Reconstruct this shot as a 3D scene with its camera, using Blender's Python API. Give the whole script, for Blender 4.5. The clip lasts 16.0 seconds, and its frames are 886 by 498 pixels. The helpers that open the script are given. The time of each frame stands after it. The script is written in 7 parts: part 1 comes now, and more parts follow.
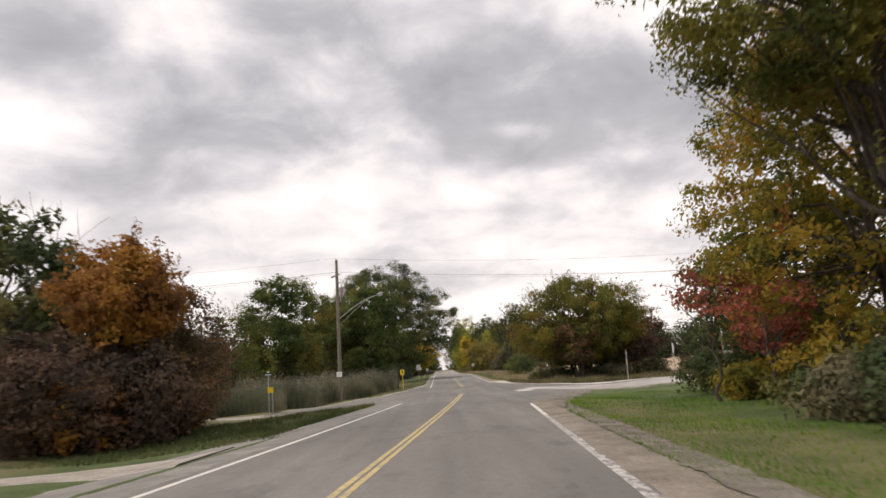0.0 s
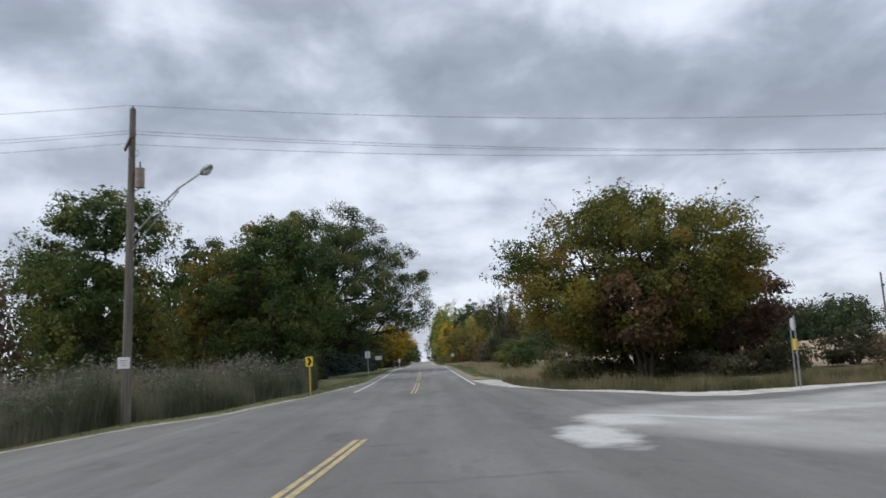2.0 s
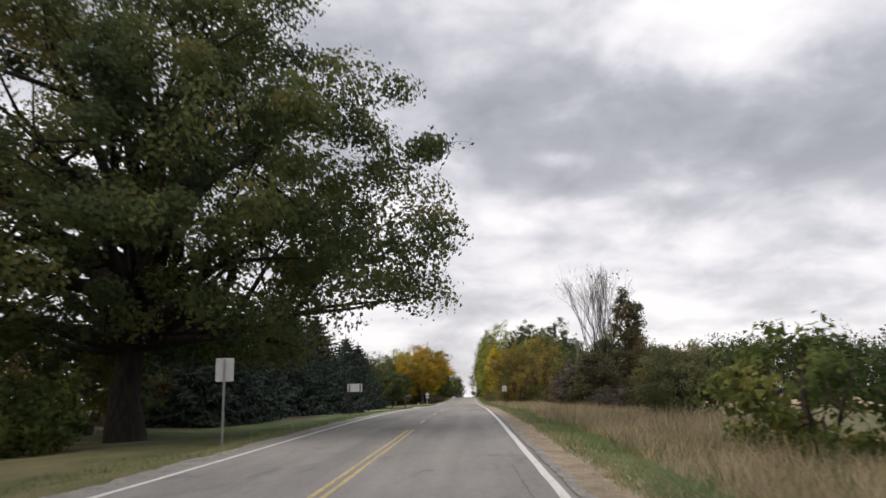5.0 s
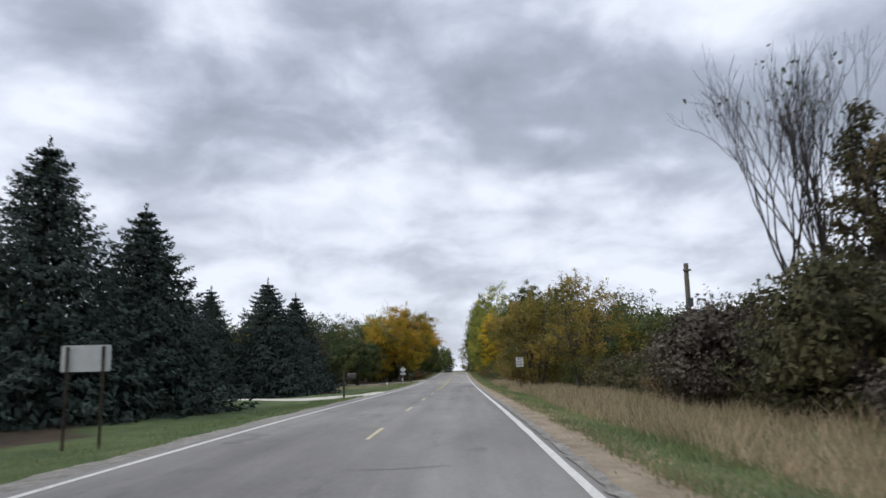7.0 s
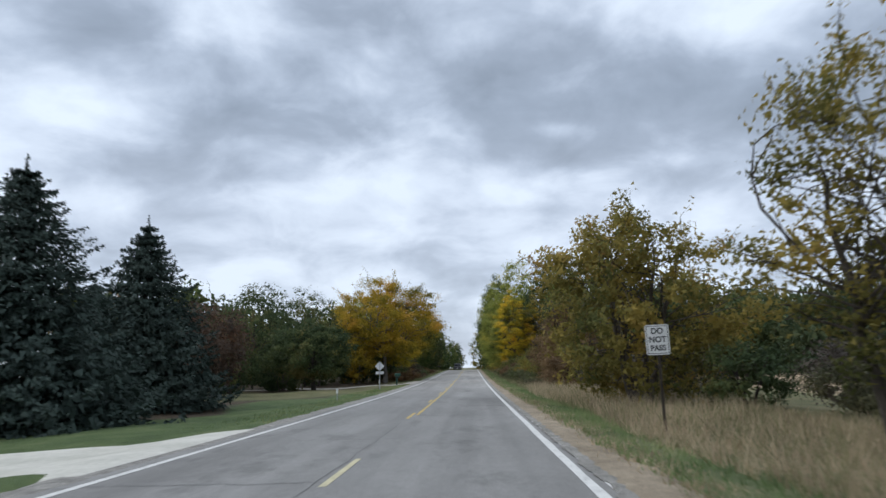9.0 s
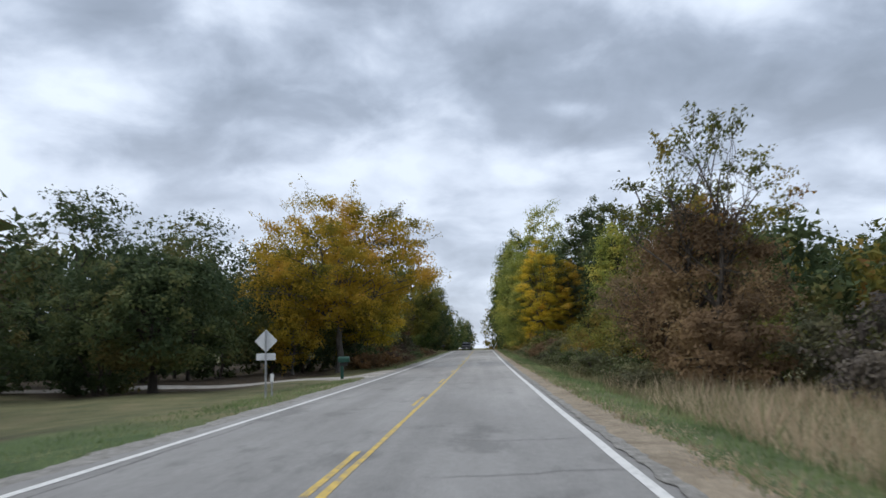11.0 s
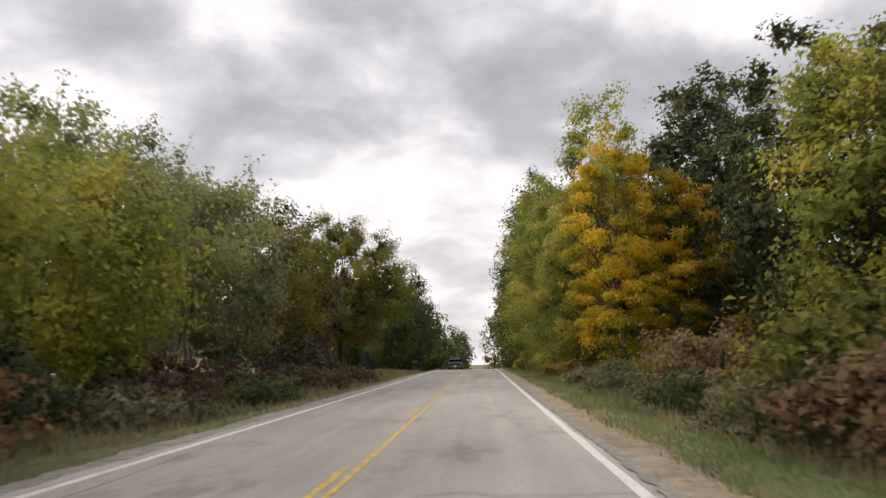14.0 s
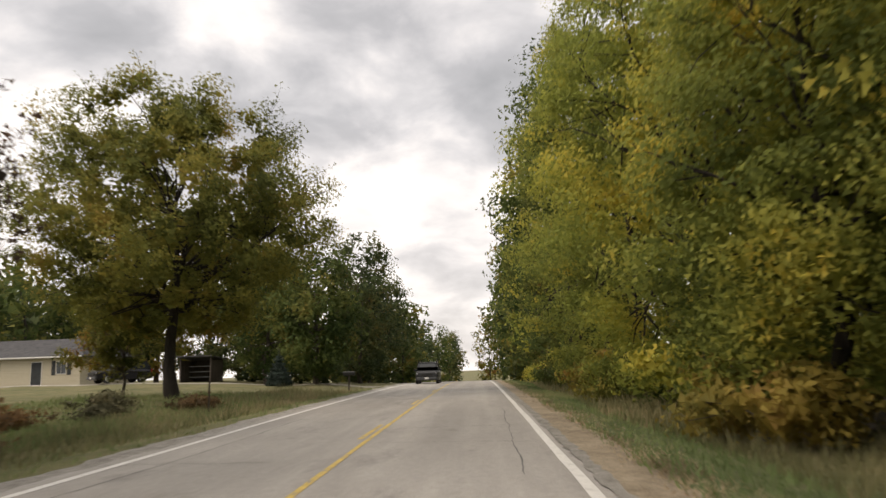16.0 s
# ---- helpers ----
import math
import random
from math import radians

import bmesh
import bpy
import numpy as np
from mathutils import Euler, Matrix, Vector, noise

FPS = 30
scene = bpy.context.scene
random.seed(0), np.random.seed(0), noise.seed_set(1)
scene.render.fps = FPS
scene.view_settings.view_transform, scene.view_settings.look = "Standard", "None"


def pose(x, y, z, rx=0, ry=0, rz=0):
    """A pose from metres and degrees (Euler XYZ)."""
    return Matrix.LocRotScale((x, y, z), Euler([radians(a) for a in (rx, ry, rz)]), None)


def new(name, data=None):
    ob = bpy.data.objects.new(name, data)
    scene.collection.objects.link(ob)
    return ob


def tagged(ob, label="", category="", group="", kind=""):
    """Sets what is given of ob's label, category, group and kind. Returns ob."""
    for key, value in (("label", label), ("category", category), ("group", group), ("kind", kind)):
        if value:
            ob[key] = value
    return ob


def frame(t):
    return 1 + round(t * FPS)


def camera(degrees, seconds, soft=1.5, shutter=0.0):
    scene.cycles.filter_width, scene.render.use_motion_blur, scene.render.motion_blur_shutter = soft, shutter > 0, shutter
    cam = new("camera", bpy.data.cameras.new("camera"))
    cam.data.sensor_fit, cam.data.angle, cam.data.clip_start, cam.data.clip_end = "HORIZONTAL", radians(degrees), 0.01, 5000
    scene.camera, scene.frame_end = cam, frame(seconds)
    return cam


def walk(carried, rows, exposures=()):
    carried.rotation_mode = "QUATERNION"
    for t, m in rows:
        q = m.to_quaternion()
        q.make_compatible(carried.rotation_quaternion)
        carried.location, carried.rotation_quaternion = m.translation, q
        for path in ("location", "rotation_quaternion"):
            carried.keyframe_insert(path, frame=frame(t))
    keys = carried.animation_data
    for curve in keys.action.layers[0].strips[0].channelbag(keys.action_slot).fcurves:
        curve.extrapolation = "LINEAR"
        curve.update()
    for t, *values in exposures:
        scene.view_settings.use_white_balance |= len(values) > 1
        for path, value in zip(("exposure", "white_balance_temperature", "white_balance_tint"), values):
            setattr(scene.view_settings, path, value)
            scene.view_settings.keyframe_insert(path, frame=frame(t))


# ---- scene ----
cam = camera(62.0, 16.0, soft=1.5, shutter=0.22)

# plan of the road: a slow left bend before the junction, then straight along +y
LANE, EYE = 3.55, 1.48
BEND_Y, BEND_K, BEND_W = 66.0, 0.070, 9.0
KNOTS_Y = (-400, -60, 0, 30, 62, 90, 113, 143, 164, 184, 210, 236, 256, 297, 328, 360, 386, 420, 470, 600, 3000)
KNOTS_Z = (1.2, 1.1, 0.48, 0.19, 0.03, 0.06, 0.25, 0.60, 0.66, 0.57, 0.44, 0.37, 0.41, 0.67, 0.98, 1.32, 1.45, 1.15, 0.1, -2.7, -2.7)


def centre(y):
    """x of the road's middle at y."""
    return -BEND_K * BEND_W * np.logaddexp(0.0, (BEND_Y - y) / BEND_W) + 2.0 * np.logaddexp(0.0, (y - 470.0) / 10.0)


def _slopes():
    ys, zs = np.array(KNOTS_Y, float), np.array(KNOTS_Z, float)
    d = np.diff(zs) / np.diff(ys)
    m = np.zeros(len(ys))
    m[1:-1] = (d[:-1] * np.diff(ys)[1:] + d[1:] * np.diff(ys)[:-1]) / (np.diff(ys)[1:] + np.diff(ys)[:-1])
    return ys, zs, m


_KY, _KZ, _KM = _slopes()


def grade(y):
    """Height of the road's surface at y (cubic between the knots)."""
    y = np.asarray(y, float)
    i = np.clip(np.searchsorted(_KY, y) - 1, 0, len(_KY) - 2)
    h = _KY[i + 1] - _KY[i]
    s = np.clip((y - _KY[i]) / h, 0, 1)
    return ((2 * s**3 - 3 * s**2 + 1) * _KZ[i] + (s**3 - 2 * s**2 + s) * h * _KM[i]
            + (3 * s**2 - 2 * s**3) * _KZ[i + 1] + (s**3 - s**2) * h * _KM[i + 1])


def drive(t, side, dy, pitch, roll, yaw, dz=0.0):
    """One row of the way: seconds, metres right of the middle, metres ahead of an even 20.5 m/s, degrees."""
    y = 20.5 * t + dy
    return (t, pose(float(centre(y)) + side, y, float(grade(y)) + EYE + dz, 90 + pitch, roll, yaw))


ROWS = [
    (0.0, 2.15, 0, 9.30, 4.27, -0.30),
    (0.5, 2.15, 0, 9.03, 4.32, -1.19),
    (1.0, 2.2, 0, 8.77, 4.38, -1.81),
    (1.5, 2.25, 0, 8.59, 3.93, -1.99),
    (2.0, 2.3, 0, 8.59, 3.31, -1.46),
    (2.5, 2.4, 0, 8.77, 2.84, -0.40),
    (3.0, 2.4, 0, 9.39, 2.47, 0.93),
    (5.5, 2.3, 0, 11.51, 1.41, 2.14),
    (6.0, 2.1, 0, 10.69, 1.40, 1.90),
    (6.5, 2.05, 0, 9.90, 1.57, 1.67),
    (7.0, 2.05, 0, 9.37, 1.33, 1.36),
    (7.5, 1.95, 0, 8.95, 1.07, 1.33),
    (8.0, 1.95, 0, 8.80, 0.92, 1.40),
    (8.5, 2, 0, 8.90, 1.10, 1.66),
    (9.0, 2.05, 0, 9.18, 1.39, 2.18),
    (11.5, 1.8, 0, 7.56, 1.53, 3.16),
    (12.0, 1.82, 0, 7.57, 1.42, 3.21),
    (12.5, 1.84, 0, 8.03, 1.31, 3.17),
    (13.0, 1.83, 0, 8.55, 1.20, 3.07),
    (13.5, 1.83, 0, 8.81, 1.29, 3.15),
    (14.0, 1.86, 0, 8.97, 1.28, 3.01),
    (14.5, 1.95, 0, 9.15, 1.27, 2.70),
    (15.0, 2.1, 0, 9.23, 1.52, 2.65),
    (15.5, 2.2, 0, 9.31, 1.59, 2.66),
    (16.0, 2.3, 0, 9.39, 1.75, 2.59),
]
EXPOSURES = (
    (0.0, 0.15, 7800, 17), (0.5, 0.02, 7000, 14), (1.0, -0.12, 6550, 11), (1.5, -0.19, 6350, 10), (2.0, -0.13, 6350, 10), (2.5, -0.02, 6400, 10), (3.0, 0.0, 6750, 13), (5.5, 0.07, 7250, 16), (6.0, 0.13, 7200, 17), (6.5, 0.07, 7000, 16),
    (7.0, -0.06, 6400, 12), (7.5, -0.09, 6300, 10), (8.5, -0.12, 6050, 8), (9.0, -0.10, 6050, 8), (11.5, -0.03, 6200, 10), (12.5, 0.13, 6900, 14), (13.5, 0.22, 7500, 16), (14.5, 0.22, 7600, 16), (15.0, 0.26, 7700, 15), (16.0, 0.30, 8000, 14))

walk(cam, [drive(*r) for r in ROWS], EXPOSURES)

# ---- sky and sun ----
def node(tree, kind, **values):
    n = tree.nodes.new(kind)
    for key, value in values.items():
        if key in n.inputs:
            n.inputs[key].default_value = value
    return n


def maths(tree, op, a, b=None, clamp=False):
    n = tree.nodes.new("ShaderNodeMath")
    n.operation, n.use_clamp = op, clamp
    for i, v in enumerate((a, b)):
        if v is None:
            continue
        if isinstance(v, (int, float)):
            n.inputs[i].default_value = v
        else:
            tree.links.new(v, n.inputs[i])
    return n.outputs[0]


def ramp(tree, fac, stops, interpolation="LINEAR"):
    n = tree.nodes.new("ShaderNodeValToRGB")
    n.color_ramp.interpolation = interpolation
    while len(n.color_ramp.elements) < len(stops):
        n.color_ramp.elements.new(0.5)
    for e, (p, c) in zip(n.color_ramp.elements, stops):
        e.position = p
        e.color = (*c, 1) if len(c) == 3 else c
    tree.links.new(fac, n.inputs[0])
    return n.outputs[0]


def mixed(tree, fac, a, b, blend="MIX"):
    n = tree.nodes.new("ShaderNodeMix")
    n.data_type, n.blend_type = "RGBA", blend
    for key, v in ((0, fac), (6, a), (7, b)):
        if isinstance(v, (int, float)):
            n.inputs[key].default_value = v
        elif isinstance(v, tuple):
            n.inputs[key].default_value = (*v, 1)
        else:
            tree.links.new(v, n.inputs[key])
    return n.outputs[2]


SUN_UP, SUN_TURN = 36.0, 105.0     # degrees above the horizon, and to the left of straight ahead

world = bpy.data.worlds.new("autumn_sky")
scene.world = world
world.use_nodes = True
wt = world.node_tree
wt.nodes.clear()
coord = wt.nodes.new("ShaderNodeTexCoord").outputs["Generated"]
sep = wt.nodes.new("ShaderNodeSeparateXYZ")
wt.links.new(coord, sep.inputs[0])
dx, dy, dz = sep.outputs
sky = wt.nodes.new("ShaderNodeTexSky")
sky.sky_type, sky.sun_disc = "NISHITA", False
sky.sun_elevation, sky.sun_rotation = radians(SUN_UP), radians(-SUN_TURN)

# the cloud sheet: puffs in every direction, flattened towards the horizon
def cloud_noise(scale, detail, rough, shift, warp=0.25):
    up = maths(wt, "ADD", maths(wt, "ABSOLUTE", dz), 0.36)
    sheet = wt.nodes.new("ShaderNodeCombineXYZ")
    wt.links.new(maths(wt, "DIVIDE", dx, up), sheet.inputs[0])
    wt.links.new(maths(wt, "DIVIDE", dy, up), sheet.inputs[1])
    m = wt.nodes.new("ShaderNodeMapping")
    m.inputs["Location"].default_value = shift
    wt.links.new(sheet.outputs[0], m.inputs[0])
    n = node(wt, "ShaderNodeTexNoise", Scale=scale, Detail=detail, Roughness=rough, Distortion=warp)
    wt.links.new(m.outputs[0], n.inputs["Vector"])
    return n.outputs[0]


def bank(x, z, wide, high, lean=0.0):
    """A soft bank of cloud seen at x to the right and z up per metre ahead."""
    px = maths(wt, "DIVIDE", dx, maths(wt, "MAXIMUM", dy, 0.05))
    pz = maths(wt, "DIVIDE", dz, maths(wt, "MAXIMUM", dy, 0.05))
    ax = maths(wt, "SUBTRACT", px, x)
    az = maths(wt, "SUBTRACT", maths(wt, "SUBTRACT", pz, z), maths(wt, "MULTIPLY", ax, lean))
    r = maths(wt, "ADD", maths(wt, "POWER", maths(wt, "ABSOLUTE", maths(wt, "DIVIDE", ax, wide)), 2.0),
              maths(wt, "POWER", maths(wt, "ABSOLUTE", maths(wt, "DIVIDE", az, high)), 2.0))
    return maths(wt, "POWER", 2.718, maths(wt, "MULTIPLY", r, -1.0))


def streak_noise(scale, shift):
    """Long thin wisps that close up towards the horizon."""
    up = maths(wt, "ADD", maths(wt, "ABSOLUTE", dz), 0.13)
    sheet = wt.nodes.new("ShaderNodeCombineXYZ")
    wt.links.new(maths(wt, "DIVIDE", dx, up), sheet.inputs[0])
    wt.links.new(maths(wt, "MULTIPLY", maths(wt, "DIVIDE", dy, up), 1.3), sheet.inputs[1])
    m = wt.nodes.new("ShaderNodeMapping")
    m.inputs["Location"].default_value = shift
    m.inputs["Rotation"].default_value = (0, 0, radians(12))
    wt.links.new(sheet.outputs[0], m.inputs[0])
    n = node(wt, "ShaderNodeTexNoise", Scale=scale, Detail=3.0, Roughness=0.45, Distortion=0.5)
    wt.links.new(m.outputs[0], n.inputs["Vector"])
    return n.outputs[0]


big = cloud_noise(2.2, 5.0, 0.46, (3.1, 1.7, 0.3))
fine = cloud_noise(4.8, 6.0, 0.52, (0.4, 5.2, 2.0))
wisp = streak_noise(0.85, (2.3, 0.6, 0.0))
low = ramp(wt, dz, [(0.02, (1, 1, 1)), (0.20, (0.8, 0.8, 0.8)), (0.34, (0, 0, 0))])
thick = maths(wt, "ADD", maths(wt, "MULTIPLY", big, 0.52), maths(wt, "MULTIPLY", fine, 0.62))
thick = maths(wt, "ADD", maths(wt, "MULTIPLY", maths(wt, "SUBTRACT", thick, 0.57), 1.65), 0.49)
thick = maths(wt, "ADD", thick, maths(wt, "MULTIPLY", maths(wt, "MULTIPLY", maths(wt, "SUBTRACT", wisp, 0.5), low), 0.5))
# x and z ahead, half width, half height, lean, thickness of each bank
for x, z, wide, high, lean, much in (
        (0.22, 0.40, 0.26, 0.10, -0.10, 0.45), (0.10, 0.29, 0.11, 0.035, -0.12, 0.20), (-0.25, 0.345, 0.14, 0.042, -0.10, 0.26),
        (0.56, 0.38, 0.22, 0.11, 0.12, 0.40), (-0.56, 0.50, 0.16, 0.05, 0.1, 0.10), (-0.50, 0.30, 0.18, 0.030, 0.05, 0.10),
        (-0.16, 0.52, 0.12, 0.05, 0.0, 0.14), (0.03, 0.205, 0.13, 0.018, 0.06, 0.12), (0.33, 0.235, 0.13, 0.020, 0.15, 0.10),
        (-0.18, 0.105, 0.16, 0.016, 0.03, 0.08), (0.02, 0.115, 0.14, 0.018, 0.10, 0.12),
        (-0.30, 0.245, 0.24, 0.030, 0.0, -0.12), (-0.10, 0.185, 0.13, 0.022, 0.0, -0.10), (-0.12, 0.44, 0.09, 0.05, 0.3, -0.08),
        (0.20, 0.265, 0.16, 0.016, 0.12, -0.14), (0.13, 0.325, 0.05, 0.012, 0.0, -0.14), (-0.50, 0.385, 0.12, 0.035, 0.0, -0.10)):
    thick = maths(wt, "ADD", thick, maths(wt, "MULTIPLY", bank(x, z, wide, high, lean), much))
cloud = ramp(wt, thick, [(0.34, (1.10, 1.17, 1.27)), (0.49, (0.90, 0.965, 1.08)), (0.62, (0.67, 0.735, 0.85)), (0.76, (0.49, 0.545, 0.64)), (0.98, (0.36, 0.405, 0.475))])
cloud = mixed(wt, maths(wt, "MULTIPLY", low, 0.30), cloud, (0.90, 0.92, 1.01))
# an overcast sky grows brighter towards the zenith
cloud = mixed(wt, 1.0, cloud, ramp(wt, dz, [(0.50, (1, 1, 1)), (0.95, (1.65, 1.60, 1.52))]), "MULTIPLY")
ground_side = ramp(wt, maths(wt, "ADD", dz, 0.5), [(0.47, (0.22, 0.20, 0.15)), (0.50, (1, 1, 1))])
bright = node(wt, "ShaderNodeBackground", Strength=0.83)
wt.links.new(mixed(wt, 1.0, cloud, ground_side, "MULTIPLY"), bright.inputs[0])
# little of the clear sky comes through the sheet
clear = node(wt, "ShaderNodeBackground", Strength=0.05)
wt.links.new(mixed(wt, 1.0, sky.outputs[0], (0.25, 0.25, 0.25), "MULTIPLY"), clear.inputs[0])
add = wt.nodes.new("ShaderNodeAddShader")
wt.links.new(bright.outputs[0], add.inputs[0])
wt.links.new(clear.outputs[0], add.inputs[1])
wt.links.new(add.outputs[0], wt.nodes.new("ShaderNodeOutputWorld").inputs[0])

sun = new("sun", bpy.data.lights.new("sun", "SUN"))
sun.data.energy, sun.data.angle, sun.data.color = 1.5, radians(30), (1.0, 0.95, 0.88)
sun.matrix_world = pose(0, 0, 50, 90 - SUN_UP, 0, 180 + SUN_TURN)


# ---- materials ----
def material(name, rough=0.8, metal=0.0):
    m = bpy.data.materials.new(name)
    m.use_nodes = True
    b = m.node_tree.nodes["Principled BSDF"]
    b.inputs["Roughness"].default_value, b.inputs["Metallic"].default_value = rough, metal
    b.inputs["Specular IOR Level"].default_value = 0.3
    return m, m.node_tree, b


def place(t, scale=(1, 1, 1), source="Object"):
    m = t.nodes.new("ShaderNodeMapping")
    m.inputs["Scale"].default_value = scale
    t.links.new(t.nodes.new("ShaderNodeTexCoord").outputs[source], m.inputs[0])
    return m.outputs[0]


def noisy(t, scale, detail=4.0, rough=0.6, stretch=(1, 1, 1)):
    n = node(t, "ShaderNodeTexNoise", Scale=scale, Detail=detail, Roughness=rough)
    t.links.new(place(t, stretch), n.inputs["Vector"])
    return n.outputs[0]


def bumped(t, b, height, strength=0.4, distance=0.02):
    n = node(t, "ShaderNodeBump", Strength=strength, Distance=distance)
    t.links.new(height, n.inputs["Height"])
    t.links.new(n.outputs[0], b.inputs["Normal"])


def surface(name, stops, scale, rough=0.8, metal=0.0, second=None, stretch=(1, 1, 1), bump=0.3, bump_scale=None, distance=0.02):
    """A worn surface: colours over coarse noise, darkened and lightened by a finer one, and relief."""
    m, t, b = material(name, rough, metal)
    coarse = noisy(t, scale, 5, 0.6, stretch)
    col = ramp(t, coarse, stops)
    fine_n = noisy(t, second or scale * 12, 3, 0.7, stretch)
    col = mixed(t, 0.5, col, ramp(t, fine_n, [(0.3, (0.72, 0.72, 0.72)), (0.7, (1.25, 1.25, 1.25))]), "MULTIPLY")
    t.links.new(col, b.inputs["Base Color"])
    bumped(t, b, noisy(t, bump_scale or scale * 15, 4, 0.7, stretch), bump, distance)
    return m


def leaves(name, stops, patch=0.35, glow=0.35, spread=0.28):
    """Foliage: colours vary leaf by leaf and in patches through the crown; some light passes through."""
    m, t, b = material(name, 0.65)
    b.inputs["Specular IOR Level"].default_value = 0.1
    geo = t.nodes.new("ShaderNodeNewGeometry")
    info = t.nodes.new("ShaderNodeObjectInfo")
    n = node(t, "ShaderNodeTexNoise", Scale=patch, Detail=2.0)
    shift = t.nodes.new("ShaderNodeVectorMath")
    shift.operation = "ADD"
    t.links.new(geo.outputs["Position"], shift.inputs[0])
    rnd = t.nodes.new("ShaderNodeCombineXYZ")
    t.links.new(maths(t, "MULTIPLY", info.outputs["Random"], 60.0), rnd.inputs[0])
    t.links.new(rnd.outputs[0], shift.inputs[1])
    t.links.new(shift.outputs[0], n.inputs["Vector"])
    wide = maths(t, "ADD", maths(t, "MULTIPLY", maths(t, "SUBTRACT", n.outputs[0], 0.5), 2.2), 0.5)
    own = maths(t, "MULTIPLY", maths(t, "SUBTRACT", geo.outputs["Random Per Island"], 0.5), spread)
    col = ramp(t, maths(t, "ADD", wide, own, True), [(p, tuple(min(0.9, 1.38 * v) for v in c)) for p, c in stops])
    t.links.new(col, b.inputs["Base Color"])
    tr = t.nodes.new("ShaderNodeBsdfTranslucent")
    t.links.new(col, tr.inputs[0])
    mix = node(t, "ShaderNodeMixShader", Fac=glow)
    out = t.nodes["Material Output"]
    t.links.new(b.outputs[0], mix.inputs[1])
    t.links.new(tr.outputs[0], mix.inputs[2])
    t.links.new(mix.outputs[0], out.inputs[0])
    return m


def asphalt():
    """Aged asphalt with streaks, stains and a spill of pale gravel at the junction."""
    m, t, b = material("worn_asphalt", 0.85)
    base = ramp(t, noisy(t, 0.22, 6, 0.65, (1, 0.25, 1)), [(0.3, (0.158, 0.152, 0.145)), (0.5, (0.213, 0.206, 0.197)), (0.7, (0.272, 0.264, 0.253))])
    streak = ramp(t, noisy(t, 1.3, 3, 0.5, (1, 0.03, 1)), [(0.35, (0.84, 0.84, 0.84)), (0.65, (1.1, 1.1, 1.1))])
    grain = ramp(t, noisy(t, 55, 2, 0.8), [(0.3, (0.66, 0.66, 0.66)), (0.7, (1.3, 1.3, 1.3))])
    speck = ramp(t, noisy(t, 9, 4, 0.8), [(0.3, (0.82, 0.82, 0.82)), (0.7, (1.14, 1.14, 1.14))])
    col = mixed(t, 0.8, base, streak, "MULTIPLY")
    col = mixed(t, 0.55, col, grain, "MULTIPLY")
    col = mixed(t, 0.8, col, speck, "MULTIPLY")
    stain = ramp(t, noisy(t, 0.8, 5, 0.7, (1, 0.4, 1)), [(0.56, (1, 1, 1)), (0.68, (0.62, 0.62, 0.62))])
    col = mixed(t, 0.7, col, stain, "MULTIPLY")
    s = t.nodes.new("ShaderNodeSeparateXYZ")
    t.links.new(t.nodes.new("ShaderNodeNewGeometry").outputs["Position"], s.inputs[0])

    def patches(*spots):
        worst = None
        for x, y, wide, long, much in spots:
            dx2 = maths(t, "POWER", maths(t, "ABSOLUTE", maths(t, "DIVIDE", maths(t, "SUBTRACT", s.outputs[0], x), wide)), 2.0)
            dy2 = maths(t, "POWER", maths(t, "ABSOLUTE", maths(t, "DIVIDE", maths(t, "SUBTRACT", s.outputs[1], y), long)), 2.0)
            e = maths(t, "MULTIPLY", maths(t, "SUBTRACT", 1.0, maths(t, "ADD", dx2, dy2), True), much)
            worst = e if worst is None else maths(t, "MAXIMUM", worst, e)
        return worst

    spill = patches((3.7, 55.2, 0.95, 3.0, 1.3), (4.9, 58.2, 1.3, 2.4, 1.3), (7.2, 59.6, 3.6, 0.8, 1.2), (15.0, 60.5, 8.0, 1.2, 0.8), (32.0, 66.0, 22.0, 5.0, 0.7))
    dust = patches((14.4, 57.5, 10.4, 10.0, 1.6), (26.0, 61.0, 18.0, 7.5, 1.5), (5.6, 88.0, 1.8, 10.0, 0.9))
    rough_edge = maths(t, "MULTIPLY", maths(t, "SUBTRACT", noisy(t, 0.8, 8, 0.7), 0.5), 2.4)
    on = maths(t, "MULTIPLY", maths(t, "MULTIPLY", maths(t, "ADD", maths(t, "SUBTRACT", spill, 0.35), rough_edge), 1.3, True), maths(t, "MULTIPLY", spill, 6.0, True), True)
    drift = maths(t, "ADD", maths(t, "MULTIPLY", noisy(t, 0.5, 6, 0.65, (1, 0.6, 1)), 1.5), -0.08, True)
    dusty = maths(t, "MULTIPLY", maths(t, "MULTIPLY", dust, 2.5, True), drift, True)
    pale = ramp(t, noisy(t, 11, 4, 0.8), [(0.3, (0.38, 0.37, 0.355)), (0.7, (0.57, 0.56, 0.545))])
    # darker junction, paler stretch past the lawns: part own tone, part exposure painted in
    far_pale = maths(t, "DIVIDE", maths(t, "SUBTRACT", s.outputs[1], 225.0), 70.0, True)
    col = mixed(t, far_pale, col, mixed(t, 1.0, col, (1.50, 1.47, 1.43), "MULTIPLY"))
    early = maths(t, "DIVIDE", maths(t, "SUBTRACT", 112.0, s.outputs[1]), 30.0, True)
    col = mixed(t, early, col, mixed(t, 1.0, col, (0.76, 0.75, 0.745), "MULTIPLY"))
    fines = ramp(t, noisy(t, 14, 4, 0.8), [(0.3, (0.30, 0.29, 0.275)), (0.7, (0.50, 0.49, 0.47))])
    col = mixed(t, dusty, col, fines)
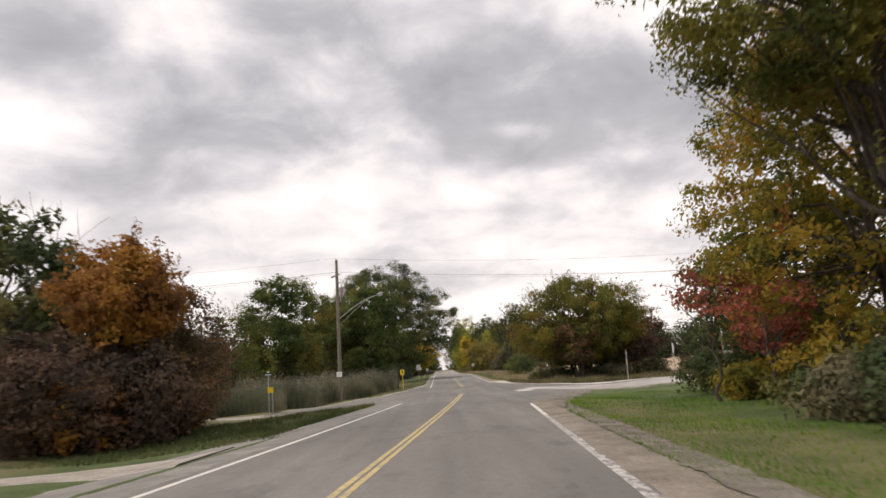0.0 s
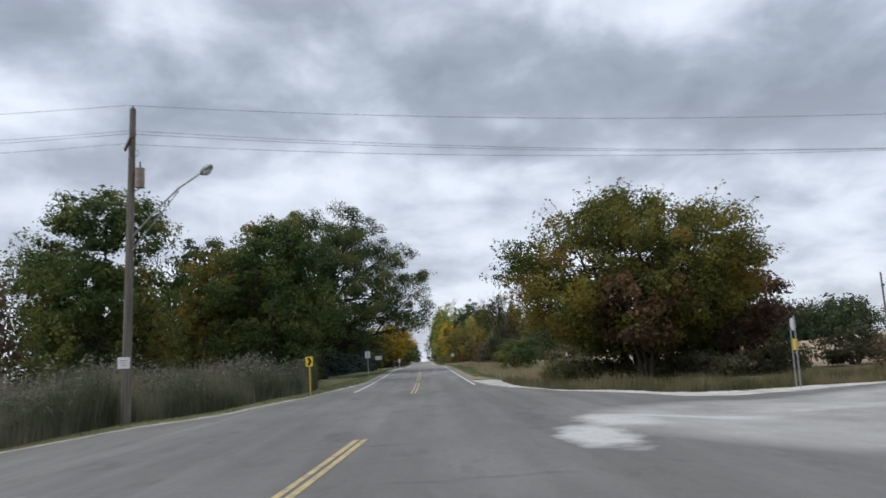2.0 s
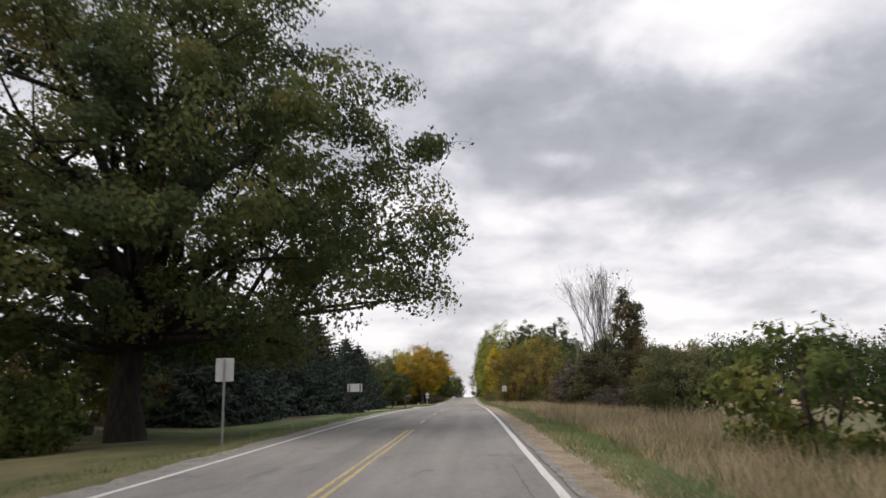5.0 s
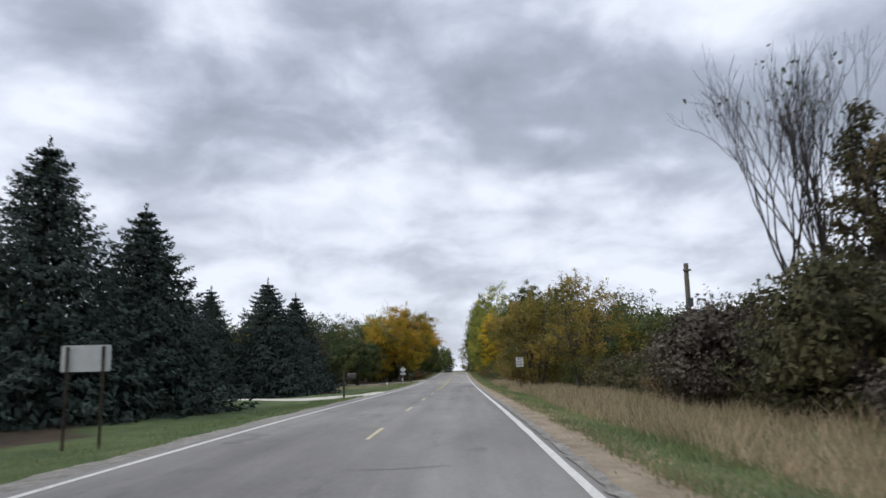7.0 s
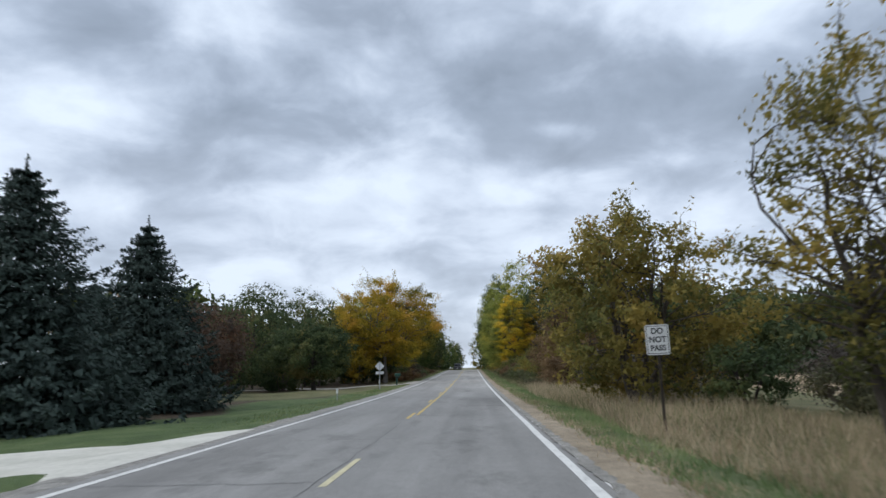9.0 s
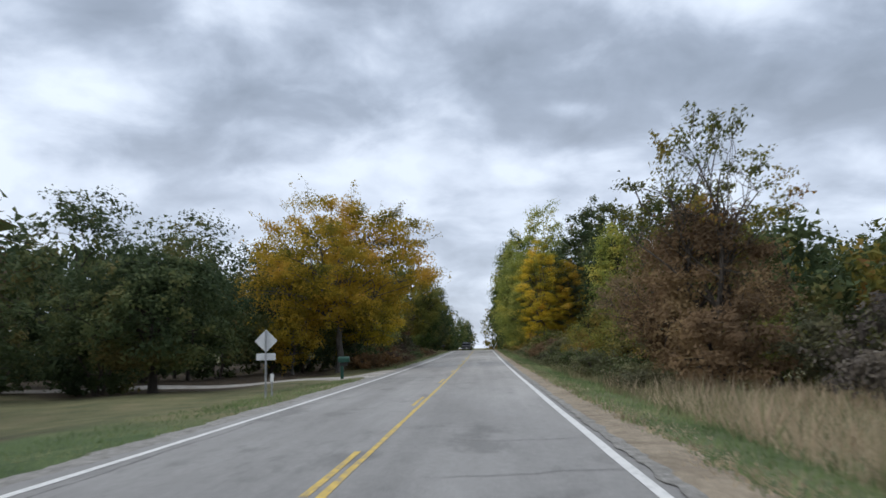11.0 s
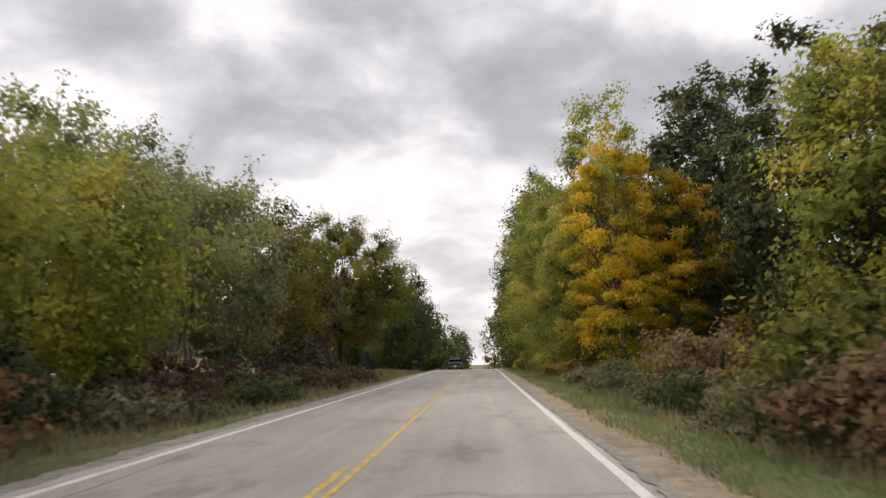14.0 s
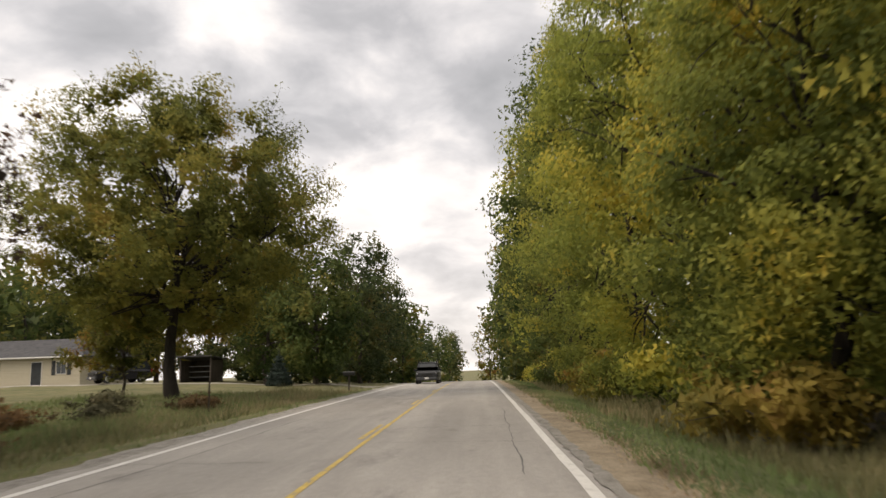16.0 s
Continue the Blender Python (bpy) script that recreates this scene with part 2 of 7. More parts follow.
    col = mixed(t, on, col, pale)
    t.links.new(col, b.inputs["Base Color"])
    bumped(t, b, noisy(t, 70, 3, 0.8), 0.5, 0.008)
    return m


def gravelly(name, dark, light, scale=0.7):
    """Loose gravel: drifts of sand, clods and single stones."""
    m, t, b = material(name, 0.95)
    col = ramp(t, noisy(t, scale, 5, 0.65), [(0.3, dark), (0.7, light)])
    col = mixed(t, 0.85, col, ramp(t, noisy(t, 5.0, 5, 0.75), [(0.3, (0.72, 0.71, 0.68)), (0.5, (1, 1, 1)), (0.7, (1.22, 1.22, 1.22))]), "MULTIPLY")
    col = mixed(t, 0.8, col, ramp(t, noisy(t, 32, 2, 0.8), [(0.3, (0.5, 0.5, 0.5)), (0.7, (1.5, 1.5, 1.5))]), "MULTIPLY")
    t.links.new(col, b.inputs["Base Color"])
    bumped(t, b, noisy(t, 26, 4, 0.8), 1.0, 0.03)
    return m


def worn_paint(name, colour, under=(0.22, 0.21, 0.2), wear=0.5):
    m, t, b = material(name, 0.7)
    n = noisy(t, 7.0, 6, 0.75)
    col = ramp(t, n, [(wear - 0.17, under), (wear - 0.09, tuple(0.75 * c for c in colour)), (wear + 0.05, colour)])
    t.links.new(col, b.inputs["Base Color"])
    bumped(t, b, noisy(t, 70, 3, 0.8), 0.4, 0.006)
    return m


ASPHALT = asphalt()
WHITE_LINE = worn_paint("white_road_paint", (0.60, 0.59, 0.565), wear=0.47)
FLAKED_LINE = worn_paint("flaked_white_paint", (0.58, 0.57, 0.55), (0.14, 0.135, 0.13), wear=0.62)
YELLOW_LINE = worn_paint("yellow_road_paint", (0.58, 0.41, 0.10), wear=0.56)
CRACK = surface("crack_filler", [(0.3, (0.05, 0.05, 0.048)), (0.7, (0.16, 0.157, 0.15))], 3.0)
PALE_YELLOW = worn_paint("pale_yellow_road_paint", (0.56, 0.44, 0.20), wear=0.57)
FADED_LINE = worn_paint("faded_yellow_paint", (0.52, 0.47, 0.30), wear=0.5)
GRAVEL = gravelly("pale_gravel", (0.24, 0.215, 0.185), (0.42, 0.395, 0.36))
DIRT = gravelly("sandy_shoulder", (0.195, 0.156, 0.110), (0.365, 0.30, 0.220), 1.1)
CONCRETE = surface("pale_concrete", [(0.3, (0.40, 0.39, 0.34)), (0.7, (0.55, 0.53, 0.48))], 0.5, 0.9, bump=0.3)
POLE_WOOD = surface("weathered_pole_wood", [(0.3, (0.10, 0.085, 0.07)), (0.7, (0.21, 0.19, 0.165))], 3.0, 0.9, stretch=(4, 4, 0.25), bump=0.7)
DARK_WOOD = surface("dark_post_wood", [(0.3, (0.045, 0.035, 0.028)), (0.7, (0.10, 0.085, 0.07))], 3.0, 0.9, stretch=(4, 4, 0.4), bump=0.6)
BARK = surface("grey_bark", [(0.3, (0.045, 0.037, 0.03)), (0.55, (0.10, 0.085, 0.07)), (0.75, (0.16, 0.14, 0.12))], 2.2, 0.95, stretch=(3, 3, 0.6), bump=1.0, distance=0.05)
DARK_BARK = surface("dark_bark", [(0.3, (0.02, 0.017, 0.014)), (0.7, (0.06, 0.05, 0.042))], 2.2, 0.95, stretch=(3, 3, 0.6), bump=1.0, distance=0.05)
PALE_BARK = surface("pale_bark", [(0.3, (0.13, 0.12, 0.10)), (0.7, (0.30, 0.28, 0.25))], 2.5, 0.95, stretch=(2, 2, 0.8), bump=0.6)
GREY_BARK = surface("ridged_grey_bark", [(0.3, (0.075, 0.068, 0.06)), (0.55, (0.13, 0.12, 0.108)), (0.75, (0.19, 0.175, 0.16))], 2.2, 0.95, stretch=(3, 3, 0.6), bump=1.0, distance=0.05)
GALVANISED = surface("galvanised_steel", [(0.3, (0.36, 0.37, 0.38)), (0.7, (0.48, 0.49, 0.5))], 6.0, 0.5, 0.7, bump=0.1)
SIGN_BACK = surface("bare_aluminium", [(0.3, (0.55, 0.56, 0.57)), (0.7, (0.66, 0.67, 0.68))], 3.0, 0.55, 0.15, bump=0.05)
SIGN_WHITE = surface("white_reflective_sheet", [(0.3, (0.66, 0.66, 0.66)), (0.7, (0.76, 0.76, 0.75))], 4.0, 0.45, bump=0.03)
SIGN_YELLOW = surface("yellow_reflective_sheet", [(0.3, (0.66, 0.47, 0.02)), (0.7, (0.76, 0.55, 0.03))], 4.0, 0.45, bump=0.03)
BLACK = surface("black_paint", [(0.3, (0.012, 0.012, 0.012)), (0.7, (0.03, 0.03, 0.03))], 6.0, 0.5, bump=0.05)
BROWN_STEEL = surface("brown_steel_post", [(0.3, (0.05, 0.04, 0.032)), (0.7, (0.09, 0.075, 0.06))], 6.0, 0.6, 0.3, bump=0.1)
GREEN_PAINT = surface("dark_green_plastic", [(0.3, (0.012, 0.045, 0.032)), (0.7, (0.02, 0.07, 0.05))], 5.0, 0.5, bump=0.05)
GREY_METAL = surface("grey_enamel", [(0.3, (0.26, 0.27, 0.28)), (0.7, (0.36, 0.37, 0.38))], 4.0, 0.5, 0.2, bump=0.05)
DARK_GREY = surface("dark_grey_metal", [(0.3, (0.06, 0.065, 0.07)), (0.7, (0.11, 0.115, 0.12))], 4.0, 0.5, 0.3, bump=0.05)
WIRE = surface("black_cable", [(0.3, (0.02, 0.02, 0.02)), (0.7, (0.04, 0.04, 0.04))], 1.0, 0.6, bump=0.0)
CERAMIC = surface("brown_porcelain", [(0.3, (0.12, 0.06, 0.04)), (0.7, (0.2, 0.11, 0.08))], 6.0, 0.25, bump=0.0)

LEAF_OAK = leaves("dark_oak_leaves", [(0.15, (0.030, 0.045, 0.021)), (0.5, (0.055, 0.073, 0.031)), (0.75, (0.088, 0.098, 0.036)), (0.95, (0.12, 0.098, 0.036))], 0.3, 0.3)
LEAF_DARK = leaves("deep_green_leaves", [(0.15, (0.020, 0.032, 0.016)), (0.5, (0.036, 0.050, 0.024)), (0.9, (0.062, 0.070, 0.030))], 0.3, 0.2)
LEAF_HEDGE = leaves("dark_olive_brush", [(0.1, (0.032, 0.034, 0.020)), (0.45, (0.058, 0.058, 0.032)), (0.75, (0.085, 0.078, 0.040)), (1.0, (0.115, 0.082, 0.048))], 0.35, 0.25)
LEAF_DRY = leaves("dry_reddish_leaves", [(0.1, (0.085, 0.058, 0.034)), (0.5, (0.15, 0.098, 0.055)), (0.9, (0.20, 0.14, 0.07))], 0.35, 0.45)
LEAF_PINK = leaves("faded_pinkish_leaves", [(0.1, (0.085, 0.065, 0.042)), (0.5, (0.16, 0.115, 0.07)), (0.9, (0.22, 0.165, 0.085))], 0.35, 0.35)
LEAF_RED = leaves("scarlet_maple_leaves", [(0.1, (0.13, 0.055, 0.03)), (0.5, (0.27, 0.075, 0.055)), (0.9, (0.34, 0.14, 0.085))], 0.5, 0.45)
LEAF_GREEN = leaves("green_leaves", [(0.1, (0.030, 0.048, 0.017)), (0.5, (0.066, 0.090, 0.028)), (0.85, (0.135, 0.138, 0.040)), (1.0, (0.20, 0.155, 0.045))], 0.3, 0.4)
LEAF_FRESH = leaves("yellow_green_leaves", [(0.1, (0.105, 0.130, 0.036)), (0.45, (0.195, 0.218, 0.052)), (0.75, (0.30, 0.285, 0.060)), (1.0, (0.43, 0.35, 0.07))], 0.3, 0.5)
LEAF_BROWN = leaves("warm_brown_leaves", [(0.1, (0.045, 0.036, 0.020)), (0.5, (0.105, 0.068, 0.036)), (0.85, (0.17, 0.098, 0.045)), (1.0, (0.17, 0.13, 0.04))], 0.35, 0.35)
LEAF_TWIG = leaves("bare_twig_tangle", [(0.1, (0.032, 0.028, 0.024)), (0.5, (0.062, 0.052, 0.044)), (0.9, (0.10, 0.085, 0.068))], 0.4, 0.15)
LEAF_OLIVE = leaves("olive_leaves", [(0.1, (0.035, 0.045, 0.014)), (0.45, (0.095, 0.10, 0.026)), (0.75, (0.17, 0.14, 0.03)), (1.0, (0.20, 0.10, 0.035))], 0.3, 0.4)
LEAF_AMBER = leaves("amber_leaves", [(0.05, (0.07, 0.075, 0.016)), (0.35, (0.20, 0.158, 0.022)), (0.65, (0.34, 0.235, 0.028)), (1.0, (0.43, 0.25, 0.05))], 0.35, 0.5)
LEAF_GOLD = leaves("golden_leaves", [(0.05, (0.11, 0.11, 0.02)), (0.35, (0.28, 0.225, 0.025)), (0.65, (0.46, 0.345, 0.03)), (1.0, (0.52, 0.32, 0.04))], 0.35, 0.45)
LEAF_GOLD_DULL = leaves("dull_gold_leaves", [(0.05, (0.06, 0.066, 0.022)), (0.4, (0.14, 0.12, 0.034)), (0.75, (0.225, 0.17, 0.042)), (1.0, (0.24, 0.155, 0.05))], 0.35, 0.4)
LEAF_ASPEN = leaves("grey_green_leaves", [(0.1, (0.10, 0.118, 0.058)), (0.5, (0.18, 0.20, 0.092)), (0.9, (0.28, 0.275, 0.115))], 0.35, 0.45)
LEAF_ELM = leaves("olive_green_elm_leaves", [(0.1, (0.065, 0.075, 0.024)), (0.45, (0.135, 0.142, 0.038)), (0.8, (0.215, 0.19, 0.045)), (1.0, (0.26, 0.18, 0.05))], 0.35, 0.45)
LEAF_LIME = leaves("bright_yellow_green_leaves", [(0.1, (0.070, 0.078, 0.020)), (0.5, (0.160, 0.155, 0.035)), (0.9, (0.30, 0.26, 0.055))], 0.35, 0.5)
LEAF_WALL = leaves("mid_green_leaves", [(0.1, (0.082, 0.106, 0.032)), (0.5, (0.170, 0.192, 0.050)), (0.85, (0.30, 0.285, 0.066)), (1.0, (0.44, 0.34, 0.07))], 0.3, 0.55)
LEAF_WEEDY = leaves("green_brown_brush", [(0.1, (0.060, 0.064, 0.030)), (0.5, (0.120, 0.118, 0.055)), (0.9, (0.21, 0.175, 0.085))], 0.4, 0.4)
LEAF_OLD = leaves("old_oak_leaves", [(0.15, (0.034, 0.050, 0.023)), (0.5, (0.064, 0.084, 0.034)), (0.75, (0.104, 0.113, 0.042)), (0.95, (0.14, 0.115, 0.04))], 0.3, 0.45)
LEAF_MIXED = leaves("turning_maple_leaves", [(0.05, (0.048, 0.06, 0.018)), (0.35, (0.125, 0.122, 0.026)), (0.6, (0.22, 0.172, 0.03)), (0.84, (0.33, 0.185, 0.035)), (0.98, (0.38, 0.10, 0.055))], 0.28, 0.45, 0.3)
LEAF_RUST = leaves("rust_brown_leaves", [(0.1, (0.038, 0.030, 0.024)), (0.45, (0.070, 0.047, 0.034)), (0.8, (0.105, 0.064, 0.042)), (1.0, (0.15, 0.08, 0.042))], 0.35, 0.3)
LEAF_ORANGE = leaves("orange_leaves", [(0.1, (0.085, 0.045, 0.020)), (0.45, (0.19, 0.085, 0.026)), (0.7, (0.27, 0.13, 0.03)), (0.95, (0.26, 0.17, 0.04))], 0.4, 0.4)
LEAF_GREY = leaves("grey_brown_twigs", [(0.1, (0.042, 0.042, 0.026)), (0.5, (0.09, 0.086, 0.05)), (0.9, (0.15, 0.13, 0.075))], 0.4, 0.25)
LEAF_WILLOW = leaves("grey_green_willow_leaves", [(0.1, (0.050, 0.055, 0.028)), (0.5, (0.098, 0.104, 0.050)), (0.9, (0.150, 0.140, 0.070))], 0.4, 0.35)
NEEDLES = leaves("spruce_needles", [(0.1, (0.020, 0.030, 0.025)), (0.5, (0.030, 0.043, 0.036)), (0.95, (0.046, 0.062, 0.054))], 0.5, 0.1, 0.12)
STRAW = leaves("dry_grass_blades", [(0.1, (0.15, 0.12, 0.08)), (0.4, (0.25, 0.20, 0.13)), (0.7, (0.37, 0.30, 0.205)), (1.0, (0.27, 0.185, 0.13))], 0.5, 0.4)
VERGE = leaves("verge_grass_blades", [(0.1, (0.078, 0.110, 0.045)), (0.5, (0.128, 0.172, 0.070)), (0.9, (0.21, 0.215, 0.108))], 0.3, 0.3)
WEED = leaves("dull_weed_leaves", [(0.1, (0.09, 0.095, 0.048)), (0.5, (0.16, 0.155, 0.08)), (0.9, (0.25, 0.20, 0.125))], 0.5, 0.4)
WEED_DARK = leaves("dark_weed_leaves", [(0.1, (0.055, 0.058, 0.030)), (0.5, (0.105, 0.098, 0.052)), (0.9, (0.20, 0.16, 0.10))], 0.5, 0.35)
ISLAND = leaves("dark_rank_grass", [(0.1, (0.030, 0.040, 0.016)), (0.5, (0.052, 0.068, 0.024)), (0.9, (0.095, 0.095, 0.045))], 0.5, 0.3)
LAWN = leaves("lawn_blades", [(0.1, (0.042, 0.092, 0.012)), (0.5, (0.078, 0.150, 0.020)), (0.9, (0.125, 0.19, 0.034))], 0.3, 0.3)
REED = leaves("reed_blades", [(0.1, (0.048, 0.058, 0.036)), (0.5, (0.10, 0.108, 0.068)), (0.9, (0.20, 0.185, 0.135))], 0.25, 0.25)
PLUME = leaves("reed_plumes", [(0.1, (0.12, 0.105, 0.088)), (0.9, (0.22, 0.195, 0.165))], 0.3, 0.3)

CRUMBLE = gravelly("crumbled_asphalt", (0.19, 0.18, 0.165), (0.31, 0.295, 0.27), 2.5)
SAND = gravelly("pinkish_sand_gravel", (0.145, 0.122, 0.098), (0.31, 0.275, 0.24))
WORN_TAR = surface("worn_paved_shoulder", [(0.3, (0.150, 0.144, 0.136)), (0.5, (0.195, 0.188, 0.178)), (0.7, (0.25, 0.242, 0.230))], 0.9, 0.9, bump=0.4, bump_scale=40)
EARTH = gravelly("brown_crumbled_edge", (0.12, 0.105, 0.085), (0.27, 0.245, 0.215), 1.4)
PALE_GRAVEL = gravelly("white_gravel", (0.42, 0.40, 0.37), (0.62, 0.60, 0.57))


# ---- mesh helpers ----
def mesh_from(name, verts, faces, mat, smooth=False):
    """A mesh from arrays of corners and of faces of one size."""
    verts, faces = np.asarray(verts, np.float32), np.asarray(faces, np.int32)
    me = bpy.data.meshes.new(name)
    k = faces.shape[1]
    me.vertices.add(len(verts)), me.loops.add(faces.size), me.polygons.add(len(faces))
    me.vertices.foreach_set("co", verts.ravel())
    me.loops.foreach_set("vertex_index", faces.ravel())
    me.polygons.foreach_set("loop_start", np.arange(0, faces.size, k, dtype=np.int32))
    if smooth:
        me.polygons.foreach_set("use_smooth", np.ones(len(faces), bool))
    me.update(calc_edges=True)
    me.materials.append(mat)
    return me


def part(name, bm, mat, parent=None, label=""):
    """Links a bmesh, or a ready mesh, as one object under its parent."""
    if isinstance(bm, bmesh.types.BMesh):
        me = bpy.data.meshes.new(name)
        bm.to_mesh(me)
        bm.free()
        me.materials.append(mat)
    else:
        me = bm
    ob = new(name, me)
    ob.parent = parent
    return tagged(ob, label)


def thing(name, m, label, category, group="", kind=""):
    ob = new(name)
    ob.matrix_world = m
    return tagged(ob, label, category, group, kind)


def box(bm, sx, sy, sz, at=(0, 0, 0), bevel=0.0, turn=(0, 0, 0)):
    """A box of that size round the middle at, its edges bevelled."""
    made = bmesh.ops.create_cube(bm, size=1.0, matrix=pose(*at, *turn) @ Matrix.Diagonal((sx, sy, sz, 1)))
    if bevel:
        edges = list({e for v in made["verts"] for e in v.link_edges})
        bmesh.ops.bevel(bm, geom=edges, offset=bevel, segments=2, affect="EDGES", profile=0.6)
    return bm


def rod(bm, a, b, r0, r1=None, sides=10):
    """A tapered round bar from a to b."""
    a, b = Vector(a), Vector(b)
    d = b - a
    m = Matrix.Translation((a + b) / 2) @ d.to_track_quat("Z", "Y").to_matrix().to_4x4()
    bmesh.ops.create_cone(bm, cap_ends=True, segments=sides, radius1=r0, radius2=r0 if r1 is None else r1, depth=d.length, matrix=m)
    return bm


def fresh():
    return bmesh.new()


def grid_mesh(name, xs, ys, zs, mat, smooth=True):
    """A sheet over arrays of x, y and z of one shape."""
    r, c = xs.shape
    i = np.arange(r * c).reshape(r, c)
    faces = np.stack([i[:-1, :-1], i[:-1, 1:], i[1:, 1:], i[1:, :-1]], -1).reshape(-1, 4)
    return mesh_from(name, np.stack([xs, ys, zs], -1).reshape(-1, 3), faces, mat, smooth)


def step(v, a, b):
    s = np.clip((v - a) / (b - a), 0, 1)
    return s * s * (3 - 2 * s)


# ---- the ground ----
PAVED = LANE + 0.45


def land(x, y):
    """Height of the ground at x, y."""
    x, y = np.asarray(x, float), np.asarray(y, float)
    off = x - centre(y)
    d = np.abs(off) - PAVED
    z = grade(np.clip(y, -300, 700)) - 0.015 - 0.22 * step(d, 0.7, 3.0) - 0.12 * step(d, 3, 9)
    z -= 0.12 * step(-off, 8, 15) * step(y, 36, 50) * (1 - step(y, 95, 125))
    z += (0.5 * step(-off, 6, 13) + 0.6 * step(-off, 13, 24) * step(y, 368, 388)) * step(y, 345, 368) * (1 - step(y, 425, 460))
    z += 2.5 * np.exp(-(((x - 88) / 42) ** 2 + ((y - 128) / 46) ** 2)) * step(d, 8, 34)
    z += 0.05 * np.sin(x * 0.7 + y * 0.31) * step(d, 1.5, 4) + 0.06 * np.sin(y * 0.23 - x * 0.4) * step(d, 2, 6)
    far = step(np.abs(off), 60, 260)
    z = z * (1 - far) + far * 0.3 * np.sin(x * 0.02) * np.cos(y * 0.017)
    return z


def lie(x, y):
    return float(land(x, y))


# right-hand side road: its near and far edges at x
RX = np.array([1.0, 4.2, 5.0, 7.0, 11.0, 15.0, 18.0, 30.0, 60.0, 160.0])
R_NEAR = np.array([33.0, 41.5, 45.0, 49.8, 52.8, 54.3, 55.3, 60.0, 70.0, 98.0])
R_FAR = np.array([106.0, 94.0, 81.0, 75.5, 71.0, 69.3, 69.3, 71.5, 80.0, 107.0])

_dense = np.arange(1.0, 160.0, 0.05)


def _eased(edge):
    """The edge drawn as a smooth curve through its bends."""
    e = np.pad(np.interp(_dense, RX, edge), 24, mode="edge")
    k = np.hanning(49)
    return np.convolve(e, k / k.sum(), mode="valid")


R_NEAR, R_FAR, RX = _eased(R_NEAR), _eased(R_FAR), _dense


# passing flare on the left, opposite the side road: its outer edge, metres left of the middle
FLARE_Y = np.arange(50.0, 104.01, 0.25)
FLARE_W = np.interp(FLARE_Y, (50, 54, 60, 63.4, 67.4, 71.3, 76, 86, 90, 97, 104), (15.5, 15.5, 13.2, 11.4, 9.3, 8.3, 7.8, 6.1, 5.2, 4.45, 3.95))
FLARE_W = np.convolve(np.pad(FLARE_W, 10, mode="edge"), np.hanning(21) / np.hanning(21).sum(), mode="valid")


def flare(y):
    """How far the paving reaches left of the road's middle."""
    return np.interp(y, FLARE_Y, FLARE_W, PAVED, PAVED)


def flare_height(X, Y):
    d = centre(Y) - X - PAVED
    b = step(d, 0.1, 3.0)
    return (1 - b) * (grade(Y) - 0.004) + b * (land(X, Y) + 0.07)


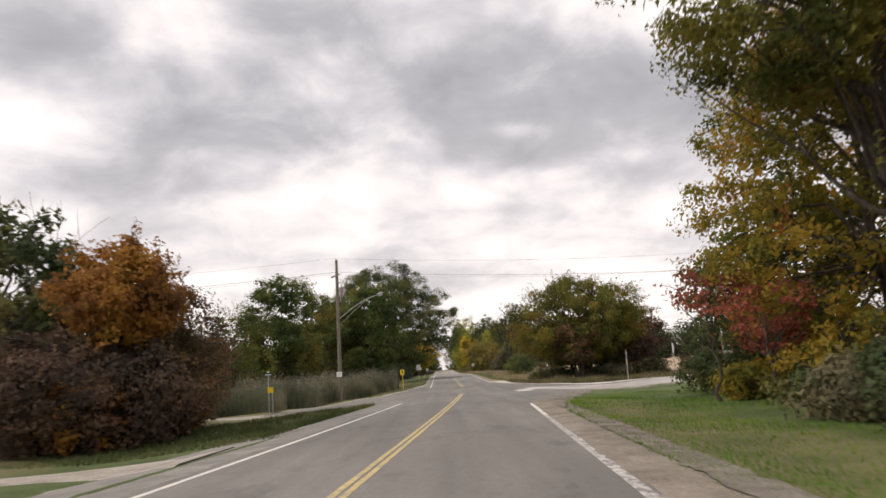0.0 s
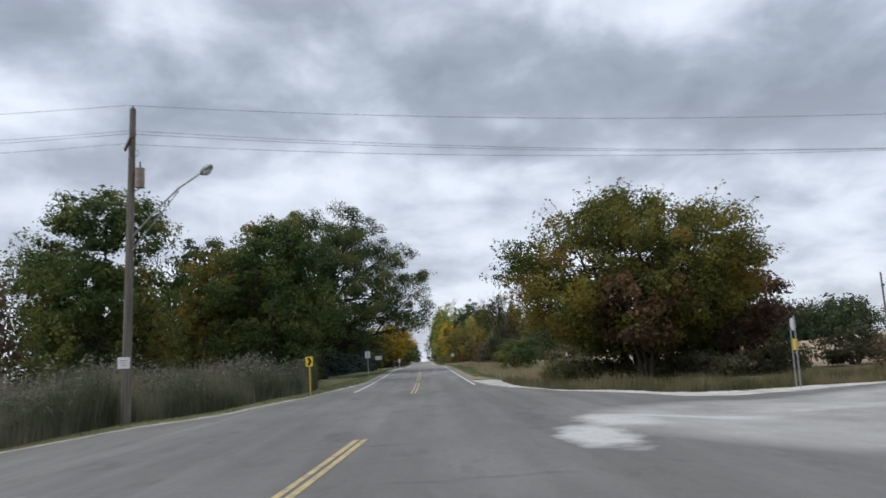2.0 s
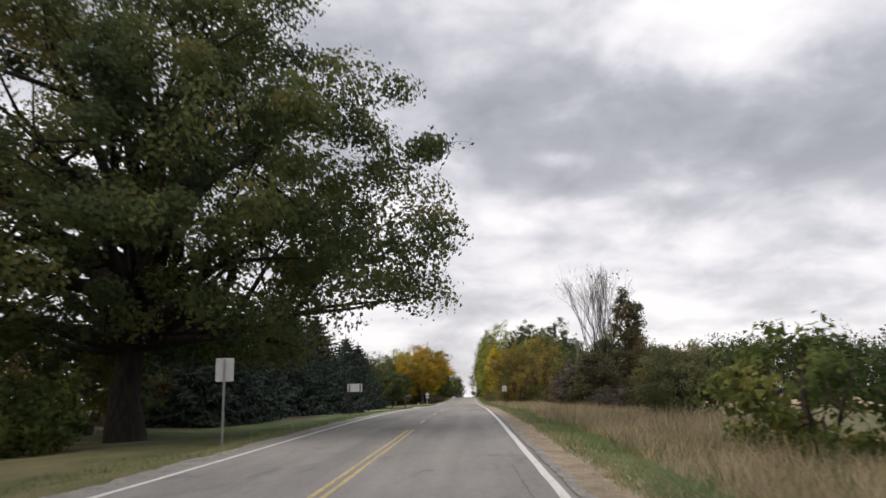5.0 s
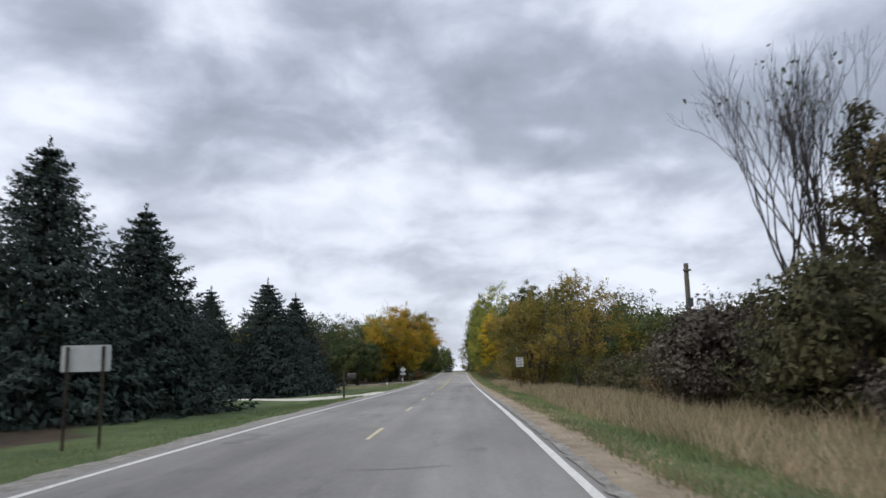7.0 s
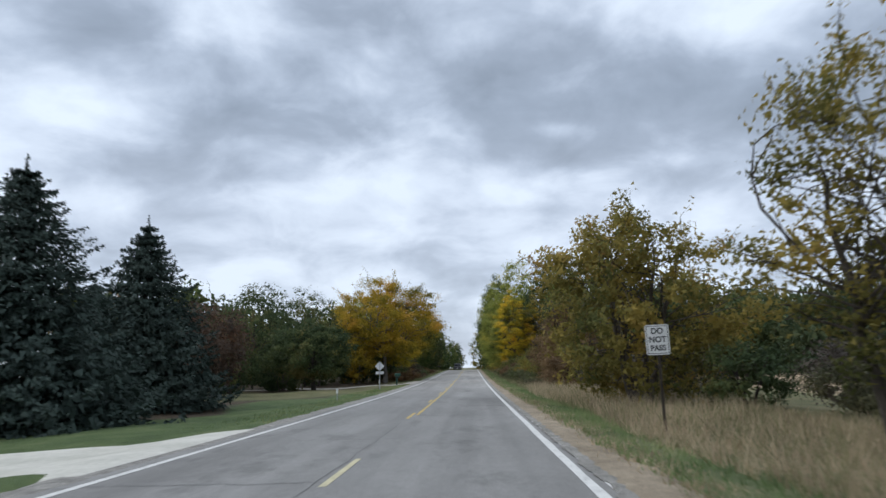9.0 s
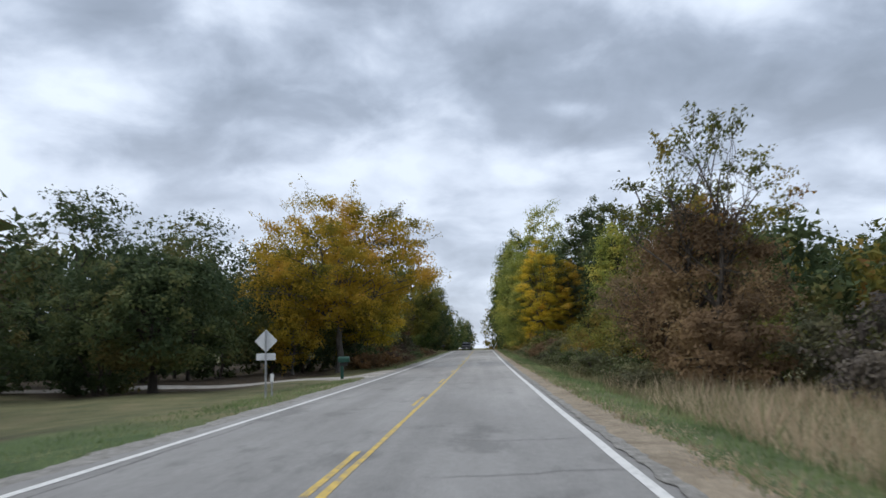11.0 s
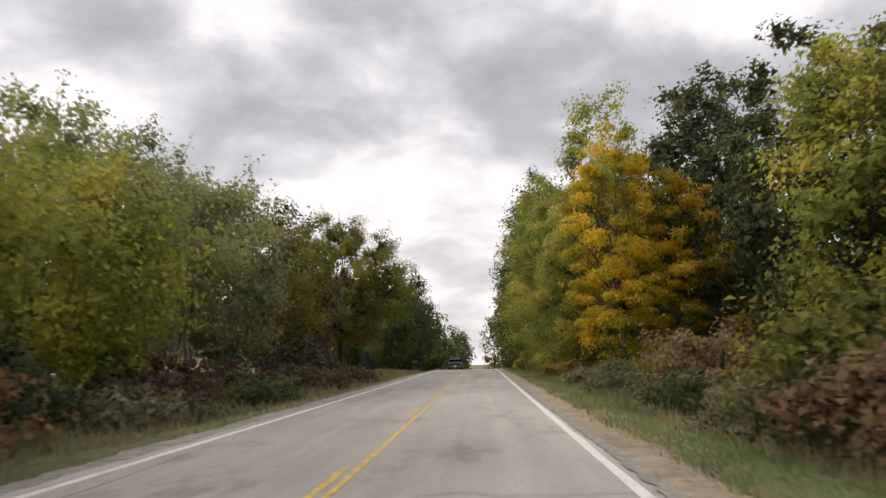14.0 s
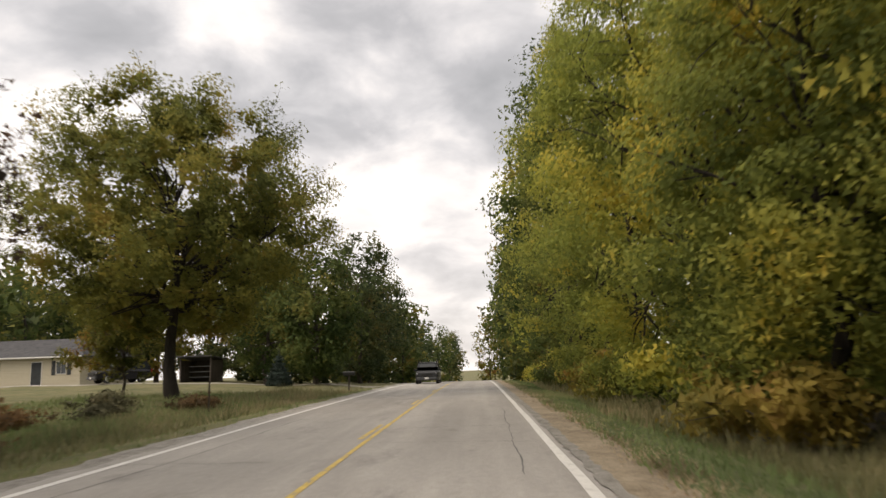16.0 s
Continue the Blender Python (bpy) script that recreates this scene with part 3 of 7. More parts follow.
def ground_material():
    """Lawn, rough grass, tan stubble and leaf litter, by the plan."""
    m, t, b = material("meadow", 0.95)
    geo = t.nodes.new("ShaderNodeNewGeometry").outputs["Position"]
    s = t.nodes.new("ShaderNodeSeparateXYZ")
    t.links.new(geo, s.inputs[0])
    gx, gy = s.outputs[0], s.outputs[1]
    wob = maths(t, "MULTIPLY", maths(t, "SUBTRACT", noisy(t, 0.25, 4), 0.5), 5.0)
    drift = maths(t, "MULTIPLY", maths(t, "SUBTRACT", noisy(t, 0.035, 5), 0.5), 34.0)

    def between(v, a, b2, soft=1.5):
        v = maths(t, "ADD", v, drift if soft > 2 else wob)
        lo = maths(t, "DIVIDE", maths(t, "SUBTRACT", v, a), soft, True)
        hi = maths(t, "DIVIDE", maths(t, "SUBTRACT", b2, v), soft, True)
        return maths(t, "MULTIPLY", lo, hi)

    rough = ramp(t, noisy(t, 0.5, 5), [(0.3, (0.085, 0.092, 0.04)), (0.5, (0.14, 0.135, 0.062)), (0.7, (0.20, 0.17, 0.09))])
    lawn = ramp(t, noisy(t, 0.6, 5), [(0.3, (0.048, 0.075, 0.025)), (0.5, (0.074, 0.108, 0.036)), (0.7, (0.115, 0.140, 0.055))])
    stubble = ramp(t, noisy(t, 0.3, 5, 0.6, (1, 0.3, 1)), [(0.3, (0.30, 0.22, 0.14)), (0.7, (0.43, 0.33, 0.22))])
    litter = ramp(t, noisy(t, 1.5, 5), [(0.3, (0.03, 0.024, 0.016)), (0.6, (0.07, 0.05, 0.03)), (0.8, (0.13, 0.085, 0.04))])
    col = rough
    lawn_at = maths(t, "MULTIPLY", between(gx, 5.0, 22.0), between(gy, -60.0, 62.0))
    for x0, x1, y0, y1 in ((-17, -2, 134, 240), (-16, -3, -60, 50)):
        lawn_at = maths(t, "MAXIMUM", lawn_at, maths(t, "MULTIPLY", between(gx, x0, x1), between(gy, y0, y1, 4.0)))
    col = mixed(t, lawn_at, col, lawn)
    strip = ramp(t, noisy(t, 0.9, 5), [(0.3, (0.070, 0.088, 0.036)), (0.5, (0.108, 0.130, 0.055)), (0.7, (0.17, 0.160, 0.085))])
    col = mixed(t, maths(t, "MULTIPLY", between(gx, 3.0, 7.6), between(gy, 100.0, 420.0)), col, strip)
    field_at = maths(t, "MAXIMUM", maths(t, "MULTIPLY", between(gx, 26.0, 190.0), between(gy, 84.0, 222.0, 4.0)),
                     maths(t, "MULTIPLY", between(gx, 22.0, 60.0), between(gy, 225.0, 330.0, 4.0)))
    col = mixed(t, field_at, col, stubble)
    wood_at = maths(t, "MAXIMUM", maths(t, "MULTIPLY", between(gx, 9.0, 200.0), between(gy, 296.0, 600.0, 5.0)),
                    maths(t, "MULTIPLY", between(gx, -90.0, -9.5), between(gy, 262.0, 345.0, 5.0)))
    wood_at = maths(t, "MAXIMUM", wood_at, maths(t, "MULTIPLY", between(maths(t, "ADD", gx, drift), -120.0, -14.0), between(gy, 98.0, 240.0, 5.0)))
    col = mixed(t, wood_at, col, litter)
    col = mixed(t, 0.6, col, ramp(t, noisy(t, 16, 3, 0.8), [(0.3, (0.6, 0.6, 0.6)), (0.7, (1.35, 1.35, 1.35))]), "MULTIPLY")
    t.links.new(col, b.inputs["Base Color"])
    bumped(t, b, noisy(t, 14, 4, 0.8), 0.9, 0.06)
    return m


def spaced(lo, hi, fine_lo, fine_hi, near, ratio=1.25):
    """Coordinates close together over the fine stretch, and wider and wider beyond it."""
    v = list(np.arange(fine_lo, fine_hi + 1e-6, near))
    s = near
    while v[-1] < hi:
        s *= ratio
        v.append(min(hi, v[-1] + s))
    s = near
    while v[0] > lo:
        s *= ratio
        v.insert(0, max(lo, v[0] - s))
    return np.array(v)


def build_ground():
    off = spaced(-2500, 2500, -16, 22, 0.5, 1.22)
    ys = spaced(-1500, 4500, -20, 440, 1.8, 1.3)
    O, Y = np.meshgrid(off, ys)
    X = O + centre(np.clip(Y, -60, 700))
    Z = land(X, Y)
    Z -= 0.12 * (np.abs(O) < PAVED - 0.2)
    edge = (np.abs(O) >= PAVED - 0.2) & (np.abs(O) < PAVED + 0.55) & (Y < 900)
    Z -= 0.06 * edge
    near, far = np.interp(X, RX, R_NEAR), np.interp(X, RX, R_FAR)
    Z -= 0.10 * ((Y > 57) & (Y < 102) & (-O > PAVED) & (-O < flare(Y) - 0.3))
    Z -= 0.12 * ((X > 2) & (X < 150) & (Y > near + 0.5) & (Y < far - 0.5))
    tagged(new("ground", grid_mesh("ground", X, Y, Z, ground_material())), "rolling verge of lawn, rough grass and tan stubble", "ground", kind="structure")


build_ground()


def ribbon(name, y0, y1, left, right, lift, mat, step_y=1.5, cols=2, rag=0.0, seed=1, base=None):
    """A strip along the road between two offsets from its middle."""
    rng = np.random.default_rng(seed)
    ys = np.arange(y0, y1 + step_y * 0.5, step_y)
    ys[-1] = y1
    f = np.linspace(0, 1, cols)
    L = (left(ys) if callable(left) else np.full(len(ys), float(left))) + rag * rng.normal(size=len(ys))
    R = (right(ys) if callable(right) else np.full(len(ys), float(right))) + rag * rng.normal(size=len(ys))
    O = L[:, None] * (1 - f) + R[:, None] * f
    Y = np.repeat(ys[:, None], cols, 1)
    X = O + centre(Y)
    Z = (grade(Y) if base is None else base(X, Y)) + lift
    return grid_mesh(name, X, Y, Z, mat)


def build_road():
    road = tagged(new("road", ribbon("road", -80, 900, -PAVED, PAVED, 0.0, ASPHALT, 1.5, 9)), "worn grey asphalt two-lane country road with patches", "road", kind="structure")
    cols = np.concatenate([np.linspace(1.0, 18, 90), np.linspace(19, 60, 24), np.linspace(64, 160, 14)])
    near, far = np.interp(cols, RX, R_NEAR), np.interp(cols, RX, R_FAR)
    f = np.linspace(0, 1, 25)
    Y = near[:, None] * (1 - f) + far[:, None] * f
    X = np.repeat(cols[:, None], 25, 1)
    blend = step(X, 4, 9)
    Z = (1 - blend) * (grade(Y) - 0.004) + blend * (land(X, Y) + 0.05)
    Z = np.where(X < centre(Y) + PAVED - 0.3, grade(Y) - 0.03, Z)
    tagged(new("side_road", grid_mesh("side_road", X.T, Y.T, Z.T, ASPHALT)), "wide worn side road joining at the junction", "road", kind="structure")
    ys = FLARE_Y[FLARE_Y >= 51.5]
    f = np.linspace(0, 1, 23)
    w = flare(ys) + 0.05 * np.sin(1.7 * ys) + 0.04 * np.sin(4.3 * ys)
    Y = np.repeat(ys[:, None], 23, 1)
    X = centre(Y) - (PAVED - 0.3) * (1 - f) - w[:, None] * f
    Z = flare_height(X, Y)
    Z -= 0.12 * np.clip((55.2 - Y) / 2.2, 0, 1) * step(centre(Y) - X - PAVED, 0.9, 2.2)
    Z[:, 0] -= 0.03
    Z[:, -1] -= 0.05
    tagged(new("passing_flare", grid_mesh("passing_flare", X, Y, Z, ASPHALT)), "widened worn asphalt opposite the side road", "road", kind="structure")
    ys = FLARE_Y[FLARE_Y >= 58]
    w = flare(ys)
    f = np.array([-0.3, -0.1, 0.15, 0.4, 0.6, 0.75])
    Y = np.repeat(ys[:, None], 6, 1)
    D = w[:, None] + f * (1 + 0.25 * np.sin(1.3 * Y) + 0.2 * np.sin(3.7 * Y + f))
    X = centre(Y) - D
    Z = flare_height(X, Y) + np.array([-0.02, 0.012, 0.012, -0.01, -0.04, -0.14])
    tagged(new("gravel_rim", grid_mesh("gravel_rim", X, Y, Z, GRAVEL)), "thin pale gravel rim along the widened asphalt", "gravel", kind="structure")
    # sandy and gravel shoulders, their edges tucked under asphalt and turf
    def waver(y, k):
        return 0.08 * np.sin(0.9 * y + k) + 0.06 * np.sin(2.3 * y + 2 * k) + 0.05 * np.sin(5.1 * y + 3 * k) + 0.04 * np.sin(9.7 * y + 5 * k)

    for y0, y1, side, mat, wide in ((-80, 39.5, 1, SAND, lambda y: 1.15 + 0.2 * step(y, 26, 36)), (95, 900, 1, DIRT, lambda y: 0.52 + 0.7 * (1 - step(y, 95, 110))),
                                    (-80, 54, -1, WORN_TAR, lambda y: 3.1 - 1.7 * step(y, 22, 46)), (102, 900, -1, CRUMBLE, lambda y: 0.35 + 0.0 * y)):
        ys = np.arange(y0, min(y1, 430) + 0.1, 0.2)
        w = wide(ys) + waver(ys, side + y0)
        inner = PAVED - (0.12 if y0 == 95 else 0.06) + 0.5 * waver(ys, 5.0 + side)
        O = side * np.stack([np.full(len(ys), PAVED - 0.5), inner, PAVED + 0.5 * w, PAVED + w, PAVED + w + 0.35], 1)
        Y = np.repeat(ys[:, None], 5, 1)
        X = O + centre(Y)
        Z = np.maximum(land(X, Y), grade(Y) - 0.3) + np.array([-0.05, 0.0, 0.025, 0.012, -0.05])
        Z[:, 1] = grade(ys) + 0.006
        if y1 < 100:
            Z -= 0.10 * np.clip((ys - (y1 - 2.5)) / 2.5, 0, 1)[:, None]
        tagged(new("shoulder", grid_mesh("shoulder", X, Y, Z, mat)), "crumbling sandy gravel shoulder beside the asphalt", "shoulder", kind="structure")
    tagged(new("shoulder", ribbon("shoulder", 96, 430, PAVED - 0.27, PAVED - 0.07, 0.033, CRUMBLE, 0.25, 5, 0.03, 77, lambda X, Y: np.maximum(land(X, Y), grade(Y) - 0.3))), "crumbling grey asphalt edge and gravel beside the white line", "shoulder", kind="structure")
    tagged(new("shoulder", ribbon("shoulder", -40, 36, PAVED + 0.75, PAVED + 1.45, 0.032, EARTH, 0.25, 5, 0.05, 78, lambda X, Y: np.maximum(land(X, Y), grade(Y) - 0.3))), "brown leaf litter and soil between gravel and lawn", "litter", kind="structure")
    # gravel rims round the far curve of the junction and along the lawn's corner
    for edge_y, x0, x1, inner, outer, side, mat in ((R_FAR, 4.05, 40.0, -0.85, 2.1, 1, PALE_GRAVEL), (R_NEAR, 1.9, 34.0, -0.15, 0.75, -1, EARTH)):
        c = np.concatenate([np.arange(x0, 8.0, 0.02), np.arange(8.0, x1, 0.1)])
        e = np.interp(c, RX, edge_y)
        tx, ty = np.gradient(c), np.gradient(e)
        size = np.hypot(tx, ty)
        run = np.cumsum(size)
        nx, ny = -ty / size * side, tx / size * side
        a = inner + waver(run * 1.3, 1.0) * 1.5
        b = outer + waver(run * 1.3, 4.0) * 2.5
        ff = np.linspace(0, 1, 7)
        D = a[:, None] * (1 - ff) + b[:, None] * ff
        Xg, Yg = c[:, None] + nx[:, None] * D, e[:, None] + ny[:, None] * D
        bl = step(Xg, 4, 9)
        paved = (1 - bl) * (grade(Yg) - 0.004) + bl * (land(Xg, Yg) + 0.05)
        w = step(D, -0.1, 0.7)
        Zg = (1 - w) * paved + w * np.minimum(land(Xg, Yg) + 0.03, paved) + 0.012 + np.array([-0.04, 0.0, 0.005, 0.006, 0.004, 0.0, -0.06])
        tagged(new("gravel_rim", grid_mesh("gravel_rim", Xg.T, Yg.T, Zg.T, mat)), "pale loose gravel rim round the junction", "gravel", kind="structure")
    return road


ROAD = build_road()


def drive_way(y0, y1, x0, x1, mat, label, flare=2.5, slant=0.0):
    """A drive that leaves the road's left edge, flared at its mouth."""
    n = 50
    s = np.linspace(0, 1, n) ** 1.6
    X = x0 + (x1 - x0) * s
    open_w = flare * np.exp(-np.abs(X - x0) / 2.2)
    f = np.linspace(0, 1, 9)
    Y = (y0 - open_w)[:, None] * (1 - f) + (y1 + open_w)[:, None] * f
    Y += slant * (X - x0)[:, None]
    X = np.repeat(X[:, None], 9, 1)
    inside = step(-(X - centre(Y)), PAVED - 0.35, PAVED + 0.3)
    Z = (1 - inside) * (grade(Y) - 0.06) + inside * np.maximum(land(X, Y) + 0.04, grade(Y) - 0.5)
    Z[:, 0] -= 0.12
    Z[:, -1] -= 0.12
    tagged(new("driveway", grid_mesh("driveway", X, Y, Z, mat)), label, "driveway", kind="structure")


drive_way(53.2, 56.4, -10.8, -70, GRAVEL, "narrow pale gravel drive sloping away from the road", 0.8)
drive_way(18.0, 21.0, -8.5, -60, GRAVEL, "pale gravel drive through the grass verge", 1.5)
drive_way(199.0, 203.0, -3.85, -70, CONCRETE, "clean pale concrete driveway with flared mouth", 5.0)
drive_way(270.0, 274.0, -3.85, -60, GRAVEL, "grey gravel driveway beside the golden tree", 5.5, 0.30)
drive_way(396.0, 399.5, -3.85, -60, GRAVEL, "pale gravel driveway by the house", 3.0, 0.36)


def line(y0, y1, off, width, mat, label, lift=0.005):
    me = ribbon("road_line", y0, y1, off - width / 2, off + width / 2, lift, mat, 1.5, 2, 0.006, int(y0) + 500)
    ob = new("road_line", me)
    ob.parent = ROAD
    return tagged(ob, label)


line(-80, 25.0, LANE + 0.28, 0.17, FLAKED_LINE, "flaked remains of the white edge line")
for y0, y1, off in ((25.0, 34.2, LANE + 0.28), (86, 900, LANE), (-80, 46.8, -LANE), (85, 194, -LANE), (194, 900, -LANE)):
    line(y0, y1, off, 0.15, WHITE_LINE, "worn white edge line")
line(183, 222, LANE + 0.27, 0.12, WHITE_LINE, "older doubled white edge line")
for y0, y1 in ((-80, 57), (79, 95), (100, 131)):
    for off in ((-0.17, 0.01) if y0 < 0 else (-0.10, 0.10)):
        line(y0, y1, off, 0.11 if y0 < 0 else 0.085, PALE_YELLOW, "worn yellow centre line")
for k in range(6):
    line(136.4 + 11.66 * k, 139.6 + 11.66 * k, 0.0, 0.10, FADED_LINE, "faded yellow centre dash")
line(211, 900, 0.09, 0.10, YELLOW_LINE, "worn solid yellow centre line")
for k in range(14):
    line(209 + 12.2 * k, 212.4 + 12.2 * k, -0.10, 0.10, YELLOW_LINE, "worn yellow centre dash")


def build_cracks():
    """Tar-dark cracks across and along the asphalt."""
    rng = np.random.default_rng(5)
    V, F = [], []

    def crack(pts, w):
        k = len(V)
        n = len(pts)
        for i, (x, y) in enumerate(pts):
            a = np.array(pts[min(i + 1, n - 1)]) - np.array(pts[max(i - 1, 0)])
            nx, ny = -a[1], a[0]
            q = w * (0.5 + rng.random()) * (0.25 if i in (0, n - 1) else 1) / max(1e-6, math.hypot(nx, ny))
            for s in (-1, 1):
                V.append((x + s * nx * q, y + s * ny * q, float(grade(y)) + 0.0035))
        for i in range(n - 1):
            F.append((k + 2 * i, k + 2 * i + 1, k + 2 * i + 3, k + 2 * i + 2))

    y = 5.0
    while y < 390:
        y += rng.uniform(1.2, 4.5) if y > 225 else rng.uniform(3, 11)
        a = rng.choice([-PAVED, -3.2, -2.0, 0.2, 1.0])
        b = a + rng.uniform(1.2, 6.0)
        xs = np.arange(a, min(b, PAVED - 0.1), 0.28)
        if len(xs) > 3:
            wander = np.cumsum(rng.normal(size=len(xs)) * 0.075)
            crack([(float(centre(y)) + px, y + float(q)) for px, q in zip(xs, wander)], rng.choice([0.007, 0.011, 0.017]))
    for x0, ya, yb in ((-0.3, 174, 207), (-3.2, 228, 300), (3.2, 90, 120), (-2.9, 305, 350), (2.9, 338, 352), (3.7, 250, 330)):
        ys = np.arange(ya, yb, 0.35)
        wander = np.cumsum(rng.normal(size=len(ys)) * 0.02)
        crack([(float(centre(q)) + x0 + float(w), q) for q, w in zip(ys, wander)], 0.010)
    # the open joint beside the first edge line, bending off towards the lawn
    ys = np.arange(0.0, 31.0, 0.4)
    crack([(float(centre(q)) + LANE + 0.5 + 0.03 * math.sin(1.7 * q) + 0.9 * max(0.0, (q - 24.3) / 6.4), q) for q in ys], 0.028)
    crack([(3.36 + 0.42 * f + 0.03 * math.sin(9 * f), 34.4 + 5.4 * f) for f in np.linspace(0, 1, 12)], 0.024)
    ob = new("road_crack", mesh_from("road_crack", V, F, CRACK))
    ob.parent = ROAD
    tagged(ob, "dark tar-filled cracks in the asphalt", kind="stuff")


build_cracks()


# ---- plants ----
def cards(pos, size, rng, up=0.35, out=None, slim=0.62):
    """One folded leaf of four corners at each place; returns corners and faces."""
    n = len(pos)
    nrm = rng.normal(size=(n, 3))
    nrm[:, 2] = np.abs(nrm[:, 2]) + up
    if out is not None:
        nrm += 0.8 * out
    nrm /= np.linalg.norm(nrm, axis=1)[:, None]
    a = rng.normal(size=(n, 3))
    a -= nrm * np.sum(a * nrm, 1)[:, None]
    a /= np.linalg.norm(a, axis=1)[:, None] + 1e-9
    b = np.cross(nrm, a)
    s = (size * (0.6 + 0.8 * rng.random(n)))[:, None] if np.isscalar(size) else size[:, None]
    tip, root = pos + a * s * 0.55, pos - a * s * 0.45
    side = b * s * 0.5 * slim
    dip = nrm * s * 0.12
    k = rng.uniform(-0.15, 0.2, size=(n, 1)) * s * a
    V = np.stack([root, pos + side + dip + k, tip, pos - side + dip + k], 1).reshape(-1, 3)
    F = np.arange(4 * n).reshape(n, 4)
    return V, F


def tube(points, radii, sides=6):
    """A tube along points; returns corners and faces."""
    P = np.asarray(points, float)
    n = len(P)
    d = np.gradient(P, axis=0)
    d /= np.linalg.norm(d, axis=1)[:, None] + 1e-9
    ref = np.where(np.abs(d[:, 2:3]) > 0.9, np.array([[1.0, 0, 0]]), np.array([[0, 0, 1.0]]))
    u = np.cross(d, ref)
    u /= np.linalg.norm(u, axis=1)[:, None] + 1e-9
    v = np.cross(d, u)
    ang = np.linspace(0, 2 * np.pi, sides, endpoint=False)
    r = np.asarray(radii, float)[:, None, None]
    V = P[:, None, :] + r * (np.cos(ang)[None, :, None] * u[:, None, :] + np.sin(ang)[None, :, None] * v[:, None, :])
    i = np.arange(n * sides).reshape(n, sides)
    j = np.roll(i, -1, axis=1)
    F = np.stack([i[:-1], j[:-1], j[1:], i[1:]], -1).reshape(-1, 4)
    return V.reshape(-1, 3), F


def joined(pieces):
    V, F, k = [], [], 0
    for v, f in pieces:
        V.append(v), F.append(f + k)
        k += len(v)
    return np.concatenate(V), np.concatenate(F)


def arc(a, b, rng, sag=0.12, n=6):
    """A crooked way from a to b."""
    a, b = np.asarray(a, float), np.asarray(b, float)
    s = np.linspace(0, 1, n)[:, None]
    length = np.linalg.norm(b - a)
    bend = rng.normal(size=3) * length * sag
    bend[2] = abs(bend[2]) * 0.7
    return a * (1 - s) + b * s + np.sin(np.pi * s) * bend + np.concatenate([[[0, 0, 0]], rng.normal(size=(n - 2, 3)) * length * 0.02, [[0, 0, 0]]])


def crown_clumps(rng, count, rx, ry, z0, z1, belly=0.45, lump=0.3, deep=0.55):
    """Places of leaf clumps in an uneven crown from z0 to z1, widest at the share belly of its height."""
    h = rng.random(count * 3)
    prof = np.where(h < belly, np.sqrt(np.clip(1 - ((belly - h) / belly) ** 2 * 0.80, 0, 1)), np.sqrt(np.clip(1 - ((h - belly) / (1 - belly)) ** 2, 0, 1)))
    keep = rng.random(count * 3) < prof + 0.05
    h, prof = h[keep][:count], prof[keep][:count]
    n = len(h)
    ang = rng.random(n) * 2 * np.pi
    wave = sum(a * np.sin(k * ang + p + q * h * 6) for k, a, p, q in zip((2, 3, 5, 7), (0.5, 0.45, 0.35, 0.25), rng.random(4) * 6, rng.normal(size=4)))
    r = prof * (1 - deep * rng.random(n) ** 1.6) * (1 + 0.6 * lump * wave)
    top = 1 + 0.05 * np.sin(3 * ang + 2) + 0.03 * rng.normal(size=n)
    return np.stack([rx * r * np.cos(ang), ry * r * np.sin(ang), z0 + (z1 - z0) * h * np.where(h > 0.6, top, 1)], 1)


def sprays(pos, size, rng, out, ragged=0.5, kite=False):
    """Leaf sprays, three-cornered or as pointed kites, that face more or less outwards; returns corners and faces."""
    n = len(pos)
    nrm = rng.normal(size=(n, 3)) * ragged + out
    nrm /= np.linalg.norm(nrm, axis=1)[:, None] + 1e-9
    a = rng.normal(size=(n, 3))
    a -= nrm * np.sum(a * nrm, 1)[:, None]
    a /= np.linalg.norm(a, axis=1)[:, None] + 1e-9
    b = np.cross(nrm, a)
    s = (size * (0.55 + 0.9 * rng.random(n)))[:, None]
    skew = rng.uniform(-0.3, 0.3, size=(n, 1))
    if kite:
        V = np.stack([pos + a * s * 0.66, pos + b * s * 0.36 + nrm * s * 0.10, pos - a * s * (0.54 + 0.4 * skew), pos - b * s * 0.36 + nrm * s * 0.10], 1)
        return V.reshape(-1, 3), np.arange(4 * n).reshape(n, 4)
    V = np.stack([pos + a * s * 0.62, pos - a * s * (0.38 + skew) + b * s * 0.42, pos - a * s * (0.38 - skew) - b * s * 0.42], 1)
    return V.reshape(-1, 3), np.arange(3 * n).reshape(n, 3)


def unit(v):
    return v / (np.linalg.norm(v, axis=1)[:, None] + 1e-9)


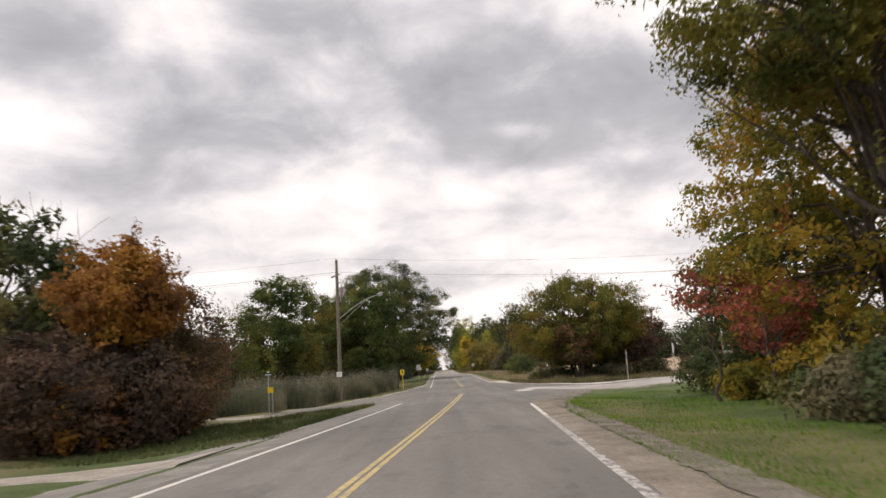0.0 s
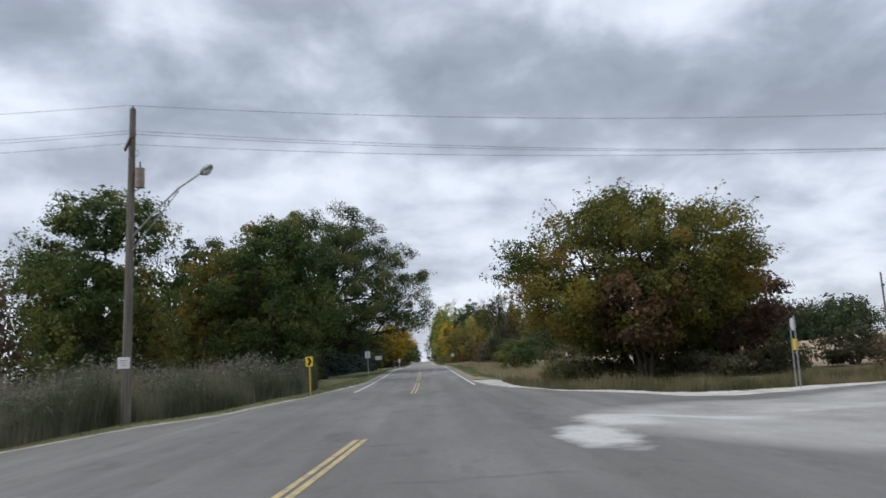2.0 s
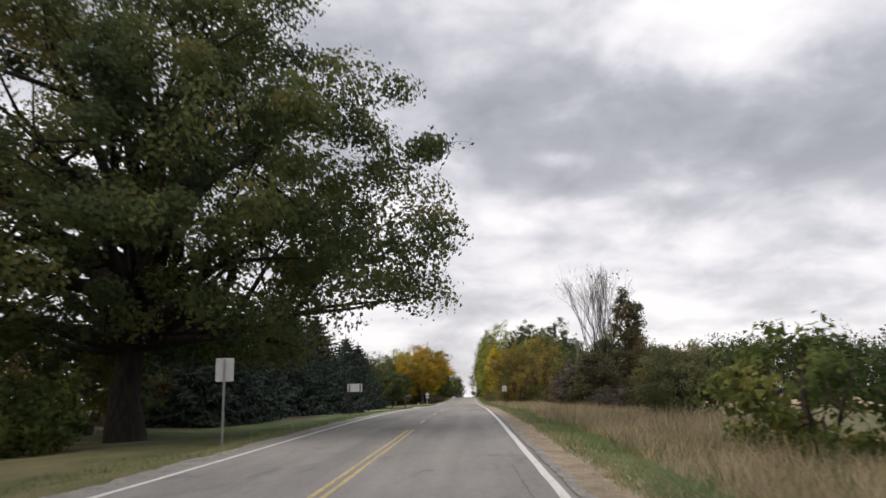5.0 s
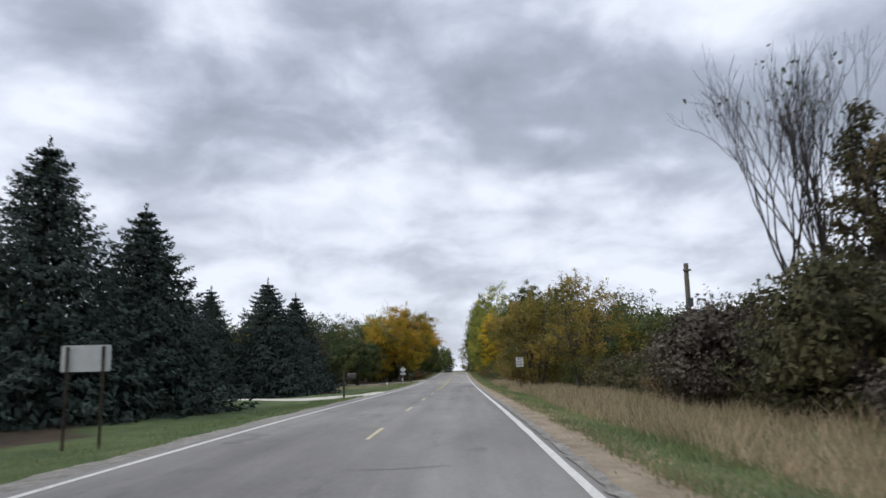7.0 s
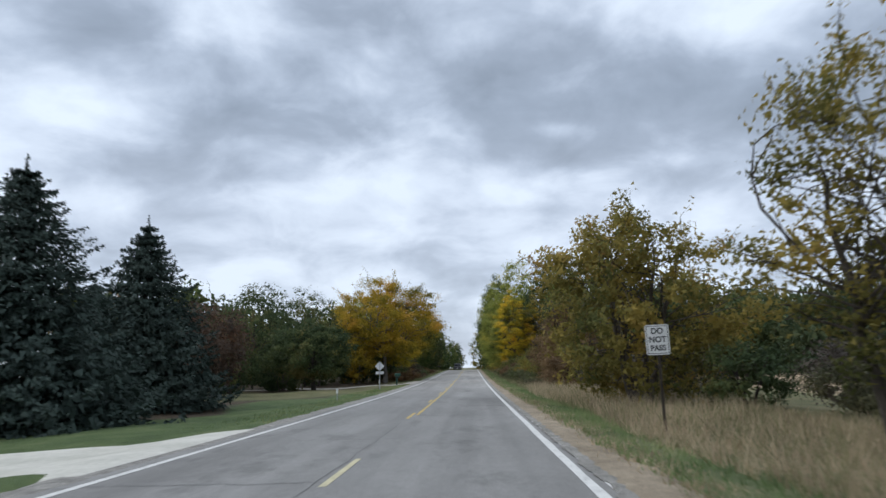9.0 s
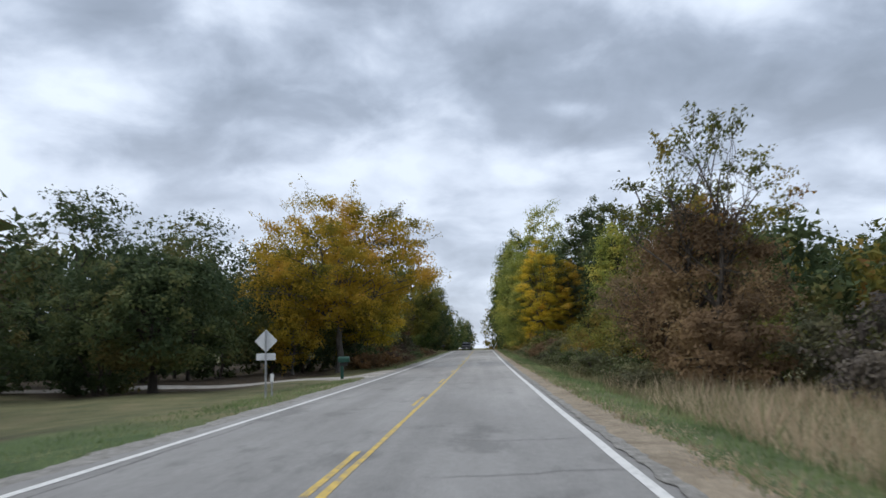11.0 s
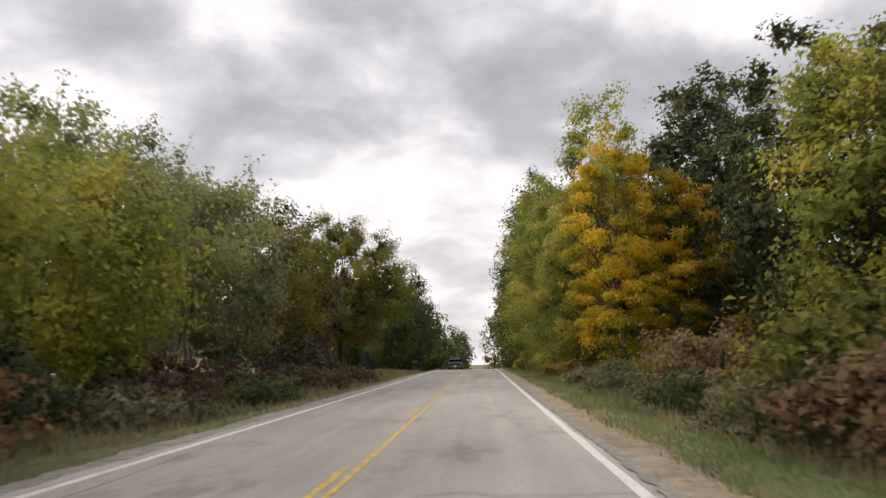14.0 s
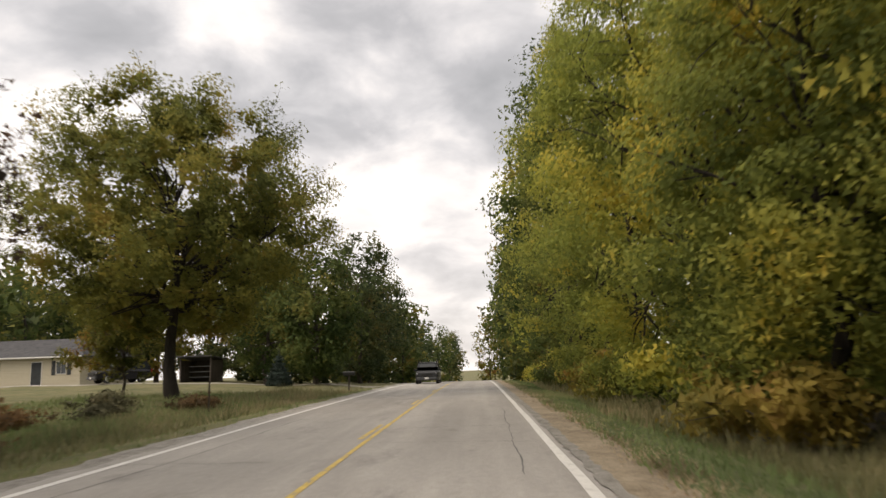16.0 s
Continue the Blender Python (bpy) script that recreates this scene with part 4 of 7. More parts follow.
def tree_meshes(seed, height, rx, ry=None, z0=None, leaf=LEAF_GREEN, bark=BARK, size=0.26, count=9000, clumps=160, clump=0.8,
                trunk_r=0.25, belly=0.45, lump=0.28, deep=0.55, limbs=26, stems=1, lean=(0, 0), sag=0.12, flat=0.7, fork=0.32, core=1.0, fine=False, sprigs=0, limb_r=1.0, core_size=1.0, kite=False):
    """Meshes of a broadleaf tree or bush: trunk, limbs and crown."""
    rng = np.random.default_rng(seed)
    ry = rx if ry is None else ry
    z0 = height * 0.22 if z0 is None else z0
    clumps, count, size = int(clumps * 1.25), int(count * (2.2 if fine else 0.95)), size * (0.60 if fine else 0.84)
    C = crown_clumps(rng, clumps, rx, ry, z0, height * 0.97, belly, lump, deep)
    C[:, 0] += lean[0] * C[:, 2] / height
    C[:, 1] += lean[1] * C[:, 2] / height
    # leaves lie on the outside of each clump, thickest on its upper half
    which = rng.integers(0, len(C), count)
    ball = clump * 1.3 * (0.55 + 0.75 * rng.random(len(C)))
    g = unit(rng.normal(size=(count, 3)) + (0, 0, 0.35))
    pos = C[which] + g * (ball[which] * rng.random(count) ** 0.33)[:, None] * (1, 1, flat)
    pos += rng.normal(size=(count, 3)) * 0.12 * clump
    low = pos[:, 2] < 0.08
    pos[low, 2] = 0.08 + 0.3 * rng.random(low.sum())
    mid = np.array([lean[0] * 0.5, lean[1] * 0.5, z0 + (height - z0) * 0.4])
    crown = [sprays(pos, size, rng, 0.7 * g + 0.45 * unit(pos - mid), kite=kite)]
    if core:
        # the shaded inside of the crown: broader sprays that close it
        k = int(len(C) * (18 if fine else 12) * core)
        axis = np.stack([lean[0] * C[:, 2] / height, lean[1] * C[:, 2] / height, z0 + (C[:, 2] - z0) * 0.92 + 0.02 * height], 1)
        D = axis + (C - axis) * (0.84, 0.84, 1.0)
        inner = D[rng.integers(0, len(D), k)] + rng.normal(size=(k, 3)) * clump * 0.32
        inner[:, 2] = np.maximum(inner[:, 2], 0.15)
        crown.append(sprays(inner, min(0.8 * clump, size * core_size * (1.9 if fine else 1.8)), rng, unit(inner - mid), kite=kite))
    tips = []
    if sprigs:
        # thin shoots that stand out of the crown's outline
        far = np.argsort(-np.linalg.norm((C - mid) / (rx, ry, (height - z0) * 0.5), axis=1))[:max(8, len(C) // 2)]
        for c in C[rng.choice(far, sprigs)]:
            way = unit((c - mid + rng.normal(size=3) * 0.8 + (0, 0, 0.9))[None])[0]
            end = c + way * clump * rng.uniform(1.3, 2.4)
            p = arc(c, end, rng, 0.08, 5)
            tips.append(tube(p, np.linspace(0.018, 0.006, 5), 3))
            q = p[rng.integers(1, 5, 16)] + rng.normal(size=(16, 3)) * 0.13
            crown.append(sprays(q, size * 1.05, rng, np.tile(way + (0, 0, 0.3), (16, 1)), 0.9, kite))
    crown = mesh_from("crown", *joined(crown), leaf)
    trunks, twigs, axes = [], [], []
    for k in range(stems):
        a = 2 * math.pi * (k + rng.random() * 0.6) / stems
        spread = 0.0 if stems == 1 else 1.0
        foot = np.array([spread * trunk_r * 2.0 * math.cos(a), spread * trunk_r * 2.0 * math.sin(a), -0.15])
        tip = np.array([lean[0] * 0.75 + spread * rx * 0.45 * math.cos(a), lean[1] * 0.75 + spread * ry * 0.45 * math.sin(a), height * 0.78])
        s = np.linspace(0, 1, 9)
        way = foot * (1 - s[:, None]) + tip * s[:, None] + np.concatenate([[[0, 0, 0]], rng.normal(size=(8, 3)) * (0.012 * height, 0.012 * height, 0)])
        rad = trunk_r * (1 - s) ** 0.8 + 0.02
        rad[0] *= 1.35
        trunks.append(tube(way, rad, 10 if stems == 1 else 6))
        axes.append((way, rad))
    for c in C[rng.permutation(len(C))[:limbs]]:
        way, rad = axes[rng.integers(0, stems)]
        want = max(fork * height * 0.6, c[2] * rng.uniform(0.35, 0.75))
        i = int(np.clip(np.searchsorted(way[:, 2], want), 1, len(way) - 2))
        r0 = rad[i] * rng.uniform(0.35, 0.6) * limb_r
        p = arc(way[i], c, rng, sag)
        twigs.append(tube(p, np.linspace(r0, 0.012, len(p)), 5))
        for _ in range(2):
            q = C[np.argmin(np.linalg.norm(C - c - rng.normal(size=3) * clump * 2.2, axis=1))]
            p2 = arc(p[3], q, rng, 0.1, 4)
            twigs.append(tube(p2, np.linspace(r0 * 0.45, 0.008, len(p2)), 4))
    if fine:
        limb = [mesh_from("limb", *joined(twigs[i:i + 3]), bark, True) for i in range(0, len(twigs), 3)]
    else:
        limb = mesh_from("limb", *joined(twigs), bark, True)
    made = {"trunk": mesh_from("trunk", *joined(trunks), bark, True), "limb": limb, "crown": crown}
    if tips:
        made["twig"] = mesh_from("twig", *joined(tips), bark, True)
    return made


def plant(name, meshes, x, y, label, category="tree", group="", turn=0.0, sink=0.0, scale=1.0):
    """Sets a plant on the ground from its meshes."""
    ob = thing(name, pose(x, y, lie(x, y) - sink, 0, 0, turn), label, category, group)
    for key, me in meshes.items():
        for one in me if isinstance(me, list) else [me]:
            made = part(key, one, None, ob)
            if key == "twig":
                tagged(made, kind="stuff")
    ob.scale = (scale, scale, scale)
    return ob


def spruce_meshes(seed, height, radius, count=9000, size=0.34, droop=0.30):
    """Meshes of a spruce: close whorls of boughs, each a flat fan of needle sprays with a raised tip."""
    rng = np.random.default_rng(seed)
    pos, sizes, face = [], [], []
    levels = int(height / 0.42)
    share = sum((1 - (i + 0.5) / levels) ** 0.9 * 0.8 + 0.2 for i in range(levels))
    for i in range(levels):
        f = (i + rng.uniform(-0.3, 0.3)) / levels
        f = min(max(f, 0.0), 0.985)
        z = 0.45 + f * (height - 0.6)
        reach = radius * 1.14 * (1 - f) ** 0.78 * rng.uniform(0.92, 1.06) + 0.10
        boughs = int(rng.integers(10, 14) if f < 0.6 else 8)
        much = count * ((1 - f) ** 0.9 * 0.8 + 0.2) / share
        turn = rng.random() * 6.28
        for k in range(boughs):
            a = turn + 2 * math.pi * (k + rng.uniform(-0.35, 0.35)) / boughs
            r = reach * rng.uniform(0.80, 1.10)
            n = max(5, int(much / boughs))
            s = np.clip(rng.random(n) ** 0.6, 0.12, 1) * r
            rise = 0.16 * s - droop * s ** 2 / max(r, 0.6) * (0.9 - 0.5 * f)
            tip = np.clip((s / r - 0.7) * 3.3, 0, 1) ** 2 * 0.13 * r
            fan = rng.normal(size=n) * (0.22 * np.sqrt(np.clip(1 - (s / r) ** 2, 0.02, 1)) * r * 0.55 + 0.04)
            ca, sa = math.cos(a), math.sin(a)
            hang = np.abs(rng.normal(size=n)) * 0.10 + 0.25 * np.abs(fan)
            pos.append(np.stack([s * ca - fan * sa, s * sa + fan * ca, z + rise + tip - hang], 1))
            sizes.append(size * 1.12 * (0.6 + 0.6 * rng.random(n)) * (0.62 + 0.38 * (1 - f)) * (1.35 - 0.6 * s / r))
            face.append(np.tile([[ca, sa, 0.15]], (n, 1)))
    pos, sizes, out = np.concatenate(pos), np.concatenate(sizes), np.concatenate(face)
    # the dark inside that closes the cone
    k = 6500
    f = rng.random(k) ** 1.25
    a = rng.random(k) * 2 * np.pi
    rr = radius * 0.98 * (1 - f) ** 0.80 * np.sqrt(rng.random(k))
    pos = np.concatenate([pos, np.stack([rr * np.cos(a), rr * np.sin(a), 0.3 + f * (height - 1.0) - 0.12 * rr], 1)])
    sizes = np.concatenate([sizes, 0.50 * (0.4 + 0.6 * (1 - f))])
    out = np.concatenate([out, np.stack([np.cos(a), np.sin(a), 0 * a - 0.3], 1)])
    lead = np.concatenate([rng.normal(size=(60, 2)) * 0.05, height + 0.15 - rng.random((60, 1)) * 1.1], 1)
    pos, sizes, out = np.concatenate([pos, lead]), np.concatenate([sizes, np.full(60, 0.17)]), np.concatenate([out, np.tile([[0, 0, 1.0]], (60, 1))])
    pos[:, 2] = np.maximum(pos[:, 2], 0.12)
    n = len(pos)
    a = unit(out + rng.normal(size=(n, 3)) * 0.6 - (0, 0, 0.25))
    b = unit(np.cross(a, out * 0.7 + rng.normal(size=(n, 3)) * 0.45 + (0, 0, 0.6)))
    s = sizes[:, None]
    V = np.stack([pos - a * s * 0.40 - b * s * 0.26, pos + b * s * 0.26 - a * s * 0.30, pos + a * s * 0.55 - (0, 0, 0.12) * s], 1).reshape(-1, 3)
    crown = mesh_from("crown", V, np.arange(3 * n).reshape(-1, 3), NEEDLES)
    trunk = mesh_from("trunk", *tube([(0, 0, -0.15), (0, 0, height * 0.5), (0, 0, height)], [0.02 * height, 0.012 * height, 0.01], 8), DARK_BARK, True)
    return {"trunk": trunk, "crown": crown}


def bare_meshes(seed, height, spread, stems=5, depth=5, r0=0.13, leaf=None, count=0, bark=BARK, fan=0.38):
    """Meshes of a leafless tree: stems that fork again and again."""
    rng = np.random.default_rng(seed)
    trunks, twigs, tips = [], [], []

    def grow(p, d, length, r, level):
        n = 5
        pts = [p]
        for _ in range(n):
            d = d + rng.normal(size=3) * 0.09
            d[2] += 0.05
            d = d / np.linalg.norm(d)
            pts.append(pts[-1] + d * length / n)
        (trunks if level == 0 else twigs).append(tube(pts, np.linspace(r, r * 0.55, n + 1), 8 if level == 0 else (4 if level < 4 else 3)))
        if level >= depth - 1:
            tips.append(pts[-1])
            return
        for k in range(2 if level < 1 else rng.integers(2, 4)):
            q = pts[-1] if k < 2 else pts[3]
            turn = rng.normal(size=3) * fan
            e = d + turn
            e[2] = max(e[2], 0.3)
            grow(q, e / np.linalg.norm(e), length * rng.uniform(0.55, 0.80), max(r * 0.55, 0.008), level + 1)

    for k in range(stems):
        a = 2 * math.pi * (k + rng.random()) / stems
        d = np.array([math.cos(a) * spread, math.sin(a) * spread, 1.0])
        grow(np.array([0.12 * math.cos(a), 0.12 * math.sin(a), -0.1]), d / np.linalg.norm(d), height * 0.40, r0, 0)
    top = max(p[2] for p in tips)
    k = height / top
    tv, tf = joined(trunks)
    wv, wf = joined(twigs)
    out = {"trunk": mesh_from("trunk", tv * k, tf, bark, True), "limb": mesh_from("limb", wv * k, wf, bark, True)}
    if count:
        T = np.array(tips) * k
        pos = T[rng.integers(0, len(T), count)] + rng.normal(size=(count, 3)) * 0.35
        out["crown"] = mesh_from("crown", *cards(pos, 0.2, rng), leaf)
    return out


def wood(name, seed, spots, label, mats, size=0.55, per=1500):
    """A stand of trees too far and dense to tell apart: crowns and stems, a mesh for each colour."""
    rng = np.random.default_rng(seed)
    made = {id(m): (m, []) for m in mats}
    stems = []
    for x, y, h, r in spots:
        low = lie(x, y)
        m = mats[rng.integers(0, len(mats))]
        C = crown_clumps(rng, 60, r, r, h * 0.02, h, 0.5, 0.25, 0.6)
        n = int(per * 0.8)
        g = unit(rng.normal(size=(n, 3)) + (0, 0, 0.4))
        pos = C[rng.integers(0, len(C), n)] + g * (r * 0.30 * rng.random(n) ** 0.35)[:, None] * (1, 1, 0.75)
        pos[:, 2] = np.maximum(pos[:, 2], 0.1)
        inner = C[rng.integers(0, len(C), n // 3)] * (0.8, 0.8, 0.9) + rng.normal(size=(n // 3, 3)) * r * 0.10
        inner[:, 2] = np.maximum(inner[:, 2], 0.1)
        low_xyz = (x, y, low)
        V, F = joined([sprays(pos + low_xyz, size * 1.0, rng, g), sprays(inner + low_xyz, size * 2.0, rng, np.tile([[0, 0, 0.3]], (n // 3, 1)))])
        made[id(m)][1].append((V, F))
        stems.append(tube([(x, y, low - 0.2), (x + rng.normal() * 0.3, y, low + h * 0.45), (x + rng.normal() * 0.6, y, low + h * 0.8)], [0.22, 0.15, 0.03], 6))
    ob = thing(name, pose(0, 0, 0), label, "woodland", kind="stuff")
    for m, pieces in made.values():
        if pieces:
            tagged(part("crown", mesh_from("crown", *joined(pieces), m), None, ob), kind="stuff")
    tagged(part("trunk", mesh_from("trunk", *joined(stems), DARK_BARK, True), None, ob), kind="stuff")
    return ob


def blades(name, seed, n, where, tall, wide, mat, label, lean=0.25, category="grass"):
    """Upright blades over a stretch: where(rng, n) gives x and y."""
    rng = np.random.default_rng(seed)
    x, y = where(rng, n)
    z = land(x, y) - 0.03
    clumpy = 0.5 + 0.22 * np.sin(0.9 * x + 0.53 * y) + 0.22 * np.sin(0.41 * y - 1.3 * x + 1.7 * np.sin(0.17 * y)) + 0.2 * np.sin(2.9 * x + 3.7 * y) * np.sin(1.9 * y - 2.3 * x)
    h = (tall[0] + (tall[1] - tall[0]) * rng.random(len(x)) ** 1.3) * (0.55 + 0.75 * clumpy)
    a = rng.random(len(x)) * 2 * np.pi
    w = wide * (0.6 + 0.8 * rng.random(len(x)))
    base = np.stack([x, y, z], 1)
    side = np.stack([np.cos(a), np.sin(a), 0 * a], 1) * w[:, None] / 2
    tip = base + np.stack([rng.normal(size=len(x)) * lean * h, rng.normal(size=len(x)) * lean * h, h], 1)
    V = np.stack([base - side, base + side, tip], 1).reshape(-1, 3)
    F = np.arange(3 * len(x)).reshape(-1, 3)
    return tagged(new(name, mesh_from(name, V, F, mat)), label, category, kind="stuff")


# ---- trees, from the junction onwards ----
def T(name, x, y, label, group="", turn=0.0, category="tree", **k):
    return plant(name, tree_meshes(**k), x, y, label, category, group, turn)


# autumn maples beside the first lawn
T("maple_tree", 15.0, 28.5, "tall maple turning gold, orange and red beside the lawn", seed=1, kite=True, height=17, rx=6.4, sprigs=60, z0=0.3, leaf=LEAF_MIXED, fine=True, size=0.24, count=24000, clumps=300, clump=0.75, trunk_r=0.3, limbs=40)
T("oak_tree", 11.4, 20.5, "dark olive oak with branches reaching over the lawn", seed=2, height=18, rx=6.6, z0=8.8, sprigs=60, leaf=LEAF_OLIVE, fine=True, size=0.26, count=16000, clumps=230, clump=0.75, trunk_r=0.4, limbs=40)
T("maple_tree", 15.5, 36.0, "green and golden maple behind the lawn", seed=3, height=10, rx=4.8, z0=0.8, leaf=LEAF_GREEN, size=0.3, count=9000, clumps=120, clump=0.8)
for k, (x, y, h, r) in enumerate(((11.4, 37.0, 2.0, 1.9), (13.5, 41.0, 2.0, 2.2), (17.0, 46.0, 1.7, 2.3), (10.6, 31.0, 1.4, 1.7), (9.8, 24.0, 1.1, 1.6), (8.0, 18.5, 1.5, 1.6), (7.2, 13.5, 2.2, 1.8), (11.5, 24.5, 3.0, 2.4), (10.0, 16.0, 3.4, 2.6))):
    T("shrub", x, y, "dense dark green shrub at the edge of the lawn", "shrubs by the lawn", category="shrub", seed=10 + k, height=h, rx=r, z0=0.1, leaf=(LEAF_OAK, LEAF_GREY, LEAF_OAK, LEAF_MIXED)[k % 4], size=0.16, count=3500, clumps=60, clump=0.4, trunk_r=0.05, stems=4, limbs=10)

T("maple_tree", 13.6, 15.0, "olive and gold maple with low branches by the lawn", seed=4, height=13, rx=4.8, z0=0.5, leaf=LEAF_OLIVE, size=0.22, count=15000, clumps=170, clump=0.7, trunk_r=0.2, limbs=30)

for x, y, h, r, z in ((8.9, 30.5, 5.4, 1.5, 3.6), (9.6, 27.0, 4.2, 1.6, 2.6), (11.2, 30.0, 2.9, 1.2, 1.9)):
    T("maple_tree", x, y, "young maple with scarlet leaves reaching over the lawn", "scarlet maples", seed=int(40 * y), height=h, rx=r, z0=z, leaf=LEAF_RED, core=0, size=0.15, count=1300, clumps=24, clump=0.42, trunk_r=0.06, flat=0.3, limbs=16, sprigs=14)

# rust-brown thicket across the road
T("orange_tree", -15.9, 31.7, "bright orange and rust tree above the thicket", seed=20, height=8.6, rx=2.6, z0=4.3, sprigs=30, leaf=LEAF_ORANGE, size=0.22, count=9000, clumps=120, clump=0.6, trunk_r=0.15)
for k, (x, y, h, r) in enumerate(((-16.2, 37.0, 7.6, 3.4), (-17.8, 42.5, 6.6, 3.3), (-19.0, 31.0, 4.6, 3.4), (-20.5, 41.0, 7.4, 3.8), (-20.0, 47.0, 5.0, 2.8), (-24.0, 32.0, 5.6, 3.6), (-14.9, 30.2, 3.8, 2.6), (-15.2, 33.5, 5.4, 2.8), (-17.4, 28.5, 4.4, 3.0))):
    T("thicket_bush", x, y, "dense rust-brown thicket bush by the road", "roadside thicket", category="bush", seed=30 + k, height=h, rx=r, z0=0.15, leaf=(LEAF_RUST, LEAF_BROWN)[k % 2], bark=DARK_BARK, size=0.18, count=8500, clumps=120, clump=0.55, trunk_r=0.07, stems=5, limbs=22)
for k, (x, y) in enumerate(((-14.4, 33.6), (-15.9, 28.4))):
    T("sumac_bush", x, y, "low orange-leaved bush at the thicket's foot", category="bush", seed=40 + k, height=2.6, rx=1.5, z0=0.2, leaf=LEAF_ORANGE, size=0.2, count=1800, clumps=26, clump=0.4, trunk_r=0.04, stems=4, limbs=8)
for k, (x, y, h) in enumerate(((-22.4, 34.5, 11.5), (-27.5, 41, 13), (-33, 38, 12.5), (-30, 52, 11), (-37, 47, 12))):
    T("dark_tree", x, y, "dark green tree behind the thicket", "trees behind the thicket", seed=50 + k, height=h, rx=4.0, z0=1.0, leaf=LEAF_OAK, size=0.34, count=6500, clumps=90, clump=0.8)
plant("bare_tree", bare_meshes(55, 14.5, 0.16, 4, 4, 0.09, bark=PALE_BARK), -24.5, 42.5, "leafless grey saplings rising over the thicket", turn=40)

# left of the junction, behind the reeds
T("poplar_tree", -22.0, 94.0, "round-crowned green tree behind the reed bed", seed=60, height=15.8, rx=5.8, z0=1.2, leaf=LEAF_GREEN, size=0.24, count=30000, clumps=260, clump=0.8, limbs=30, core=2.4, deep=0.6)
T("maple_tree", -12.1, 104.0, "broad green tree in front of the old oak", seed=61, height=14.8, rx=5.0, z0=0.5, leaf=LEAF_GREEN, size=0.25, count=27000, clumps=240, clump=0.8, belly=0.4, limbs=34, core=2.0)
T("maple_tree", -17.3, 106.0, "olive-green tree at the edge of the wood", seed=62, height=13.2, rx=3.8, z0=0.8, leaf=LEAF_OLIVE, size=0.28, count=12000, clumps=140, clump=0.75)
T("oak_tree", -19.5, 112.0, "dark oak at the edge of the wood", seed=63, height=15, rx=4.6, z0=2.0, leaf=LEAF_OAK, size=0.32, count=11000, clumps=130, clump=0.8)
for k, (x, y, h, c) in enumerate(((-27, 100, 13, 900), (-30, 94, 12, 700), (-24.5, 96, 11, 800), (-33, 108, 14, 900))):
    plant("thin_tree", bare_meshes(64 + k, h, 0.12, 3, 5, 0.12, LEAF_GREEN, c, DARK_BARK, 0.3), x, y, "thin half-bare tree standing behind the reeds", group="half-bare trees")
T("old_oak", -12.3, 134.0, "huge old spreading oak with dark leaves over the road", seed=70, height=21.0, rx=13.1, ry=10.8, z0=3.4, lean=(0.7, 0), leaf=LEAF_OLD, bark=DARK_BARK, core=0.6, core_size=1.1, kite=True, fine=True, size=0.285, count=68000, clumps=400, clump=1.0, sprigs=24, limb_r=1.25, trunk_r=0.66, flat=0.7, belly=0.21, lump=0.12, deep=0.55, limbs=70, fork=0.28)
for k, (x, y, h, r) in enumerate(((-11.0, 100.5, 2.4, 1.8), (-12.5, 112.0, 3.0, 2.2), (-14.0, 119.0, 3.6, 2.6), (-18.5, 128.0, 4.0, 3.0), (-15.0, 96.5, 2.6, 2.0), (-16.5, 139.0, 5.0, 3.4), (-13.5, 128.0, 3.2, 2.4), (-19.0, 146.0, 6.0, 3.6))):
    T("shrub", x, y, "dark tangled shrub below the trees", "shrubs under the oak", category="shrub", seed=75 + k, height=h, rx=r, z0=0.1, leaf=(LEAF_GREEN, LEAF_HEDGE, LEAF_GREEN)[k % 3], size=0.2, count=4000, clumps=60, clump=0.45, trunk_r=0.05, stems=4, limbs=10)

# the broad tree right of the junction
T("cherry_tree", 14.4, 88.5, "broad many-stemmed tree, olive leaves turning brown", seed=80, height=11.8, rx=8.6, sprigs=90, ry=7.5, z0=1.8, leaf=LEAF_OLIVE, bark=DARK_BARK, fine=True, size=0.27, count=30000, clumps=330, clump=0.8, trunk_r=0.24, stems=6, belly=0.55, lump=0.16, deep=0.65, core=1.4, limbs=70, fork=0.2)
T("cherry_tree", 22.0, 92.0, "smaller reddish-brown tree beside the broad one", seed=81, height=8.2, rx=4.4, z0=1.0, leaf=LEAF_RUST, size=0.28, count=7000, clumps=100, clump=0.7, stems=3, trunk_r=0.12)
for k, (x, y, h, r, m) in enumerate(((9.8, 92.0, 1.0, 1.4, LEAF_WILLOW), (17.5, 85.0, 1.3, 2.0, LEAF_GREY), (22.0, 86.0, 2.0, 2.4, LEAF_HEDGE), (28.0, 88.0, 2.2, 2.6, LEAF_GREY), (12.2, 90.0, 1.2, 1.8, LEAF_HEDGE), (15.6, 87.0, 1.3, 2.0, LEAF_HEDGE), (19.0, 91.0, 2.4, 2.6, LEAF_HEDGE), (10.5, 121.0, 3.2, 2.6, LEAF_GREEN), (14.0, 111.0, 2.2, 2.2, LEAF_GREY))):
    T("shrub", x, y, "scrubby grey-green bush in the dry grass", "scrub by the field", category="shrub", seed=85 + k, height=h, rx=r, z0=0.1, leaf=m, size=0.17, count=3600, clumps=60, clump=0.45, trunk_r=0.05, stems=5, limbs=12)

